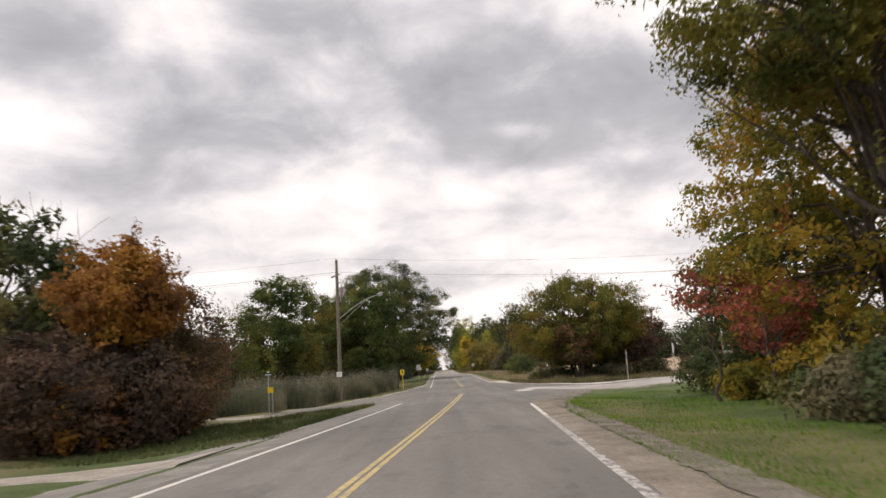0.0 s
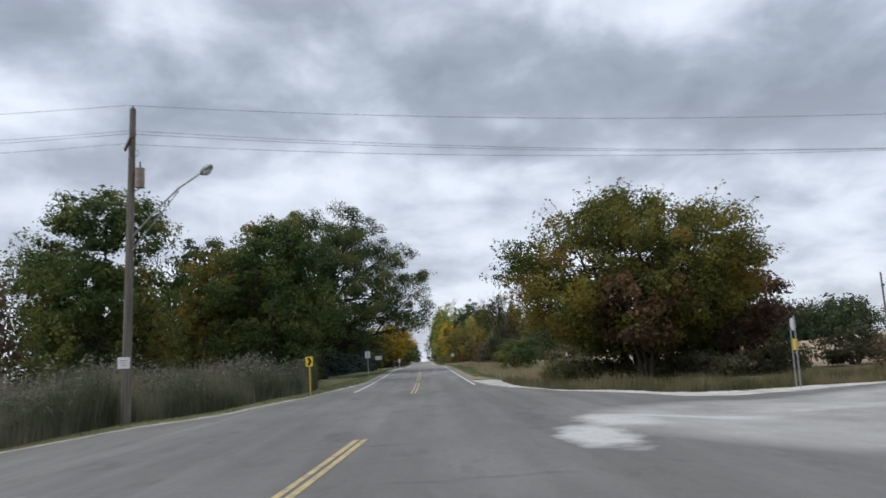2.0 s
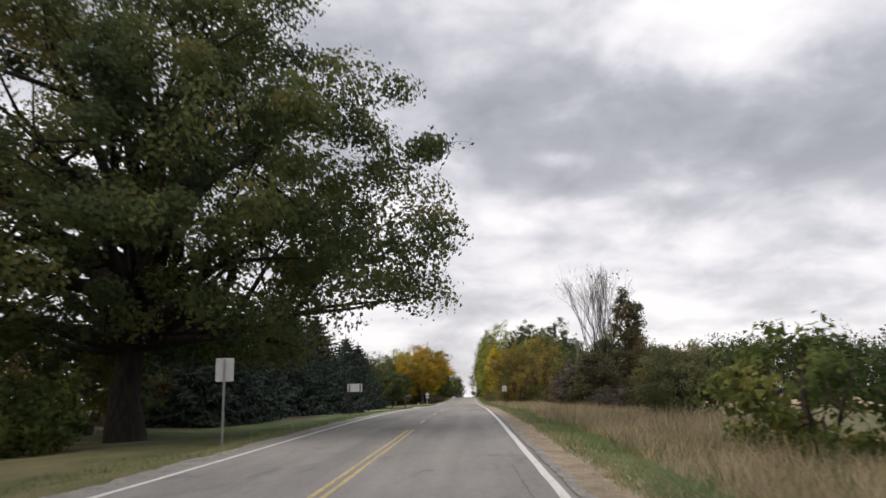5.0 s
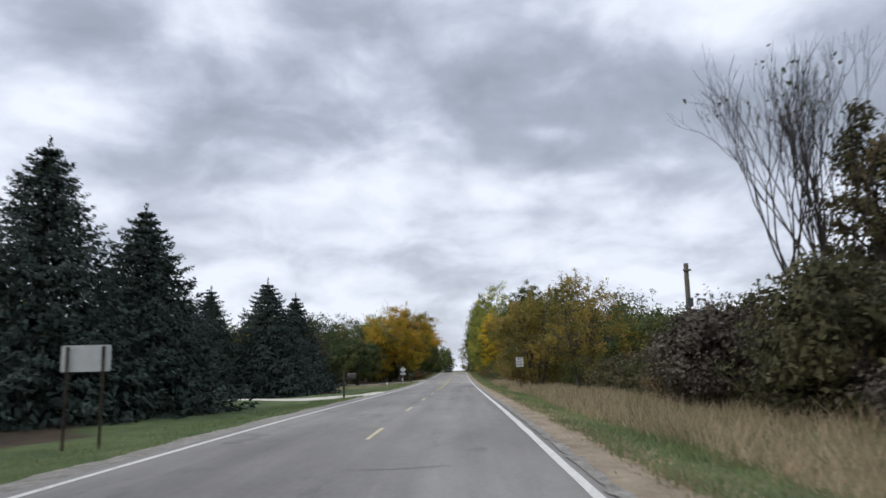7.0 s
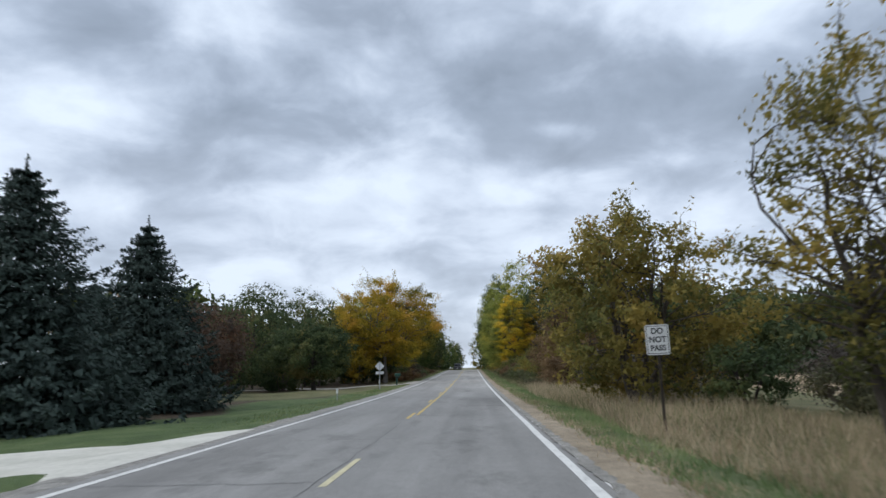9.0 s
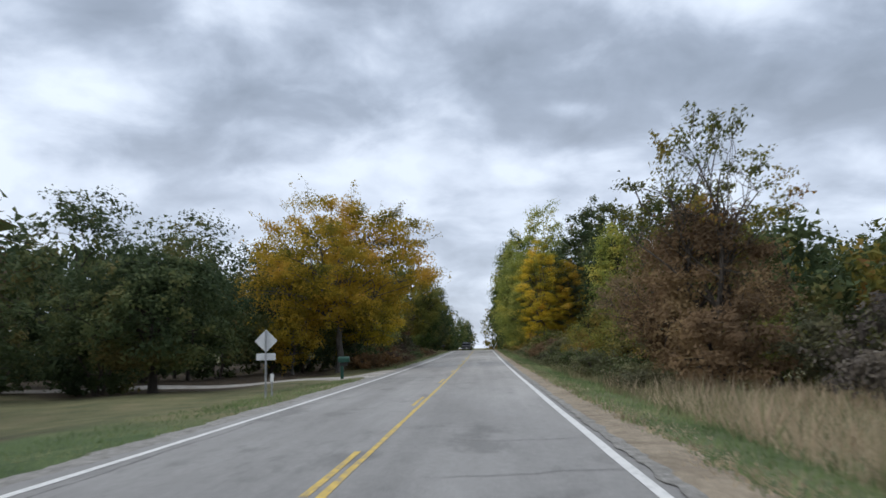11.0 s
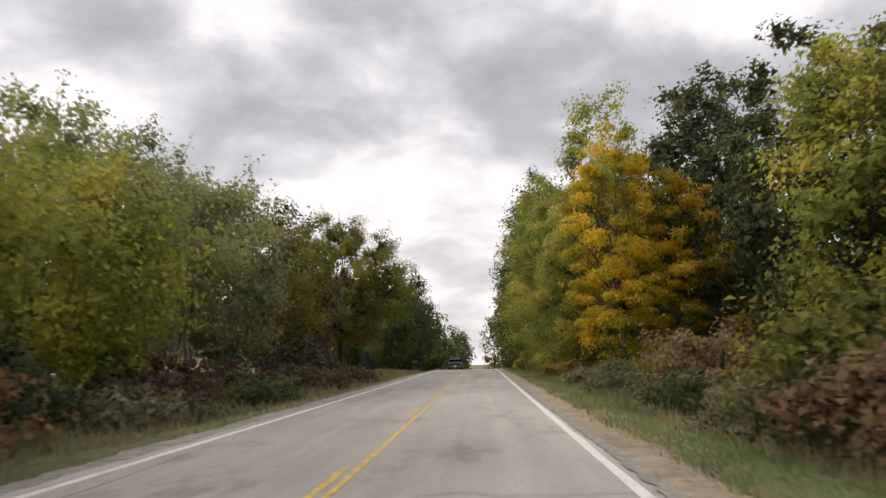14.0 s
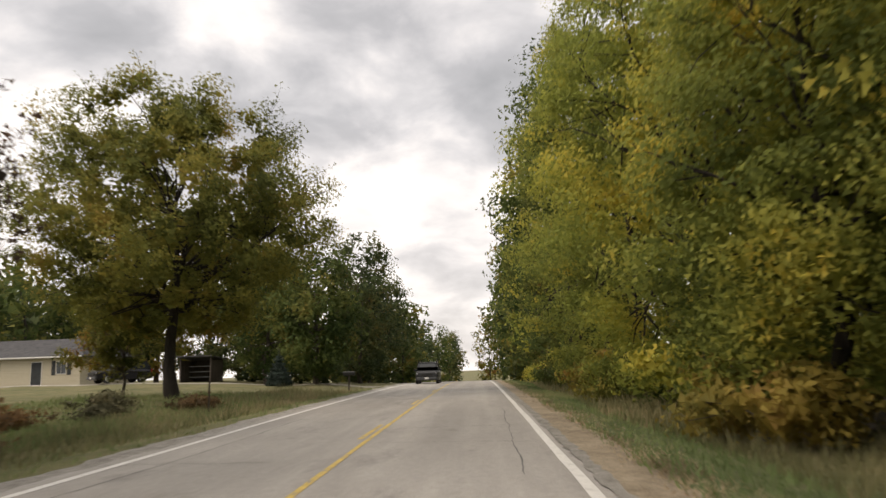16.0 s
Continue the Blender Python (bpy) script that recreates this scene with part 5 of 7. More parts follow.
T("cherry_tree", 13.4, 84.0, "brownish young tree under the broad one", seed=82, height=6.8, rx=3.2, z0=2.0, leaf=LEAF_BROWN, bark=DARK_BARK, core=1.6, size=0.24, count=7000, clumps=90, clump=0.6, stems=4, trunk_r=0.1)
T("elm_tree", 30.5, 72.5, "sparse olive and gold tree beside the leaning pole", seed=95, height=10.5, rx=3.8, z0=2.0, leaf=LEAF_GOLD_DULL, size=0.24, count=6000, clumps=90, clump=0.6, trunk_r=0.14, stems=3)
T("shrub", 27.5, 63.0, "dark rounded shrub at the lawn's far corner", category="shrub", seed=96, height=3.0, rx=2.6, z0=0.1, leaf=LEAF_GREEN, size=0.17, count=5000, clumps=80, clump=0.45, trunk_r=0.05, stems=4, limbs=10)

for k, (x, y) in enumerate(((24.5, 76.0), (28.0, 77.0), (31.5, 77.4), (35.0, 78.6), (38.5, 79.6), (42.5, 80.5), (46.5, 82.2), (51.0, 83.6))):
    T("scrub_bush", x, y, "low dark brown scrub bush beside the side road", "scrub along the side road", category="bush", seed=600 + k, height=1.7 + 0.4 * (k % 3), rx=2.5, z0=0.1, lump=0.5, leaf=(LEAF_RUST, LEAF_TWIG, LEAF_GREY)[k % 3], bark=DARK_BARK, size=0.15, count=2600, clumps=46, clump=0.42, trunk_r=0.04, stems=4, limbs=10)

# spruces along the lawn
for k, (x, y, h, r) in enumerate(((-14.8, 150.0, 9.6, 4.2), (-21.5, 157.0, 10.5, 4.0), (-16.0, 174.8, 12.5, 5.0), (-14.0, 180.5, 10.6, 4.4), (-22.9, 181.0, 10.4, 4.0), (-19.5, 166.0, 8.5, 3.8), (-18.5, 193.0, 7.0, 3.4), (-26.4, 206.0, 9.6, 3.8), (-20.5, 210.0, 10.0, 3.7), (-16.3, 213.8, 11.2, 4.9), (-16.2, 225.4, 10.8, 4.2), (-25.0, 217.0, 9.6, 3.6), (-21.0, 229.0, 8.0, 3.4))):
    plant("spruce", spruce_meshes(100 + k, h, 1.12 * r, 24000 if k in (0, 2, 3, 9, 10) else 11000), x, y, "dark blue-green spruce with drooping boughs on the lawn", group="spruces", turn=37 * k)

# right-hand hedge line
plant("bare_tree", bare_meshes(124, 13.0, 0.17, 12, 6, 0.085, LEAF_HEDGE, 60, DARK_BARK, 0.15), 13.6, 167.4, "leafless many-stemmed grey tree above the hedge", turn=160)
T("cherry_tree", 16.4, 168.5, "dark brownish tree beside the leafless one", seed=121, height=10.4, rx=1.8, z0=1.6, sprigs=30, leaf=LEAF_HEDGE, core=1.5, size=0.19, count=8000, clumps=80, clump=0.5, belly=0.35)
for x, y, h, r, m in ((12.4, 164.2, 4.4, 2.3, LEAF_HEDGE), (12.4, 174.5, 4.2, 2.3, LEAF_TWIG), (15.4, 168.5, 4.6, 2.6, LEAF_HEDGE), (17.6, 172.0, 5.6, 2.8, LEAF_OAK), (15.6, 176.5, 4.8, 2.6, LEAF_HEDGE)):
    T("thicket_bush", x, y, "dark dense bush at the foot of the leafless tree", "dark bushes", category="bush", seed=int(10 * y), height=h, rx=r, z0=0.2, leaf=m, bark=DARK_BARK, size=0.18, count=8000, clumps=100, clump=0.55, trunk_r=0.06, stems=4, limbs=14, sprigs=14)
T("willow_bush", 13.6, 142.2, "rounded grey-green bush in the dry grass", category="bush", seed=122, height=3.8, rx=2.7, z0=0.1, leaf=LEAF_WILLOW, bark=DARK_BARK, core=1.6, size=0.10, count=20000, clumps=130, clump=0.42, trunk_r=0.05, stems=6, limbs=20)
T("sapling", 14.5, 157.0, "small bright yellow sapling in the hedge", category="tree", seed=123, height=3.3, rx=0.5, z0=0.8, leaf=LEAF_GOLD_DULL, size=0.15, count=600, clumps=16, clump=0.3, trunk_r=0.04, limbs=6)
T("elm_tree", 11.4, 201.0, "slender tree with olive-yellow leaves over the hedge", seed=124, height=8.7, rx=3.1, z0=1.6, sprigs=70, leaf=LEAF_GOLD_DULL, core=0.3, size=0.16, count=8000, clumps=120, clump=0.55, trunk_r=0.13, stems=3, deep=0.8, belly=0.7, limbs=50)
T("elm_tree", 9.9, 219.5, "wide yellow-brown tree leaning over the verge", seed=125, height=9.2, rx=5.0, z0=0.4, sprigs=60, core=0.9, leaf=LEAF_GOLD_DULL, size=0.2, count=16000, clumps=200, clump=0.6, trunk_r=0.16, stems=4, deep=0.7, limbs=46)
T("elm_tree", 11.6, 258.2, "reddish-brown thinning tree beside the hedge", seed=126, height=7.7, rx=3.4, z0=0.3, leaf=LEAF_DRY, core=1.8, size=0.13, count=26000, clumps=220, clump=0.6, trunk_r=0.14, stems=4, deep=0.6, belly=0.35, limbs=40, sprigs=50)
T("elm_tree", 11.5, 257.2, "tall thin-crowned tree with sparse green leaves", seed=127, height=11.4, rx=3.3, z0=5.6, leaf=LEAF_OLIVE, core=0, size=0.17, count=3600, clumps=70, clump=0.45, trunk_r=0.13, stems=3, deep=0.8, limbs=44, sprigs=60)
plant("bare_tree", bare_meshes(129, 8.2, 0.10, 4, 6, 0.07, LEAF_PINK, 160, BARK, 0.2), 11.8, 266.0, "leafless grey young tree above the thicket", turn=70)
rng0 = np.random.default_rng(7)
hedge = [(13.3 + rng0.uniform(-0.6, 3.5), y + rng0.uniform(-1.2, 1.2), rng0.uniform(1.5, 2.2) if y < 166 else rng0.uniform(2.1, 3.2) + (1.0 if 170 < y < 184 else 0), rng0.uniform(1.9, 2.8)) for y in np.arange(157, 252, 2.9)]
for k, (x, y, h, r) in enumerate(hedge):
    if abs(y - 201) < 3 and x < 12 or abs(y - 221) < 4:
        continue
    T("hedge_bush", x, y, "tangled dark olive-brown hedge bush behind the tall grass", "hedge bushes", category="bush", seed=200 + k, height=h, rx=r, z0=0.1,
      leaf=(LEAF_HEDGE, LEAF_TWIG, LEAF_HEDGE, LEAF_TWIG, LEAF_OAK, LEAF_HEDGE, LEAF_TWIG, LEAF_BROWN)[k % 8], bark=DARK_BARK, size=0.13, count=3700, sprigs=8, clumps=60, clump=0.42, trunk_r=0.05, stems=4, limbs=10)
hedge2 = [(9.0 + rng0.uniform(-0.3, 4.4), y + rng0.uniform(-1.2, 1.2), rng0.uniform(2.0, 3.2) if y < 268 else (rng0.uniform(2.8, 4.4) if y < 292 else rng0.uniform(1.8, 2.8) * (1.0 if y < 314 else 0.6)), rng0.uniform(1.7, 2.6), y) for y in np.arange(252, 331, 2.7) if abs(y - 258) > 3]
for k, (x, y, h, r, at) in enumerate(hedge2):
    bright = 267 < at < 293
    T("hedge_bush", x, y, "bright yellow-green bush along the verge" if bright else "dry brown and olive thicket bush along the verge", "thicket bushes", category="bush", seed=260 + k, height=h, rx=r, z0=0.1,
      leaf=(LEAF_LIME, LEAF_OLIVE, LEAF_GOLD_DULL)[k % 3] if bright else (LEAF_DRY, LEAF_OLIVE, LEAF_WILLOW, LEAF_GOLD_DULL, LEAF_WEEDY)[k % 5], bark=DARK_BARK, lump=0.45, size=0.15, count=4600, clumps=60, clump=0.45, trunk_r=0.05, stems=4, limbs=14, sprigs=12)
for k, y in enumerate(np.arange(253, 334, 3.1)):
    T("weed_clump", 7.5 + 0.5 * (k % 3), y + 0.9 * (k % 2), "rank clump of dull green and brown weeds on the verge", "verge weed clumps", category="weeds", seed=440 + k, height=0.6 + 0.25 * (k % 4), rx=1.2, z0=0.05, lump=0.6, leaf=(LEAF_HEDGE, LEAF_WILLOW, ISLAND, LEAF_WILLOW)[k % 4], size=0.10, count=2000, clumps=34, clump=0.3, trunk_r=0.02, stems=4, limbs=6, sprigs=8)
T("elm_tree", 16.6, 304.0, "thin tree with faded pinkish-brown leaves above the thicket", seed=128, height=8.6, rx=2.9, z0=1.6, leaf=LEAF_PINK, core=0.15, size=0.17, count=7000, clumps=130, clump=0.6, trunk_r=0.12, stems=3, deep=0.7, limbs=40, sprigs=30)

# left: dark fruit tree, golden tree and the wood behind
T("apple_tree", -14.2, 261.0, "round dark green fruit tree on the lawn", seed=140, height=7.0, rx=4.3, z0=1.3, leaf=LEAF_OAK, bark=DARK_BARK, size=0.2, count=16000, clumps=180, clump=0.55, trunk_r=0.2, limbs=30)
T("golden_tree", -9.5, 283.6, "tall golden-yellow tree with a straight grey trunk", seed=146, kite=True, height=13.6, rx=7.2, z0=3.9, leaf=LEAF_AMBER, bark=GREY_BARK, sprigs=110, limb_r=1.1, core=0.5, fine=True, size=0.24, count=27000, clumps=220, clump=0.85, trunk_r=0.27, deep=0.75, belly=0.45, lump=0.38, limbs=60, fork=0.42, flat=0.55)
T("golden_tree", -9.6, 295.6, "smaller golden tree drooping beside the road", seed=142, height=8.8, rx=3.7, z0=1.6, leaf=LEAF_GOLD, bark=GREY_BARK, fine=True, core=0.2, sprigs=50, size=0.22, count=10000, clumps=90, clump=0.75, trunk_r=0.16, limbs=34, flat=0.55)
T("golden_tree", -12.6, 281.5, "young golden tree with low hanging leaves", seed=143, height=5.4, rx=2.3, z0=0.9, leaf=LEAF_AMBER, bark=GREY_BARK, core=0.7, sprigs=24, size=0.18, count=5000, clumps=70, clump=0.55, trunk_r=0.09, limbs=20, flat=0.6)
left_wood = [(-12.5, 303, 8.5, 3.4, LEAF_FRESH), (-11.8, 311, 9.0, 3.4, LEAF_FRESH), (-16.5, 316, 13.5, 4.2, LEAF_ASPEN), (-12.2, 320, 11.0, 3.6, LEAF_ASPEN), (-17.5, 326, 15, 4.4, LEAF_ASPEN), (-12.6, 328.5, 12.0, 3.6, LEAF_ASPEN), (-12.4, 337.0, 12.0, 3.7, LEAF_OLIVE), (-12.8, 344.5, 10.5, 3.4, LEAF_RUST), (-20, 309, 14, 4.6, LEAF_FRESH), (-20.5, 338, 17, 4.6, LEAF_ASPEN), (-20, 297, 12.5, 4.4, LEAF_OAK), (-16.0, 289, 10.5, 4.2, LEAF_OAK), (-22, 282, 13.0, 4.8, LEAF_OAK), (-23, 269, 12, 4.8, LEAF_OAK), (-24, 257, 9.0, 4.0, LEAF_RUST), (-20, 247, 7.5, 3.4, LEAF_RUST), (-26, 240, 8.0, 4.0, LEAF_OLIVE), (-11.8, 293.5, 9.0, 3.2, LEAF_OLIVE), (-18.5, 276.0, 11.5, 4.2, LEAF_OAK)]
for k, (x, y, h, r, m) in enumerate(left_wood):
    T("woodland_tree", x, y, {LEAF_OLIVE.name: "olive-green slender tree in the wood", LEAF_ASPEN.name: "grey-green slender tree with pale stems", LEAF_FRESH.name: "yellow-green slender tree in the wood", LEAF_GREEN.name: "fresh green slender tree in the wood", LEAF_OAK.name: "dark green tree inside the wood", LEAF_RUST.name: "rust-red tree at the wood's edge"}[m.name], "woodland trees on the west", seed=300 + k, height=h, rx=r, z0=(3.6 if y < 322 else 1.8) if m is LEAF_ASPEN else 1.0, stems=5 if m is LEAF_ASPEN else 1, sprigs=40 if x > -18 else 0, leaf=m, bark=PALE_BARK if m in (LEAF_OLIVE, LEAF_GREEN, LEAF_FRESH, LEAF_ASPEN) else DARK_BARK, size=0.22, count=11500 if x > -18 else 4000, clumps=120, clump=0.85, trunk_r=0.10, limbs=26, belly=0.55)
for k, y in enumerate(np.arange(287, 342, 3.4)):
    T("undergrowth_bush", -7.6 - (k % 3) * 1.2, y, "low brown and green undergrowth bush at the wood's edge", "undergrowth", category="bush", seed=330 + k, height=(1.2 + 0.7 * (k % 3)) * (1.0 if y < 305 else 0.75), rx=2.1, z0=0.1, lump=0.55, leaf=(LEAF_BROWN, LEAF_OAK, LEAF_GREY, LEAF_RUST)[k % 4], size=0.17, count=1900, clumps=46, clump=0.42, trunk_r=0.04, stems=4, limbs=10)

for k, (x, y) in enumerate(((-18, 263), (-20, 268.5), (-17.5, 279), (-15.0, 283.5), (-21, 274.5), (-22, 258), (-13.5, 288.5), (-24, 264), (-10.6, 335.5), (-11.2, 340.5), (-12.8, 344.0))):
    T("undergrowth_bush", x, y, "dark leafy undergrowth below the woodland trees", "undergrowth", category="bush", seed=345 + k, height=4.2 + 0.7 * (k % 3) if y < 300 else 3.2, rx=2.9 if y < 300 else 2.3, z0=0.1, leaf=LEAF_OAK if y < 300 else (LEAF_HEDGE, LEAF_TWIG)[k % 2], size=0.22, count=3600, clumps=60, clump=0.5, trunk_r=0.05, stems=4, limbs=8)

# right: yellow maple, dark oaks and the green wall
T("yellow_maple", 10.7, 333.6, "bright yellow maple at the edge of the dark wood", seed=150, height=16.4, rx=3.5, z0=1.6, sprigs=90, leaf=LEAF_GOLD, fine=True, core=0.7, size=0.2, count=20000, clumps=130, clump=0.62, trunk_r=0.2, belly=0.26, lump=0.62, flat=0.42, limbs=40)
T("yellow_maple", 14.9, 334.8, "orange-gold maple beside the yellow one", seed=151, height=13.2, rx=3.8, z0=1.4, sprigs=70, leaf=LEAF_AMBER, fine=True, core=0.7, size=0.2, count=15000, clumps=100, clump=0.6, trunk_r=0.17, belly=0.3, lump=0.6, flat=0.45, limbs=34)
right_wood = [(17.5, 339, 22.0, 5.6, LEAF_OAK), (21.0, 329, 20.5, 5.8, LEAF_OAK), (12.8, 351, 26.0, 4.6, LEAF_FRESH), (9.6, 343.5, 12.5, 3.6, LEAF_WALL), (12.4, 342.5, 17.0, 3.4, LEAF_WALL), (9.2, 350.5, 16.5, 4.4, LEAF_FRESH), (9.0, 358, 19.0, 4.6, LEAF_WALL), (9.2, 366, 21.5, 4.8, LEAF_WALL), (9.0, 375, 23.5, 5.0, LEAF_GREEN), (9.4, 386, 25, 5.2, LEAF_FRESH), (9.4, 397, 23.5, 5.0, LEAF_GREEN), (9.8, 409, 22, 5.0, LEAF_GREEN), (24, 319, 19.5, 5.2, LEAF_OLIVE), (19.8, 322, 17.5, 4.0, LEAF_FRESH), (28, 306, 15, 5.4, LEAF_OAK), (16.0, 361, 22.5, 5.2, LEAF_GREEN), (20, 309, 11, 4.2, LEAF_OLIVE), (30, 340, 25, 6.0, LEAF_OAK), (21, 345, 24, 6.0, LEAF_OAK), (25, 312, 16.5, 5.2, LEAF_OAK), (31, 322, 19, 6.0, LEAF_OAK)]
for k, (x, y, h, r, m) in enumerate(right_wood):
    near = 340 < y < 372 and x < 10
    T("woodland_tree", x, y, {LEAF_OLIVE.name: "tall olive-gold tree in the wood", LEAF_WALL.name: "leafy mid-green tree behind the verge", LEAF_FRESH.name: "yellow-green tree overhanging the verge", LEAF_GREEN.name: "leafy green tree overhanging the verge", LEAF_OAK.name: "tall dark oak in the wood", LEAF_GOLD_DULL.name: "dull-gold tree at the wood's edge"}[m.name], "woodland trees on the east", seed=350 + k, height=h, rx=r, z0=0.6, leaf=m, bark=DARK_BARK, size=0.20 if near else 0.29, fine=near, count=20000 if near else (7500 if x > 15 or y > 385 else 9000), clumps=200 if near else 150, clump=0.65 if near else 1.0, trunk_r=0.2, limbs=26, belly=0.4, core=3.0 if m is LEAF_OAK else 1.0, lump=0.18)
for k, y in enumerate(np.arange(328, 400, 5.0)):
    T("undergrowth_bush", 8.0 + (k % 3) * 0.9, y, "low leafy bush at the foot of the green trees", "undergrowth", category="bush", seed=380 + k, height=(1.5 + 0.7 * (k % 3)) * (0.4 if y < 341 else 1.0), rx=1.6 if y < 341 else 2.2, z0=0.1, lump=0.6, leaf=(LEAF_WEEDY, LEAF_DRY, LEAF_OLIVE)[k % 3] if y < 341 else (LEAF_FRESH, LEAF_GREEN, LEAF_OLIVE, LEAF_GOLD_DULL)[k % 4], size=0.17, count=2100, clumps=46, clump=0.42, trunk_r=0.04, stems=4, limbs=10)

# left beyond the wood: roadside elm, far trees
T("elm_tree", -13.0, 365.0, "spreading olive-green tree standing alone by the drive", seed=160, height=16.0, rx=7.4, z0=3.4, sprigs=110, leaf=LEAF_ELM, bark=DARK_BARK, fine=True, core=2.6, core_size=1.3, size=0.22, count=34000, clumps=250, clump=0.85, trunk_r=0.30, deep=0.65, belly=0.45, limbs=60, fork=0.4)
T("small_maple", -17.5, 369.0, "small tree with olive and gold leaves", seed=161, height=5.2, rx=2.7, z0=0.9, leaf=LEAF_OLIVE, size=0.2, count=3000, clumps=50, clump=0.45, trunk_r=0.07)
for k, (x, y, h, r, m) in enumerate(((-12.0, 394, 12.0, 4.2, LEAF_GREEN), (-17.5, 398, 13.5, 4.4, LEAF_GREEN), (-11.0, 413, 17.5, 5.0, LEAF_OAK), (-12.0, 427, 16.0, 5.2, LEAF_OAK), (-19, 408, 14, 4.6, LEAF_GREEN), (-30, 402, 14, 4.6, LEAF_OLIVE), (-38, 408, 13, 4.6, LEAF_GREEN), (-26, 416, 15, 5, LEAF_OAK))):
    T("roadside_tree", x, y, {LEAF_GREEN.name: "full-crowned green tree by the road", LEAF_OAK.name: "tall dark green roadside tree", LEAF_OLIVE.name: "olive-green tree behind the house"}[m.name], "trees past the drive", seed=400 + k, height=h, rx=r, z0=1.0, leaf=m, size=0.34, count=6500, clumps=150, clump=1.0, trunk_r=0.2, limbs=20)
for k, (x, y) in enumerate(((-13.5, 404), (-16.5, 402), (-21, 405), (-25, 402), (-12.5, 419))):
    T("shrub", x, y, "dark shrub below the trees past the drive", category="shrub", seed=410 + k, height=3.4, rx=2.4, z0=0.1, leaf=LEAF_OAK, size=0.24, count=2400, clumps=50, clump=0.5, trunk_r=0.05, stems=4, limbs=8)
plant("spruce", spruce_meshes(130, 3.0, 1.0, 2500, 0.22), -14.0, 389.0, "small young spruce by the drive", group="spruces")

for k, (x, y) in enumerate(((-10.6, 353.5), (-13.0, 352.0), (-12.4, 357.0), (-9.8, 359.5))):
    T("weed_clump", x, y, "low grey-brown clump of weeds in the rough grass", "weed clumps", category="weeds", seed=420 + k, height=0.5 + 0.15 * (k % 3), rx=1.0, z0=0.05, lump=0.6, leaf=(LEAF_GREY, LEAF_BROWN)[k % 2], size=0.10, count=1200, clumps=30, clump=0.28, trunk_r=0.02, stems=4, limbs=6)

# woods in the distance
rng1 = np.random.default_rng(11)


def strew(n, x0, x1, y0, y1, h0, h1, r0, r1):
    return [(rng1.uniform(x0, x1), rng1.uniform(y0, y1), rng1.uniform(h0, h1), rng1.uniform(r0, r1)) for _ in range(n)]


wood("far_wood", 1, strew(26, 9, 20, 418, 470, 19, 24, 4.5, 6) + strew(14, -26, -10, 440, 520, 13, 16, 4, 5.5) + [(-15, 505, 16, 5), (-12, 522, 16.5, 5), (-9, 540, 17, 5), (-6, 556, 17, 5), (-6.5, 570, 16.5, 5), (6.4, 560, 22, 5), (8.5, 580, 23, 6), (-9, 580, 17, 5.5), (-16, 560, 17, 5.5), (14, 485, 23, 5.5), (19, 495, 22, 6), (24, 480, 22, 6)], "trees lining the road in the far distance", [LEAF_GREEN, LEAF_OAK, LEAF_OLIVE], 0.55, 1300)
wood("far_wood", 2, strew(12, 28, 64, 318, 345, 14, 17, 5, 6) + strew(26, 24, 64, 347, 420, 20, 26, 5, 6.5) + strew(26, 26, 64, 286, 322, 10, 13.5, 4.5, 5.5), "dark wood behind the yellow maple", [LEAF_OAK, LEAF_OAK, LEAF_OLIVE], 0.52, 1000)
wood("far_wood", 3, strew(56, 46, 150, 234, 262, 9.6, 11.6, 4.6, 6) + strew(12, 33, 46, 238, 262, 7.6, 9, 4.2, 5), "dark tree line beyond the tan field", [LEAF_DARK], 0.31, 1400)
wood("far_wood", 4, strew(34, 60, 200, 205, 232, 10, 13, 5, 6.5), "dark tree line on the rise beyond the stubble", [LEAF_DARK], 0.55, 650)
wood("far_wood", 5, strew(34, -80, -34, 90, 150, 10, 14, 4, 5.5) + strew(16, -75, -38, 46, 90, 8, 11, 3.6, 5), "dense wood behind the reed bed", [LEAF_OAK, LEAF_GREEN, LEAF_RUST], 0.5, 750)
wood("far_wood", 6, strew(26, -70, -29, 150, 260, 8, 12, 4, 5.5), "mixed wood behind the spruces", [LEAF_OAK, LEAF_OLIVE, LEAF_RUST], 0.46, 800)
wood("far_wood", 7, strew(34, -70, -26, 262, 350, 11, 14, 4, 5.5), "dark wood behind the golden tree", [LEAF_OAK, LEAF_OAK, LEAF_GREEN], 0.6, 700)
wood("far_wood", 8, strew(30, -110, -44, 395, 450, 11, 15, 4.5, 6), "trees behind the house", [LEAF_OAK, LEAF_GREEN], 0.7, 700)
wood("far_wood", 9, strew(20, -160, -60, -60, 45, 9, 13, 4.5, 6) + strew(16, 40, 150, -60, 30, 9, 13, 4.5, 6), "trees round the fields behind the start", [LEAF_OAK, LEAF_OLIVE], 0.9, 300)

# ---- grasses ----
def off_drives(y):
    """Keep the verge's grass off the mouths of the drives."""
    for a, b in ((193.0, 209.0), (263.0, 281.0), (391.0, 404.0)):
        y = np.where((y > a) & (y < b), y - (b - a), y)
    return y


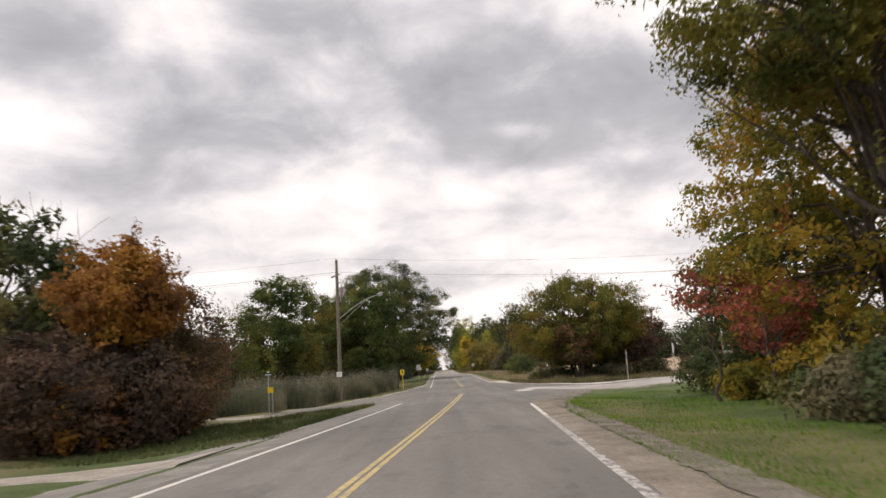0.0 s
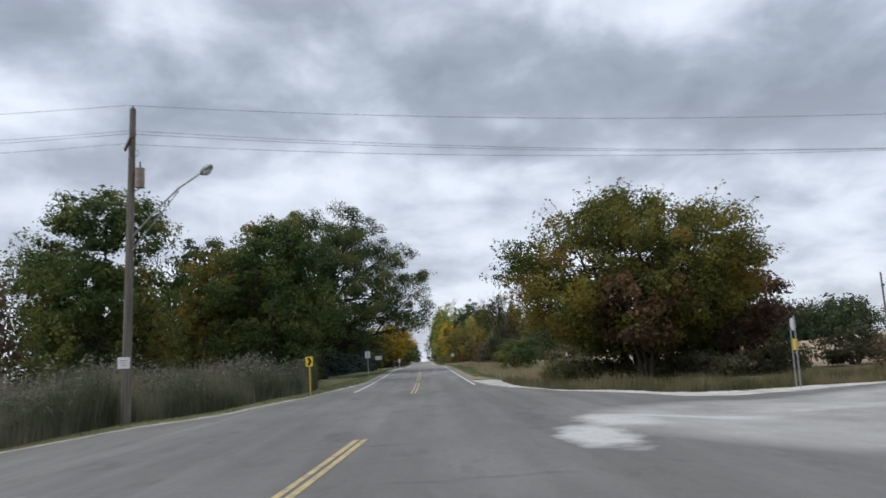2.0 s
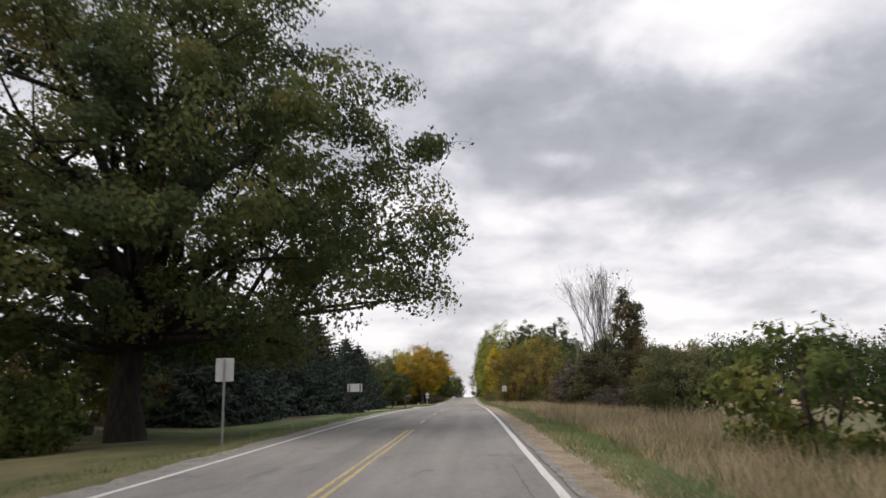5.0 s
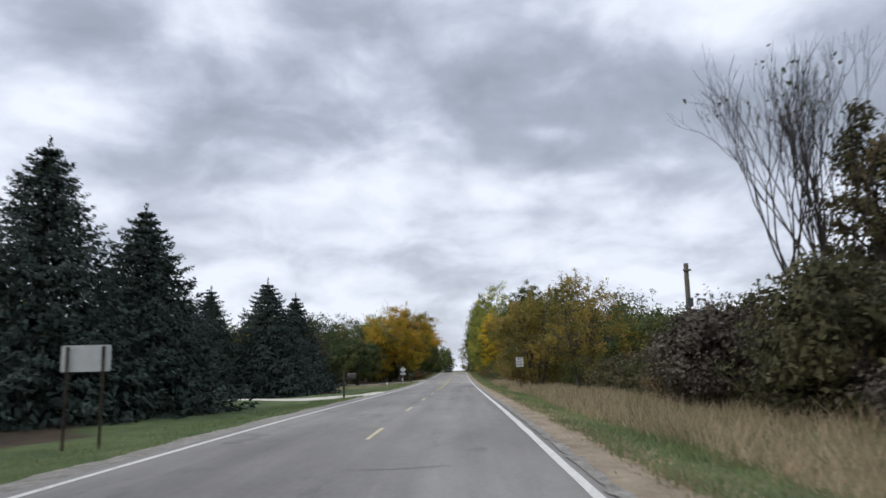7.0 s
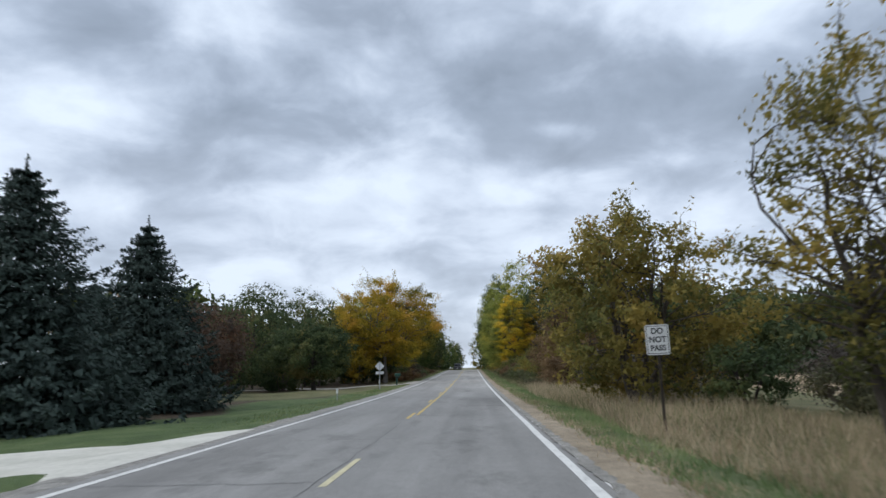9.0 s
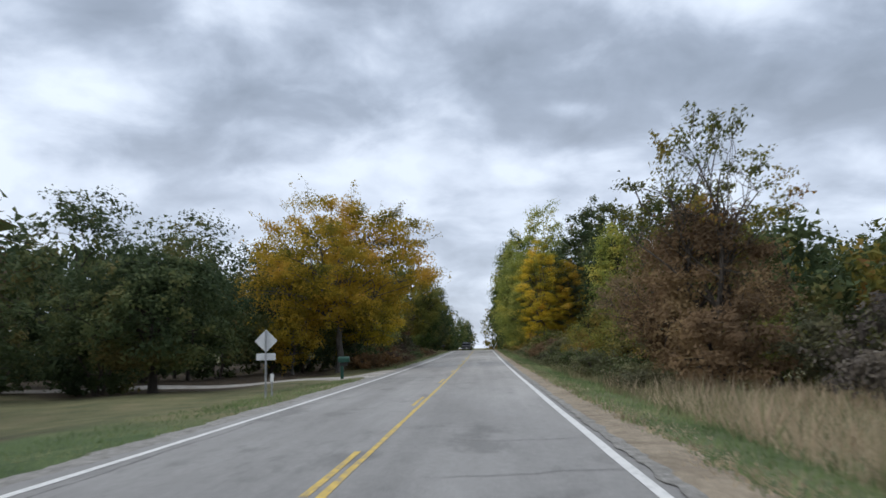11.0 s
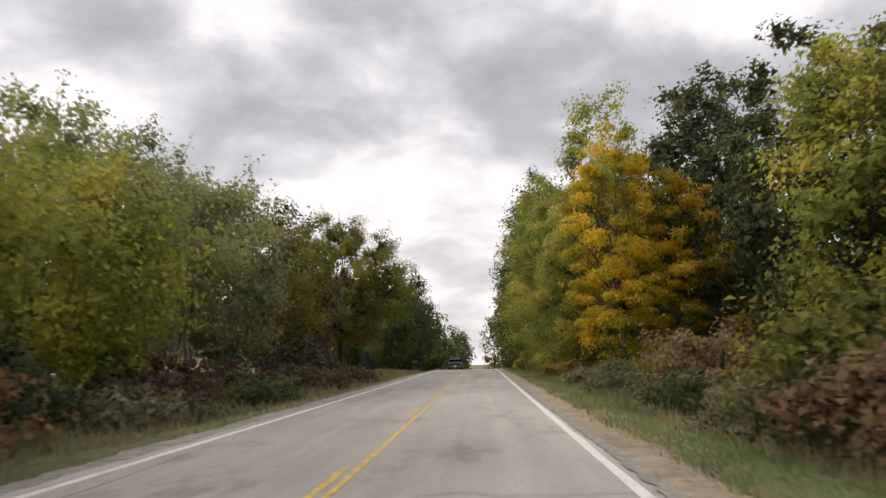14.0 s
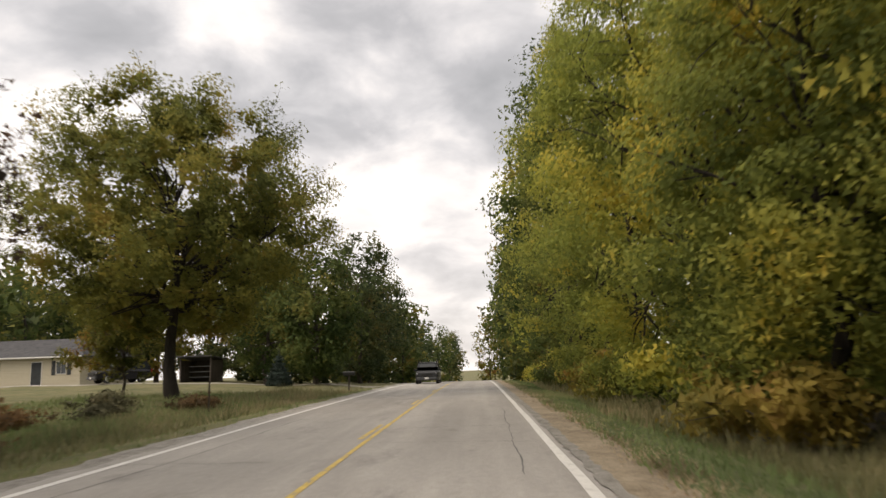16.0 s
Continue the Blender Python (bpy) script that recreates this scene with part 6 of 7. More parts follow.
blades("tall_dry_grass", 1, 48000, lambda g, n: ((lambda y: (centre(y) + PAVED + 2.2 + 0.35 * np.sin(0.21 * y) + 7.6 * g.random(n) ** 1.2, y))(92 + 162 * g.random(n))), (0.12, 0.82), 0.03, STRAW, "tall dry straw-coloured grass beside the road", 0.38)
blades("weeds", 13, 25000, lambda g, n: ((lambda y: (centre(y) + PAVED + 2.0 + 8.0 * g.random(n), y))(96 + 156 * g.random(n))), (0.1, 0.75), 0.045, WEED, "dull green and brown weeds among the dry grass", 0.5)
blades("dry_verge", 12, 46000, lambda g, n: ((lambda y: (centre(y) + PAVED + 0.12 + 0.75 * (g.random(n) + g.random(n)), y))(100 + 290 * g.random(n))), (0.02, 0.13), 0.04, STRAW, "short dead tan grass at the edge of the shoulder", 0.7)
blades("tall_dry_grass", 11, 20000, lambda g, n: ((lambda x: (x, np.interp(x, RX, R_FAR) + 2.6 + 7.0 * g.random(n) ** 1.2))(5.5 + 24 * g.random(n) ** 1.3)), (0.15, 0.7), 0.035, WEED_DARK, "tall dry grass and weeds below the broad tree", 0.25)
blades("verge_grass", 2, 60000, lambda g, n: ((lambda y: (centre(y) + PAVED + 0.45 + 2.2 * g.random(n) ** 0.8, y))(100 + 290 * g.random(n))), (0.06, 0.24), 0.03, VERGE, "short green verge grass along the shoulder", 0.4)
blades("verge_grass", 3, 30000, lambda g, n: ((lambda y: (centre(y) - flare(y) - 0.5 - 3.2 * g.random(n), y))(off_drives(58 + 320 * g.random(n)))), (0.05, 0.2), 0.03, VERGE, "short rough grass along the left shoulder", 0.4)
blades("lawn_grass", 4, 42000, lambda g, n: ((lambda y: (centre(y) + PAVED + 0.7 + 2.0 * step(y, 26, 44) + 10 * g.random(n) ** 1.3, y))(4 + 40 * g.random(n))), (0.05, 0.16), 0.025, LAWN, "bright green mown lawn by the junction", 0.5)
blades("weeds", 14, 24000, lambda g, n: ((lambda y: (-7.9 + 0.9 * step(y, 30, 50) - 0.6 * g.random(n) - 8.5 * g.random(n) ** 1.3, y))(24 + 28.5 * g.random(n))), (0.05, 0.32), 0.035, ISLAND, "dark rank grass and weeds between the road and the drive", 0.35)
blades("weeds", 5, 18000, lambda g, n: (-5.3 - 4.6 * g.random(n) ** 0.8, 286 + 92 * g.random(n)), (0.10, 0.6), 0.04, WEED, "rough weeds below the woodland edge", 0.35)
blades("weeds", 6, 34000, lambda g, n: ((lambda y: (PAVED + 2.1 + 0.3 * np.sin(0.3 * y) + 4.6 * g.random(n) ** 1.1, y))(250 + 140 * g.random(n))), (0.12, 0.6), 0.04, WEED, "rank dull green and brown weeds below the trees", 0.3)


blades("weeds", 10, 22000, lambda g, n: (-7.8 - 14 * g.random(n) ** 1.5, 344 + 26 * g.random(n)), (0.08, 0.4), 0.035, VERGE, "rough pale weeds round the lone tree", 0.35)


def reed_spots(g, n):
    y = 64 + 37 * g.random(n)
    near = centre(y) - PAVED - 8.8 + 3.2 * step(y, 74, 88) + 1.6 * step(y, 86, 100)
    return near - 13 * g.random(n) ** 1.4, y


blades("reed_bed", 7, 42000, reed_spots, (1.1, 2.75), 0.04, REED, "dense grey-brown reed bed with feathery heads", 0.10, "reeds")
blades("reed_bed", 8, 16000, lambda g, n: (-15.5 - 14 * g.random(n), 60 + 12 * g.random(n)), (1.0, 2.4), 0.045, REED, "grey-brown reeds by the drive", 0.10, "reeds")


def reed_heads():
    """Bent leaves and plumes in the upper half of the reed bed."""
    rng = np.random.default_rng(9)
    for n, lo, hi, size, slim, mat, name, label in ((15000, 0.9, 2.5, 0.42, 0.10, REED, "reed_leaves", "arching grey-green reed leaves"), (4200, 1.9, 3.0, 0.24, 0.26, PLUME, "reed_heads", "pale feathery reed heads")):
        x, y = reed_spots(rng, n)
        tall = 0.86 + 0.13 * np.sin(0.8 * x + 0.33 * y) + 0.10 * np.sin(1.9 * y - 0.7 * x) + 0.08 * rng.normal(size=len(x))
        V, F = cards(np.stack([x, y, land(x, y) + rng.uniform(lo, hi, len(x)) * tall], 1), size, rng, 0.0, None, slim)
        tagged(new(name, mesh_from(name, V, F, mat)), label, "reeds", kind="stuff")


reed_heads()


# ---- signs, poles and other roadside things ----
def plate(w, h, r=0.04, thick=0.004, turn=0.0):
    """A sheet-metal plate with rounded corners, upright, facing -y."""
    bm = fresh()
    pts = []
    for cx, cz, a0 in ((w / 2 - r, h / 2 - r, 0), (-w / 2 + r, h / 2 - r, 90), (-w / 2 + r, -h / 2 + r, 180), (w / 2 - r, -h / 2 + r, 270)):
        for k in range(5):
            a = radians(a0 + 22.5 * k)
            pts.append((cx + r * math.cos(a), 0, cz + r * math.sin(a)))
    face = bm.faces.new([bm.verts.new(p) for p in pts])
    made = bmesh.ops.extrude_face_region(bm, geom=[face])
    bmesh.ops.translate(bm, vec=(0, thick, 0), verts=[v for v in made["geom"] if isinstance(v, bmesh.types.BMVert)])
    bmesh.ops.recalc_face_normals(bm, faces=bm.faces)
    if turn:
        bmesh.ops.rotate(bm, cent=(0, 0, 0), matrix=Matrix.Rotation(radians(turn), 3, "Y"), verts=bm.verts)
    return bm


def moved(bm, x=0, y=0, z=0):
    bmesh.ops.translate(bm, vec=(x, y, z), verts=bm.verts)
    return bm


def u_post(height, below=0.4):
    """A flanged channel post with its row of holes left as dents."""
    bm = fresh()
    box(bm, 0.035, 0.006, height + below, (0, 0.012, (height - below) / 2))
    for s in (-1, 1):
        box(bm, 0.006, 0.03, height + below, (0.0175 * s, 0.0, (height - below) / 2))
        box(bm, 0.018, 0.005, height + below, (0.0285 * s, -0.014, (height - below) / 2))
    return bm


def lettering(name, text, size, mat, parent, x, y, z):
    """Raised flat letters that face -y."""
    cu = bpy.data.curves.new(name, "FONT")
    cu.body, cu.size, cu.extrude, cu.align_x, cu.align_y = text, size, 0.0008, "CENTER", "CENTER"
    cu.offset = 0.006
    tmp = new(name, cu)
    bpy.context.view_layer.update()
    me = bpy.data.meshes.new_from_object(tmp.evaluated_get(bpy.context.evaluated_depsgraph_get()))
    bpy.data.objects.remove(tmp)
    me.materials.clear()
    me.materials.append(mat)
    ob = new(name, me)
    ob.parent = parent
    ob.matrix_local = pose(x, y, z, 90, 0, 0)
    return ob


def bolts(parent, spots, y):
    for x, z in spots:
        part("bolt", rod(fresh(), (x, y, z), (x, y - 0.008, z), 0.011, 0.009, 8), GALVANISED, parent)


def no_passing_sign(x, y):
    s = thing("road_sign", pose(x, y, lie(x, y), 0, -1.2, 3), "white rectangular DO NOT PASS road sign on dark steel post", "road sign")
    part("post", u_post(2.85), BROWN_STEEL, s)
    top = 2.42
    p = part("panel", moved(plate(0.61, 0.762, 0.05), 0, -0.025, top), SIGN_WHITE, s)
    edge = fresh()
    for w, h, px, pz in ((0.55, 0.014, 0, 0.345), (0.55, 0.014, 0, -0.345), (0.014, 0.70, 0.27, 0), (0.014, 0.70, -0.27, 0)):
        box(edge, w, 0.002, h, (px, -0.0275, top + pz))
    part("border", edge, BLACK, p, "thin black border")
    for word, dz in (("DO", 0.215), ("NOT", 0.0), ("PASS", -0.215)):
        lettering("lettering", word, 0.205 if word != "PASS" else 0.19, BLACK, p, 0, -0.027, top + dz)
    bolts(s, ((0, top + 0.30), (0, top - 0.30)), -0.026)
    return s


def plain_back_sign(x, y, w, h, mid, name, label, posts=1, mat=GALVANISED, diamond=False, below=None):
    """A sign seen from behind: bare metal, its post in front of the plate."""
    s = thing("road_sign", pose(x, y, lie(x, y), 0, 0, 4), label, "road sign")
    gap = 0.0 if posts == 1 else w * 0.36
    for k in range(posts):
        u = 0 if posts == 1 else (-gap, gap)[k]
        bm = moved(u_post(mid + h * (0.45 if not diamond else 0.62)), u, 0, 0)
        part("post", bm, mat, s)
    p = part("panel", moved(plate(w, h, 0.04, turn=45 if diamond else 0), 0, 0.025, mid), SIGN_BACK, s)
    bolts(p, [(u, mid + v) for u in ((0,) if posts == 1 else (-gap, gap)) for v in (0.3 * h, -0.3 * h)], 0.02)
    if below:
        bw, bh, bz = below
        part("plaque", moved(plate(bw, bh, 0.03), 0, 0.025, bz), SIGN_BACK, s, "bare metal back of a small plaque")
    return s


def chevron_sign(x, y):
    s = thing("chevron_sign", pose(x, y, lie(x, y), 0, -0.6, -4), "yellow curve sign with black chevron on yellow post", "road sign")
    part("post", u_post(2.35), SIGN_YELLOW, s, "yellow reflective post")
    part("post", box(fresh(), 0.05, 0.035, 0.9, (0, 0.02, 0.0)), GALVANISED, s, "steel post stub")
    p = part("panel", moved(plate(0.47, 0.62, 0.04), 0, -0.025, 2.22), SIGN_YELLOW, s)
    bm = fresh()
    pts = ((-0.15, 0.24), (0.02, 0.24), (0.17, 0.0), (0.02, -0.24), (-0.15, -0.24), (0.0, 0.0))
    v = [bm.verts.new((a, -0.0275, 2.22 + b)) for a, b in pts]
    bm.faces.new((v[0], v[5], v[2], v[1]))
    bm.faces.new((v[5], v[4], v[3], v[2]))
    made = bmesh.ops.extrude_face_region(bm, geom=list(bm.faces))
    bmesh.ops.translate(bm, vec=(0, 0.002, 0), verts=[q for q in made["geom"] if isinstance(q, bmesh.types.BMVert)])
    part("chevron", bm, BLACK, p, "black chevron pointing right")
    return s


no_passing_sign(6.85, 203.6)
plain_back_sign(-6.45, 253.5, 0.62, 0.62, 2.18, "", "bare metal back of a diamond road sign with plaque", diamond=True, below=(0.74, 0.26, 1.58))
plain_back_sign(-6.75, 160.8, 1.15, 0.62, 2.10, "", "wide bare metal sign back on two dark posts", 2, BROWN_STEEL)
plain_back_sign(-5.95, 127.3, 0.61, 0.78, 2.45, "", "weathered metal back of a rectangular road sign")
chevron_sign(-6.85, 89.3)


def transformer(bm, x, y, z, r=0.22, h=0.7):
    rod(bm, (x, y, z - h / 2), (x, y, z + h / 2), r, r, 16)
    rod(bm, (x, y, z + h / 2), (x, y, z + h / 2 + 0.05), r * 1.06, r * 0.8, 16)
    return bm


def insulator(parent, x, y, z):
    bm = fresh()
    for k in range(3):
        rod(bm, (x, y, z + 0.05 * k), (x, y, z + 0.05 * k + 0.03), 0.055 - 0.008 * k, 0.03, 10)
    part("insulator", bm, CERAMIC, parent, "brown porcelain insulator")


def lamp_pole(x, y):
    s = thing("utility_pole", pose(x, y, lie(x, y), 0, 1.0, 0), "tall weathered wooden utility pole with lamp and transformer", "utility pole")
    part("pole", rod(fresh(), (0, 0, -0.6), (0, 0, 13.9), 0.21, 0.135, 14), POLE_WOOD, s)
    arm = part("crossarm", box(fresh(), 2.3, 0.11, 0.13, (0, -0.16, 12.3), 0.012, (0, 0, 0)), POLE_WOOD, s)
    arm.matrix_local = pose(0, 0, 0, 0, 0, -62)
    for u in (-1.05, 0.55, 1.05):
        insulator(s, u * math.cos(radians(-62)) - 0.0, u * math.sin(radians(-62)), 12.38)
    insulator(s, 0, 0, 13.9)
    t = part("transformer", transformer(fresh(), 0.42, -0.12, 10.65, 0.2, 0.85), surface("rusty_enamel", [(0.3, (0.20, 0.13, 0.10)), (0.7, (0.34, 0.30, 0.28))], 3.0, 0.6, 0.2), s, "small rusty grey can transformer")
    for z in (10.4, 10.9):
        part("bracket", box(fresh(), 0.3, 0.05, 0.05, (0.22, -0.08, z), 0.006), DARK_GREY, t)
    part("bushing", rod(fresh(), (0.42, -0.12, 11.1), (0.42, -0.12, 11.4), 0.05, 0.03, 10), CERAMIC, t)
    mast = fresh()
    way = [(0.1, -0.05, 8.0), (1.5, -1.3, 8.85), (3.0, -2.75, 9.5), (4.2, -3.95, 9.75)]
    for a, b in zip(way[:-1], way[1:]):
        rod(mast, a, b, 0.035, 0.035, 10)
    rod(mast, (0.1, -0.05, 7.4), (3.0, -2.75, 9.4), 0.022, 0.022, 8)
    part("lamp_arm", mast, GALVANISED, s, "slender galvanised steel lamp arm")
    head = fresh()
    bmesh.ops.create_uvsphere(head, u_segments=16, v_segments=10, radius=0.5, matrix=pose(4.55, -4.3, 9.80, 0, -14, -43) @ Matrix.Diagonal((0.82, 0.36, 0.3, 1)))
    lamp = part("lamp_head", head, GREY_METAL, s, "grey cobra-head street lamp")
    lens = fresh()
    bmesh.ops.create_uvsphere(lens, u_segments=14, v_segments=8, radius=0.5, matrix=pose(4.58, -4.32, 9.72, 0, -14, -43) @ Matrix.Diagonal((0.5, 0.27, 0.25, 1)))
    part("lens", lens, SIGN_BACK, lamp, "dull unlit lens")
    part("notice", box(fresh(), 0.52, 0.012, 0.48, (-0.05, -0.215, 2.60), 0.004), SIGN_WHITE, s, "white square notice on the pole")
    bars = fresh()
    for k in range(3):
        box(bars, 0.3 - 0.05 * k, 0.004, 0.03, (-0.05, -0.2235, 2.70 - 0.1 * k))
    part("print", bars, GREY_METAL, s, "faded grey print")
    coil = fresh()
    for k in range(18):
        a, b = 2 * math.pi * k / 18, 2 * math.pi * (k + 1) / 18
        rod(coil, (0.25 + 0.16 * math.cos(a), -0.3, 11.75 + 0.16 * math.sin(a)), (0.25 + 0.16 * math.cos(b), -0.3, 11.75 + 0.16 * math.sin(b)), 0.012, 0.012, 6)
    part("cable_coil", coil, WIRE, s)
    return s


def transformer_pole(x, y):
    s = thing("utility_pole", pose(x, y, lie(x, y), 0, -2.6, 0), "leaning wooden utility pole with three grey transformers", "utility pole")
    part("pole", rod(fresh(), (0, 0, -0.6), (0, 0, 11.8), 0.20, 0.13, 14), POLE_WOOD, s)
    part("crossarm", box(fresh(), 2.4, 0.11, 0.13, (0, -0.15, 10.0), 0.012), POLE_WOOD, s)
    for u in (-1.1, -0.5, 0.5, 1.1):
        insulator(s, u, -0.15, 10.07)
    for u, v in ((-0.62, -0.15), (0.1, -0.45), (0.62, 0.0)):
        t = part("transformer", transformer(fresh(), u, v, 8.1, 0.29, 1.15), GREY_METAL, s, "large grey can transformer")
        for q in (-0.1, 0.1):
            part("bushing", rod(fresh(), (u + q, v, 8.7), (u + q, v, 9.0), 0.04, 0.025, 8), CERAMIC, t)
    part("bracket", box(fresh(), 1.3, 0.08, 0.08, (0, -0.1, 7.6), 0.008), DARK_GREY, s)
    part("switch_box", box(fresh(), 0.5, 0.3, 1.0, (0.16, -0.28, 2.3), 0.03), GREY_METAL, s, "grey steel switch box")
    part("guard", box(fresh(), 0.34, 0.2, 1.3, (0.1, -0.22, 3.9), 0.03), SIGN_BACK, s, "pale metal cable guard")
    return s


def stub_pole(x, y, h, label):
    s = thing("utility_pole", pose(x, y, lie(x, y), 0, 0.5, 0), label, "utility pole")
    part("pole", rod(fresh(), (0, 0, -0.5), (0, 0, h), 0.16, 0.12, 12), POLE_WOOD, s)
    part("crossarm", box(fresh(), 0.4, 0.09, 0.1, (0, -0.13, h - 0.35), 0.01), POLE_WOOD, s)
    part("meter_box", box(fresh(), 0.3, 0.2, 0.45, (0, -0.24, h - 2.0), 0.02), DARK_GREY, s, "small dark metal box")
    return s


lamp_pole(-12.2, 73.2)
transformer_pole(25.9, 73.4)
stub_pole(13.6, 181.0, 7.0, "short weathered wooden pole above the hedge")
stub_pole(46.0, 172.0, 7.5, "wooden pole standing in the tan field")
stub_pole(70.0, 150.0, 9.0, "wooden pole far off on the rise")


def wire(a, b, sag, r=0.008):
    """A hanging cable."""
    s = np.linspace(0, 1, 25)[:, None]
    p = np.asarray(a, float) * (1 - s) + np.asarray(b, float) * s
    p[:, 2] -= sag * 4 * (s * (1 - s))[:, 0]
    V, F = tube(p, np.full(25, r), 5)
    tagged(new("power_line", mesh_from("power_line", V, F, WIRE, True)), "thin black overhead power line between poles", "power line", "overhead power lines")


for (dx0, dy0, z0), (dx1, dy1, z1) in (((0, 0, 13.9), (0, 0, 11.9)), ((-0.5, 0.9, 12.4), (-1.1, 0, 10.2)), ((0.26, -0.5, 12.4), (0.5, 0, 10.2)), ((0.5, -0.9, 12.4), (1.1, 0, 10.2))):
    wire((-12.2 + dx0, 73.2 + dy0, z0 - 0.15), (25.4 + dx1, 73.3 + dy1, z1 - 0.25), 0.45)
    wire((-12.2 + dx0, 73.2 + dy0, z0 - 0.15), (-60 + dx0, 70 + dy0, z0 - 0.5), 0.6)
wire((25.0, 73.3, 11.65), (74.0, 90.0, 13.0), 0.6)


def street_sign(x, y):
    s = thing("street_sign", pose(x, y, lie(x, y), 0, 0, 10), "junction post with green street blades and yellow panel", "road sign")
    for u in (-0.14, 0.14):
        part("post", moved(u_post(2.9 if u < 0 else 1.9), u), GALVANISED, s)
    part("panel", moved(plate(0.42, 0.42, 0.03), 0, -0.03, 1.75), SIGN_YELLOW, s, "yellow square panel")
    for k, (turn, z) in enumerate(((20, 2.95), (-70, 3.15))):
        b = part("blade", plate(0.75, 0.16, 0.03), GREEN_PAINT, s, "green street-name blade")
        b.matrix_local = pose(-0.14, 0, z, 0, 0, turn)
        bar = part("print", box(fresh(), 0.5, 0.002, 0.06, (0, -0.002, 0)), SIGN_WHITE, b, "plain white bar of print")
    return s


street_sign(-15.7, 58.6)


def side_sign(x, y, turn, label, yellow=False, shape=0.75, lean=0.0):
    """A sign that faces across the road on two light posts."""
    s = thing("road_sign", pose(x, y, lie(x, y), 0, lean, turn), label, "road sign")
    for u in (-0.2, 0.2):
        part("post", moved(u_post(2.3 + (0.6 if u < 0 else 0)), u), GALVANISED, s)
    part("panel", moved(plate(shape, shape, 0.2), 0, -0.03, 2.55), SIGN_BACK, s, "bare metal sign back")
    if yellow:
        part("marker", moved(plate(0.55, 0.45, 0.02), 0, -0.03, 1.75), SIGN_YELLOW, s, "yellow marker strip")
    return s


side_sign(15.2, 56.0, 82, "stop sign seen edge-on across the side road", lean=-1.5)
side_sign(15.2, 70.2, 86, "road sign with yellow marker beside the side road", True, 0.5, -3.0)


def marker_post(x, y, h, mat, label, cap=None):
    s = thing("marker_post", pose(x, y, lie(x, y), 0, 0.8, 0), label, "marker post", "marker posts")
    part("post", u_post(h), mat, s)
    if cap:
        part("reflector", moved(plate(0.14, 0.3, 0.02), 0, -0.03, h - 0.2), cap, s, "small reflector plate")
    return s


marker_post(-23.8, 67.0, 1.9, GALVANISED, "thin steel post with white reflector by the drive", SIGN_WHITE)
marker_post(-15.8, 70.5, 2.6, GALVANISED, "bare steel post in front of the reeds")
marker_post(-6.7, 255.2, 0.95, GALVANISED, "short steel marker by the culvert", SIGN_WHITE)
marker_post(-6.9, 234.0, 0.8, GALVANISED, "short white culvert marker by the lawn", SIGN_WHITE)
marker_post(12.5, 103.5, 1.9, DARK_WOOD, "dark wooden post at the field edge", SIGN_WHITE)
marker_post(-8.4, 357.5, 1.3, BROWN_STEEL, "thin dark post beside the roadside tree")


def mailbox_shell(bm, w, h, l, x, y, z, turn):
    """An arched box lying along its length."""
    n = 9
    ring = [(-w / 2, 0), (-w / 2, h - w / 2)] + [(w / 2 * math.cos(radians(180 - 180 * k / n)), h - w / 2 + w / 2 * math.sin(radians(180 - 180 * k / n))) for k in range(1, n)] + [(w / 2, h - w / 2), (w / 2, 0)]
    m = pose(x, y, z, 0, 0, turn)
    a = [bm.verts.new(m @ Vector((p, -l / 2, q))) for p, q in ring]
    b = [bm.verts.new(m @ Vector((p, l / 2, q))) for p, q in ring]
    for i in range(len(ring)):
        j = (i + 1) % len(ring)
        bm.faces.new((a[i], a[j], b[j], b[i]))
    bm.faces.new(a[::-1])
    bm.faces.new(b)
    bmesh.ops.recalc_face_normals(bm, faces=bm.faces)
    return bm


def wooden_mailbox(x, y):
    s = thing("mailbox", pose(x, y, lie(x, y)), "dark mailbox on a weathered wooden post with arm", "mailbox")
    part("post", box(fresh(), 0.13, 0.13, 2.1, (0, 0, 0.75), 0.01), DARK_WOOD, s)
    part("arm", box(fresh(), 1.1, 0.09, 0.1, (0.25, 0, 1.28), 0.01), DARK_WOOD, s)
    brace = part("brace", box(fresh(), 0.6, 0.06, 0.07, (0, 0, 0), 0.006), DARK_WOOD, s)
    brace.matrix_local = pose(0.27, 0, 1.05, 0, -45, 0)
    b = part("box", mailbox_shell(fresh(), 0.24, 0.28, 0.56, 0.5, 0, 1.335, 90), DARK_GREY, s, "dark metal arched mailbox")
    part("door", mailbox_shell(fresh(), 0.25, 0.29, 0.02, 0.79, 0, 1.33, 90), BLACK, b)
    part("flag", box(fresh(), 0.16, 0.008, 0.05, (0.55, -0.135, 1.55), 0.002), surface("red_flag_paint", [(0.3, (0.3, 0.02, 0.02)), (0.7, (0.4, 0.03, 0.03))], 5.0, 0.5), b, "small red flag")
    num = part("number_plate", box(fresh(), 0.02, 0.02, 0.5, (0.1, -0.08, 0.92), 0.004), GREEN_PAINT, s, "narrow green number plate")
    bars = fresh()
    for k in range(4):
        box(bars, 0.012, 0.006, 0.06, (0.1, -0.092, 1.08 - 0.11 * k))
    part("print", bars, SIGN_WHITE, num, "pale plain bars")
    return s


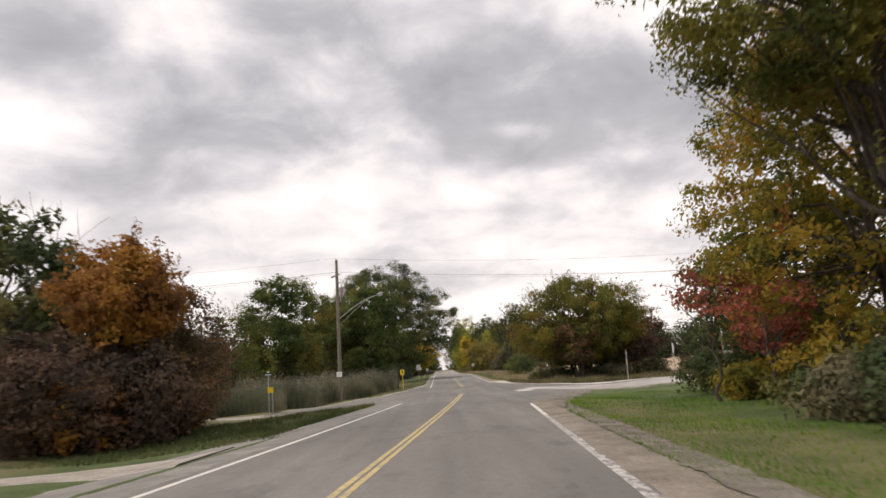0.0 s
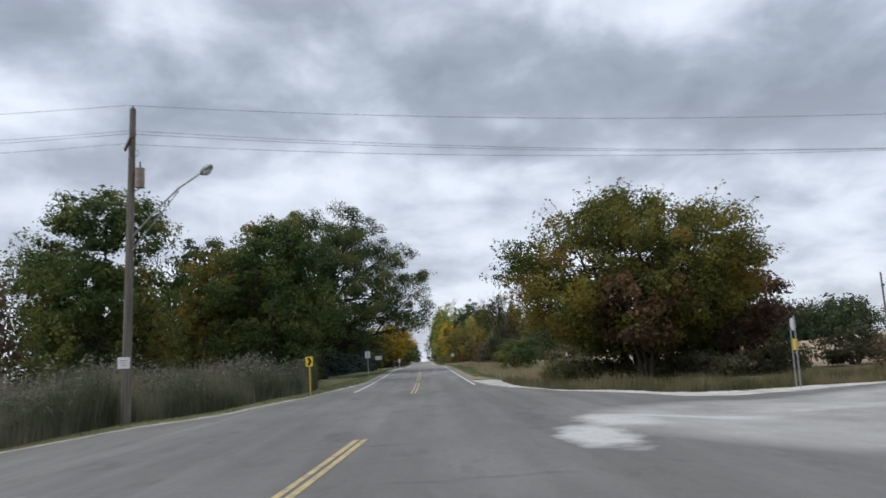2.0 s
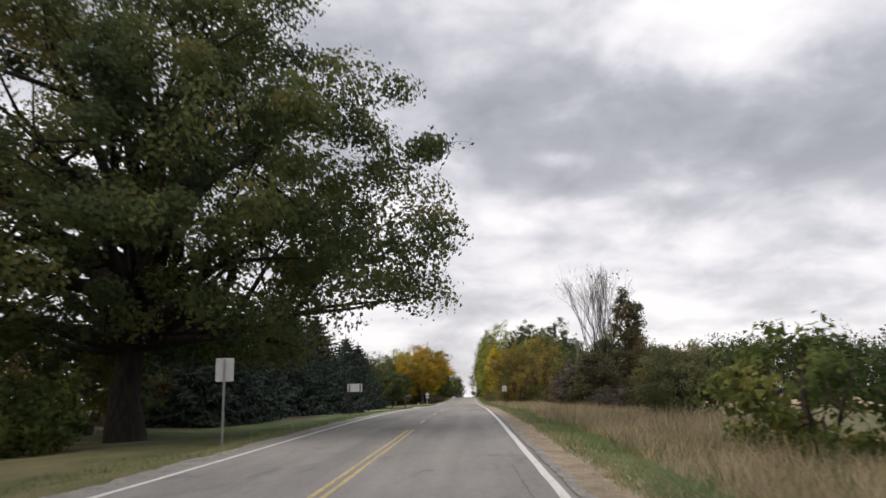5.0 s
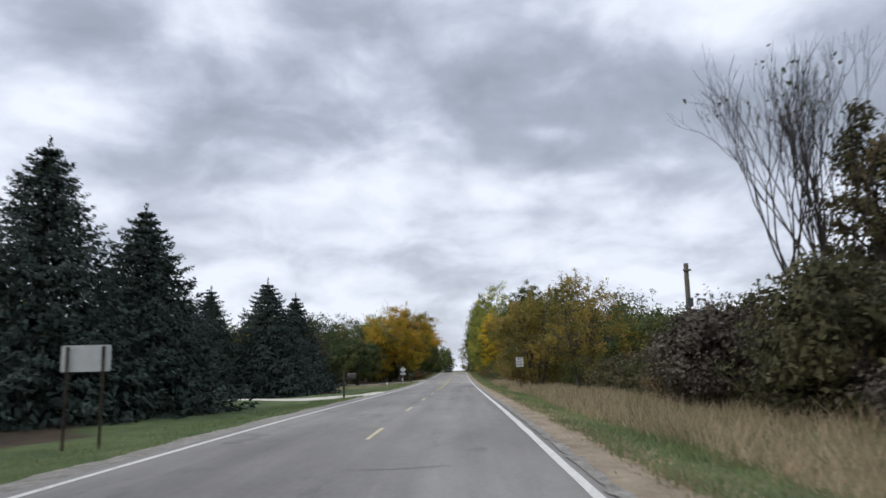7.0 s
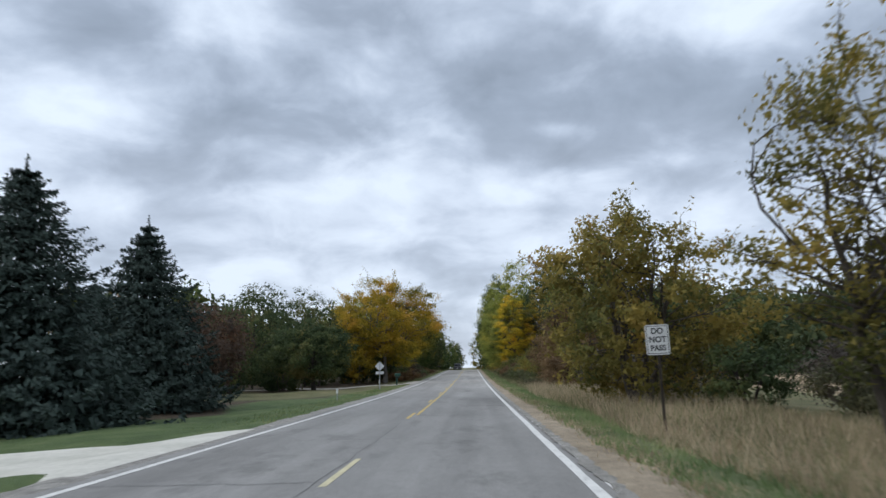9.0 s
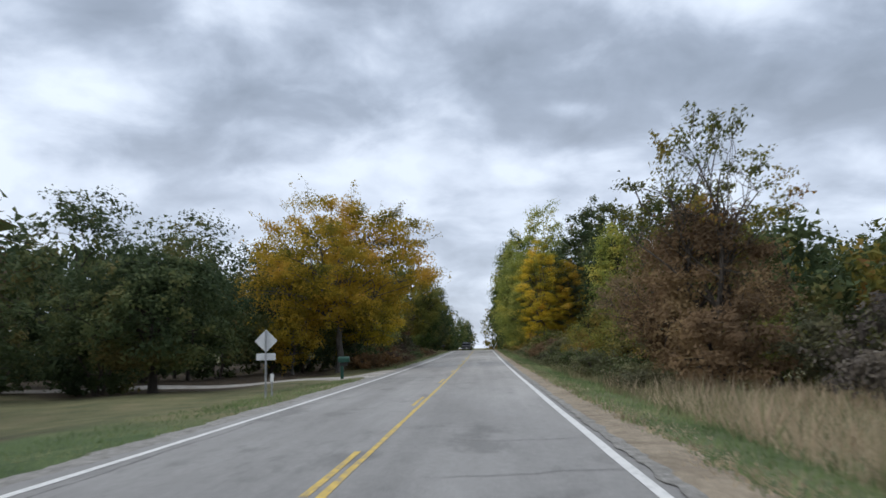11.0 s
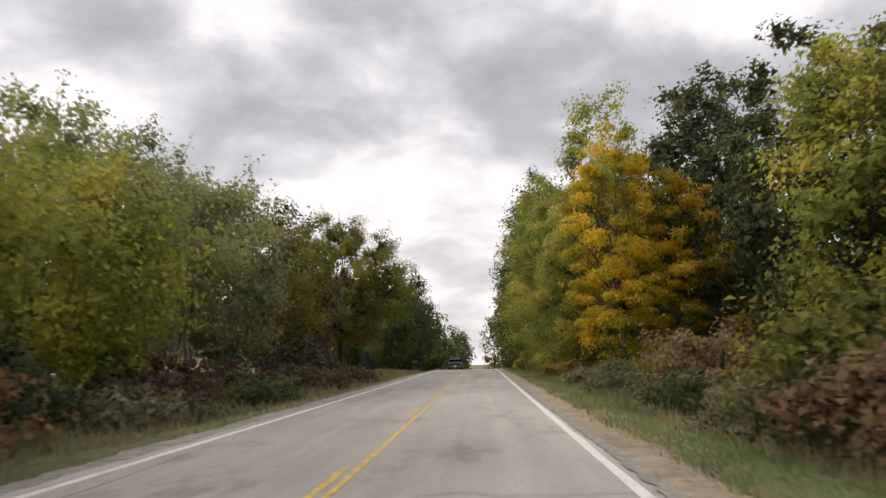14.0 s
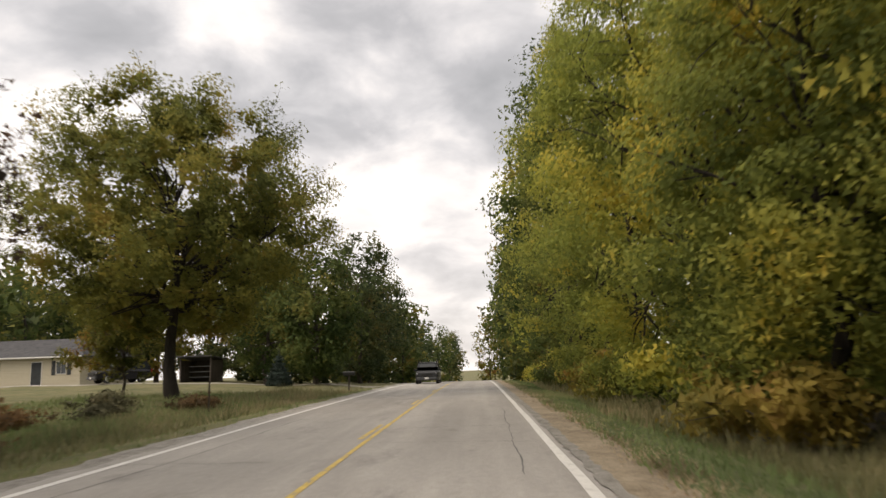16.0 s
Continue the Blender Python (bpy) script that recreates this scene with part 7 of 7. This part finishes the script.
def green_mailbox(x, y):
    s = thing("mailbox", pose(x, y, lie(x, y)), "dark green plastic mailbox on a thick green post", "mailbox")
    part("post", box(fresh(), 0.17, 0.17, 1.15, (0, 0, 0.45), 0.02), GREEN_PAINT, s)
    b = part("box", mailbox_shell(fresh(), 0.30, 0.33, 0.62, 0.1, 0, 1.0, 90), GREEN_PAINT, s)
    part("door", mailbox_shell(fresh(), 0.31, 0.34, 0.03, 0.42, 0, 0.995, 90), GREEN_PAINT, b)
    part("paper_box", box(fresh(), 0.42, 0.2, 0.18, (0.1, 0, 0.88), 0.02), BLACK, s, "black newspaper box")
    return s


wooden_mailbox(-5.6, 192.3)
green_mailbox(-6.4, 268.6)
m3 = thing("mailbox", pose(-6.3, 378.0, lie(-6.3, 378.0)), "dark mailbox on a thin post by the far drive", "mailbox")
part("post", box(fresh(), 0.1, 0.1, 1.3, (0, 0, 0.5), 0.01), DARK_WOOD, m3)
part("box", mailbox_shell(fresh(), 0.26, 0.28, 0.8, 0.0, 0, 1.1, 90), BLACK, m3)

# ---- vehicles ----
CAR_PAINT = surface("dark_grey_car_paint", [(0.3, (0.045, 0.047, 0.05)), (0.7, (0.06, 0.062, 0.066))], 1.0, 0.3, 0.6, bump=0.0)
DARK_PAINT = surface("dark_car_paint", [(0.3, (0.02, 0.02, 0.024)), (0.7, (0.03, 0.03, 0.035))], 1.0, 0.3, 0.4, bump=0.0)
CAR_GLASS = surface("dark_car_glass", [(0.3, (0.02, 0.025, 0.03)), (0.7, (0.03, 0.035, 0.04))], 1.0, 0.08, 0.0, bump=0.0)
RUBBER = surface("black_rubber", [(0.3, (0.015, 0.015, 0.015)), (0.7, (0.03, 0.03, 0.03))], 8.0, 0.85, bump=0.2)
CHROME = surface("bright_metal", [(0.3, (0.5, 0.5, 0.5)), (0.7, (0.6, 0.6, 0.6))], 4.0, 0.25, 0.9, bump=0.0)
LAMP_GLASS = surface("clear_lamp_glass", [(0.3, (0.55, 0.57, 0.6)), (0.7, (0.65, 0.67, 0.7))], 4.0, 0.15, 0.2, bump=0.0)
RED_LAMP = surface("red_lamp_glass", [(0.3, (0.35, 0.02, 0.02)), (0.7, (0.45, 0.03, 0.03))], 4.0, 0.2, bump=0.0)


def hull(sections, mat):
    """A body lofted through cross-sections: (y, half width, bottom, top, shoulder)."""
    V, F = [], []
    for y, w, lo, hi, sh in sections:
        V += [(-w * 0.94, y, lo), (-w, y, lo + 0.18), (-w, y, sh), (-w * 0.93, y, hi - 0.05), (-w * 0.84, y, hi), (w * 0.84, y, hi), (w * 0.93, y, hi - 0.05), (w, y, sh), (w, y, lo + 0.18), (w * 0.94, y, lo)]
    for k in range(len(sections) - 1):
        for i in range(10):
            j = (i + 1) % 10
            F.append((10 * k + i, 10 * k + j, 10 * k + 10 + j, 10 * k + 10 + i))
    bm = fresh()
    vs = [bm.verts.new(v) for v in V]
    for f in F:
        bm.faces.new([vs[i] for i in f])
    bm.faces.new(vs[:10][::-1])
    bm.faces.new(vs[-10:])
    bmesh.ops.recalc_face_normals(bm, faces=bm.faces)
    bmesh.ops.bevel(bm, geom=[e for e in bm.edges if e.calc_face_angle(0) > 0.5], offset=0.03, segments=2, affect="EDGES")
    return bm


def car(m, paint, label, tail=False):
    """An estate-bodied vehicle whose front faces -y."""
    s = thing("parked_car" if tail else "car", m, label, "car")
    part("body", hull([(-2.35, 0.84, 0.35, 0.92, 0.8), (-2.2, 0.93, 0.28, 1.02, 0.85), (-1.2, 0.97, 0.28, 1.12, 0.95), (0.0, 0.97, 0.28, 1.10, 0.95), (1.8, 0.97, 0.28, 1.12, 0.95), (2.3, 0.92, 0.32, 1.08, 0.9)], paint), paint, s)
    cabin = part("cabin", hull([(-1.15, 0.86, 1.0, 1.12, 1.08), (-0.45, 0.80, 1.0, 1.74, 1.3), (1.0, 0.80, 1.0, 1.78, 1.3), (1.9, 0.78, 1.0, 1.70, 1.3), (2.22, 0.82, 1.0, 1.1, 1.06)], CAR_GLASS), CAR_GLASS, s, "dark windows")
    part("roof", hull([(-0.5, 0.76, 1.70, 1.79, 1.75), (1.0, 0.77, 1.72, 1.83, 1.78), (1.95, 0.72, 1.66, 1.74, 1.7)], paint), paint, cabin)
    for u in (-1, 1):
        for y in (-0.82, 1.98):
            part("pillar", rod(fresh(), (0.9 * u, y - (0.3 if y < 0 else -0.2), 1.08), (0.77 * u, y + (0.38 if y < 0 else -0.05), 1.72), 0.045, 0.04, 8), paint, cabin)
        part("mirror", box(fresh(), 0.2, 0.12, 0.16, (1.06 * u, -0.75, 1.16), 0.03), paint, s)
        for y in (-1.45, 1.42):
            w = part("wheel", rod(fresh(), (0.74 * u, y, 0.36), (0.97 * u, y, 0.36), 0.36, 0.36, 24), RUBBER, s, "black tyre")
            part("rim", rod(fresh(), (0.96 * u, y, 0.36), (0.985 * u, y, 0.36), 0.22, 0.20, 16), CHROME, w)
        part("headlight", box(fresh(), 0.34, 0.1, 0.17, (0.66 * u, -2.29, 0.82), 0.03), LAMP_GLASS, s, "clear headlight")
        part("tail_lamp", box(fresh(), 0.16, 0.06, 0.34, (0.82 * u, 2.30, 0.92), 0.02), RED_LAMP, s, "red tail lamp")
    part("grille", box(fresh(), 0.95, 0.06, 0.26, (0, -2.36, 0.74), 0.02), BLACK, s, "black grille")
    part("bumper", box(fresh(), 1.7, 0.16, 0.2, (0, -2.36, 0.46), 0.05), DARK_GREY, s, "dark bumper")
    part("number_plate", box(fresh(), 0.31, 0.012, 0.155, (0, -2.452, 0.47), 0.004), SIGN_WHITE, s, "blank pale plate")
    return s


car(pose(-1.85, 392.0, float(grade(392.0)), 0, 0, 0), CAR_PAINT, "dark grey car coming along the opposite lane")
car(pose(-27.6, 389.5, lie(-27.6, 389.5) + 0.05, 0, 0, -40), DARK_PAINT, "black car parked on the drive by the house", True)

# ---- the house ----
SIDING = surface("cream_siding", [(0.3, (0.46, 0.41, 0.31)), (0.7, (0.54, 0.49, 0.38))], 1.2, 0.8, stretch=(0.2, 0.2, 8), bump=0.3, bump_scale=2)
SHINGLE = surface("dark_roof_shingles", [(0.3, (0.045, 0.045, 0.05)), (0.7, (0.085, 0.085, 0.09))], 2.0, 0.95, bump=0.6)
TRIM = surface("white_trim_paint", [(0.3, (0.62, 0.61, 0.58)), (0.7, (0.7, 0.69, 0.66))], 3.0, 0.6, bump=0.05)
SHUTTER = surface("dark_shutter_paint", [(0.3, (0.02, 0.025, 0.028)), (0.7, (0.04, 0.045, 0.05))], 3.0, 0.6, bump=0.1)
PANE = surface("window_pane", [(0.3, (0.05, 0.06, 0.07)), (0.7, (0.08, 0.09, 0.1))], 2.0, 0.08, bump=0.0)


def house(x, y):
    z = lie(x, y)
    s = thing("house", pose(x, y, z, 0, 0, -6), "low cream-sided bungalow with dark shingle roof", "house")
    w, d, h = 15.0, 8.0, 2.55
    for cx, cy, sx, sy in ((0, -d / 2, w, 0.2), (0, d / 2, w, 0.2), (-w / 2 + 0.1, 0, 0.2, d - 0.2), (w / 2 - 0.1, 0, 0.2, d - 0.2)):
        part("wall", box(fresh(), sx, sy, h + 0.4, (cx, cy, h / 2 - 0.2)), SIDING, s)
    roof = fresh()
    a, b, r = w / 2 + 0.5, d / 2 + 0.6, 1.75
    vs = [roof.verts.new(q) for q in ((-a, -b, h), (a, -b, h), (a, b, h), (-a, b, h), (-a + 2.8, 0, h + r), (a - 2.8, 0, h + r), (-a, -b, h - 0.14), (a, -b, h - 0.14), (a, b, h - 0.14), (-a, b, h - 0.14))]
    for f in ((0, 1, 5, 4), (1, 2, 5), (2, 3, 4, 5), (3, 0, 4), (0, 6, 7, 1), (1, 7, 8, 2), (2, 8, 9, 3), (3, 9, 6, 0), (6, 9, 8, 7)):
        roof.faces.new([vs[i] for i in f])
    part("roof", roof, SHINGLE, s, "dark grey shingle roof")
    part("gutter", box(fresh(), w + 0.9, 0.1, 0.12, (0, -b - 0.05, h - 0.07), 0.02), TRIM, s, "white gutter")
    for cx in (-4.8, -1.2, 2.0, 5.7):
        if cx == 2.0:
            dr = part("door", box(fresh(), 0.95, 0.06, 2.05, (cx + 1.3, -d / 2 - 0.11, 1.05), 0.01), SHUTTER, s, "dark front door")
            part("frame", box(fresh(), 1.1, 0.04, 2.15, (cx + 1.3, -d / 2 - 0.095, 1.08), 0.01), TRIM, dr)
            continue
        wd = part("window", box(fresh(), 1.0, 0.05, 1.15, (cx, -d / 2 - 0.115, 1.55), 0.01), TRIM, s, "white-framed window")
        for q in (-0.23, 0.23):
            part("pane", box(fresh(), 0.42, 0.02, 1.0, (cx + q, -d / 2 - 0.142, 1.55), 0.004), PANE, wd)
        for u in (-1, 1):
            part("shutter", box(fresh(), 0.36, 0.05, 1.25, (cx + 0.75 * u, -d / 2 - 0.12, 1.55), 0.01), SHUTTER, wd, "dark shutter")
    return s


house(-39.2, 396.4)


def lean_to(x, y):
    s = thing("shed", pose(x, y, lie(x, y), 0, 0, -8), "open dark timber shed beside the drive", "shed")
    for u in (-1.5, 1.5):
        for v in (-1.1, 1.1):
            part("post", box(fresh(), 0.13, 0.13, 2.3, (u, v, 1.0), 0.01), DARK_WOOD, s)
    part("wall", box(fresh(), 3.0, 0.06, 2.0, (0, 1.13, 1.0)), DARK_WOOD, s)
    for u in (-1.53, 1.53):
        part("wall", box(fresh(), 0.06, 2.1, 2.0, (u, 0, 1.0)), DARK_WOOD, s)
    part("roof", box(fresh(), 3.7, 2.9, 0.1, (0, 0, 2.2), 0.01, (-6, 0, 0)), SHINGLE, s)
    for k in range(3):
        part("shelf", box(fresh(), 2.6, 0.9, 0.05, (0, 0.6, 0.45 + 0.5 * k), 0.005), GREY_METAL, s)
    return s


lean_to(-23.3, 396.5)
